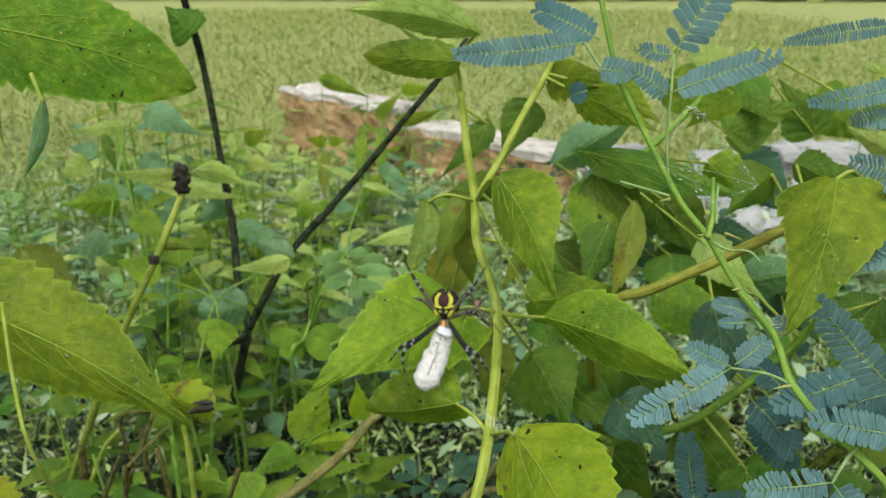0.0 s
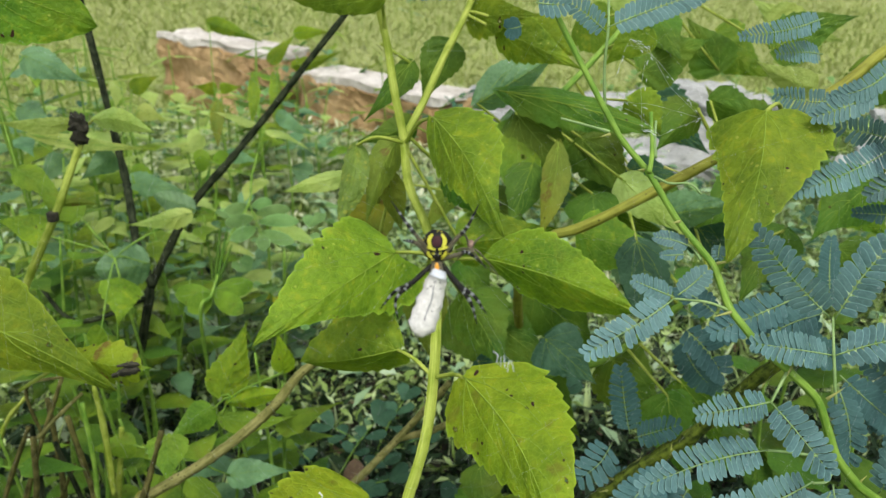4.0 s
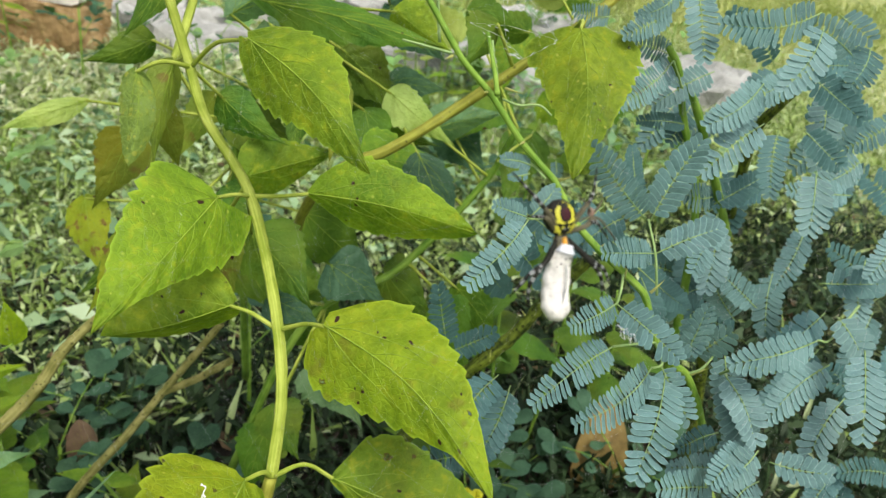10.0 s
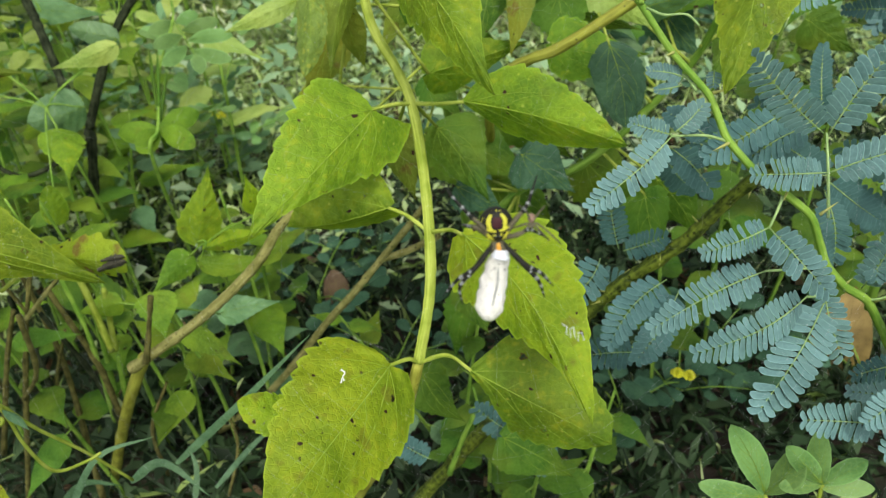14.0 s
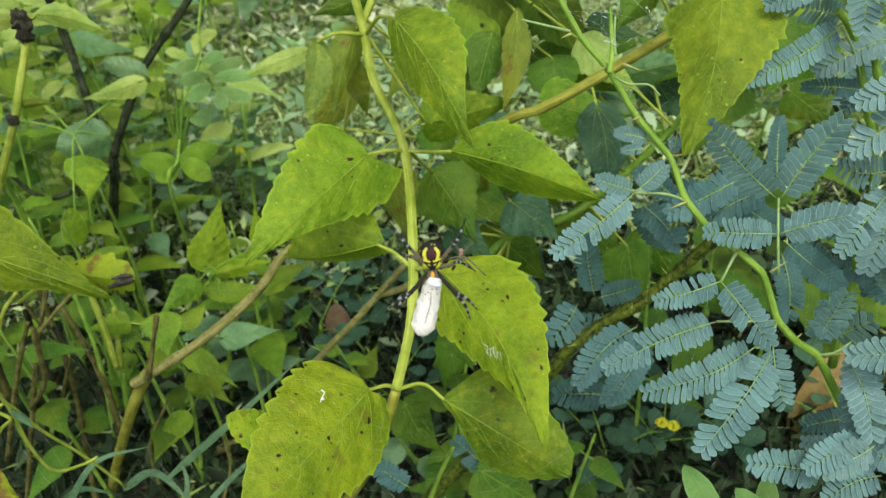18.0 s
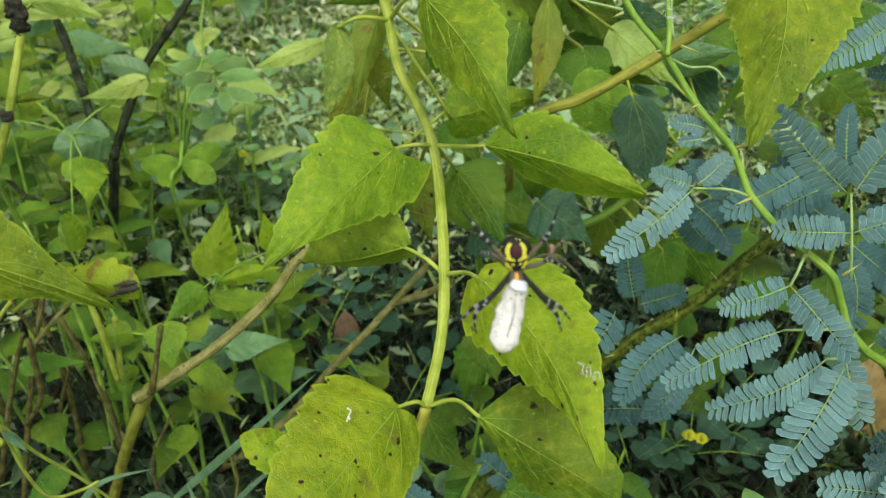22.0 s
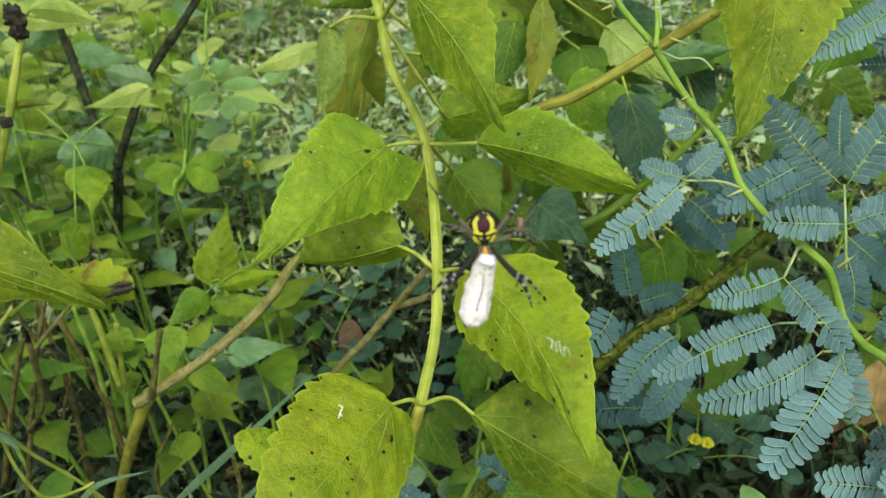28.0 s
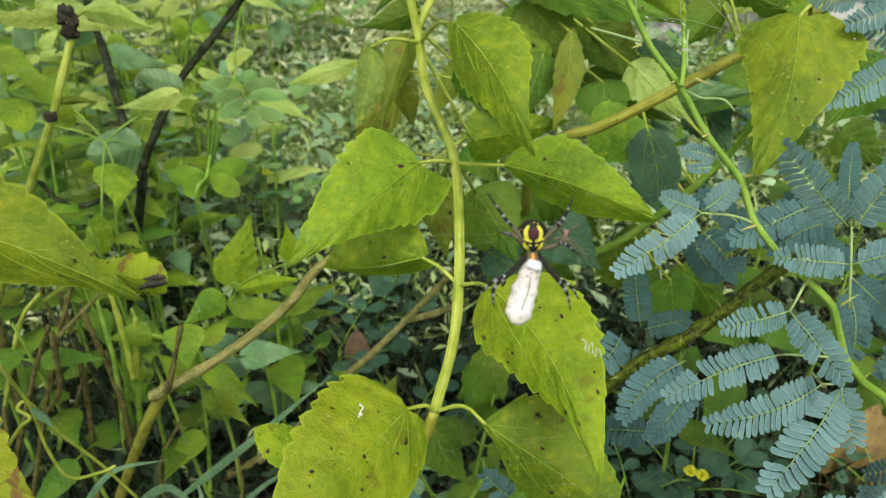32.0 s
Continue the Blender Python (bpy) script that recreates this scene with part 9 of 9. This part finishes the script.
def debris_web():
    """Old tangle of silk with caught scraps beside the mimosa stem."""
    at = np.array((0.124, 0.3521, 0.6228))
    ob = thing("tangled_silk", at, "old tangled silk with pale scraps caught in it", "spider web")
    rng = np.random.default_rng(3)
    kn = [np.array(p) for p in ((0.1225, 0.3618, 0.6436), (0.1082, 0.3589, 0.6317), (0.1218, 0.3464, 0.6216), (0.1258, 0.3456, 0.609), (0.1184, 0.3478, 0.6111), (0.1355, 0.3524, 0.6277), (0.1437, 0.3458, 0.6163), (0.1152, 0.3646, 0.6468), (0.1058, 0.3602, 0.6212))]
    for i in range(11):
        p, q = kn[rng.integers(9)], kn[rng.integers(9)]
        if np.linalg.norm(p - q) < .004:
            continue
        mid = (p + q) / 2 + rng.normal(0, .002, 3)
        part("thread", strand_mesh([[p, mid, q]], 0.00004, THREAD, "thread", 3, at), ob)
        way = unit(q - p)
        for k in range(5):
            c = p + (q - p) * rng.random() + rng.normal(0, .0003, 3)
            part("scrap", strand_mesh([[c, c + way * rng.uniform(.0004, .0011), c + way * .0012 + rng.normal(0, .0003, 3)]], 0.00013, SILK_NEW, "scrap", 4, at), ob)


SPIDER, PREY, MATE = spider(), prey(), small_mate()
web()
debris_web()


def motions():
    """The spiders and the bundle sway a few millimetres with the web."""
    sway = [(0, 2.1, -0.2, -0.4), (0.5, 1.7, -0.6, -1.0), (1, -0.2, -0.5, -1.4), (1.5, 0.2, -0.4, -1.0), (2, -2.4, 0.2, -0.6), (2.5, -1.9, -0.2, -1.4), (3, -2.0, 0.4, -0.3),
            (3.5, -1.2, -0.2, -1.0), (5.5, 0.4, -0.4, -0.7), (6, -0.1, -0.3, -0.7), (6.5, -0.4, -0.2, -0.6), (7, -0.1, -0.2, -0.5), (7.5, 0.1, 0.0, -0.1), (8, -0.5, -0.1, -0.7),
            (8.5, -0.3, -0.2, -0.5), (9, -0.6, 0.2, -0.2), (9.5, -0.4, -0.4, -1.0), (10, -0.4, -0.1, -0.5), (10.5, -0.2, -0.2, -0.6), (11, -0.2, -0.3, -0.7), (11.5, -0.3, -0.2, -0.6),
            (12, -0.4, -0.4, -1.0), (12.5, -0.7, 0.0, -0.4), (13, -0.4, -0.1, -0.3), (13.5, -0.6, -0.1, -0.4), (14, -0.1, -0.2, -0.3), (14.5, -0.4, -0.1, -0.3), (16.5, 0.3, 0.0, 0.1),
            (17, 1.2, -0.5, -0.4), (17.5, 0.4, -0.4, -0.7), (18, 0.3, -0.1, -0.1), (18.5, -0.3, 0.3, 0.6), (19, 0.4, -0.4, -0.5), (19.5, 0.2, -0.2, -0.3), (20, -0.3, -0.1, -0.2),
            (20.5, -0.2, -0.1, -0.3), (21, 0.0, 0.2, 0.2), (21.5, -0.1, 0.1, 0.2), (22, -0.1, 0.0, 0.0), (22.5, 0.0, -0.1, -0.1), (23, -0.2, -0.2, -0.3), (23.5, 0.3, 0.1, 0.4),
            (24, -0.4, 0.4, 0.5), (24.5, -0.4, 0.0, 0.0), (25, 0.1, -0.3, -0.3), (25.5, 0.5, 0.0, 0.2), (28, 0.4, -0.2, -0.1), (29, 0.0, 0.2, 0.2), (30, 0.2, -0.4, -0.5),
            (31, -0.4, 0.3, 0.3), (32, 0.5, -0.1, 0.0)]
    turn = Matrix((SR, SF, SU)).transposed().to_4x4()
    for ob in (SPIDER, PREY, MATE):
        walk(ob, [(t, Matrix.Translation(V(HUB) + V((x, y, z)) * .001) @ turn) for t, x, y, z in sway])


motions()
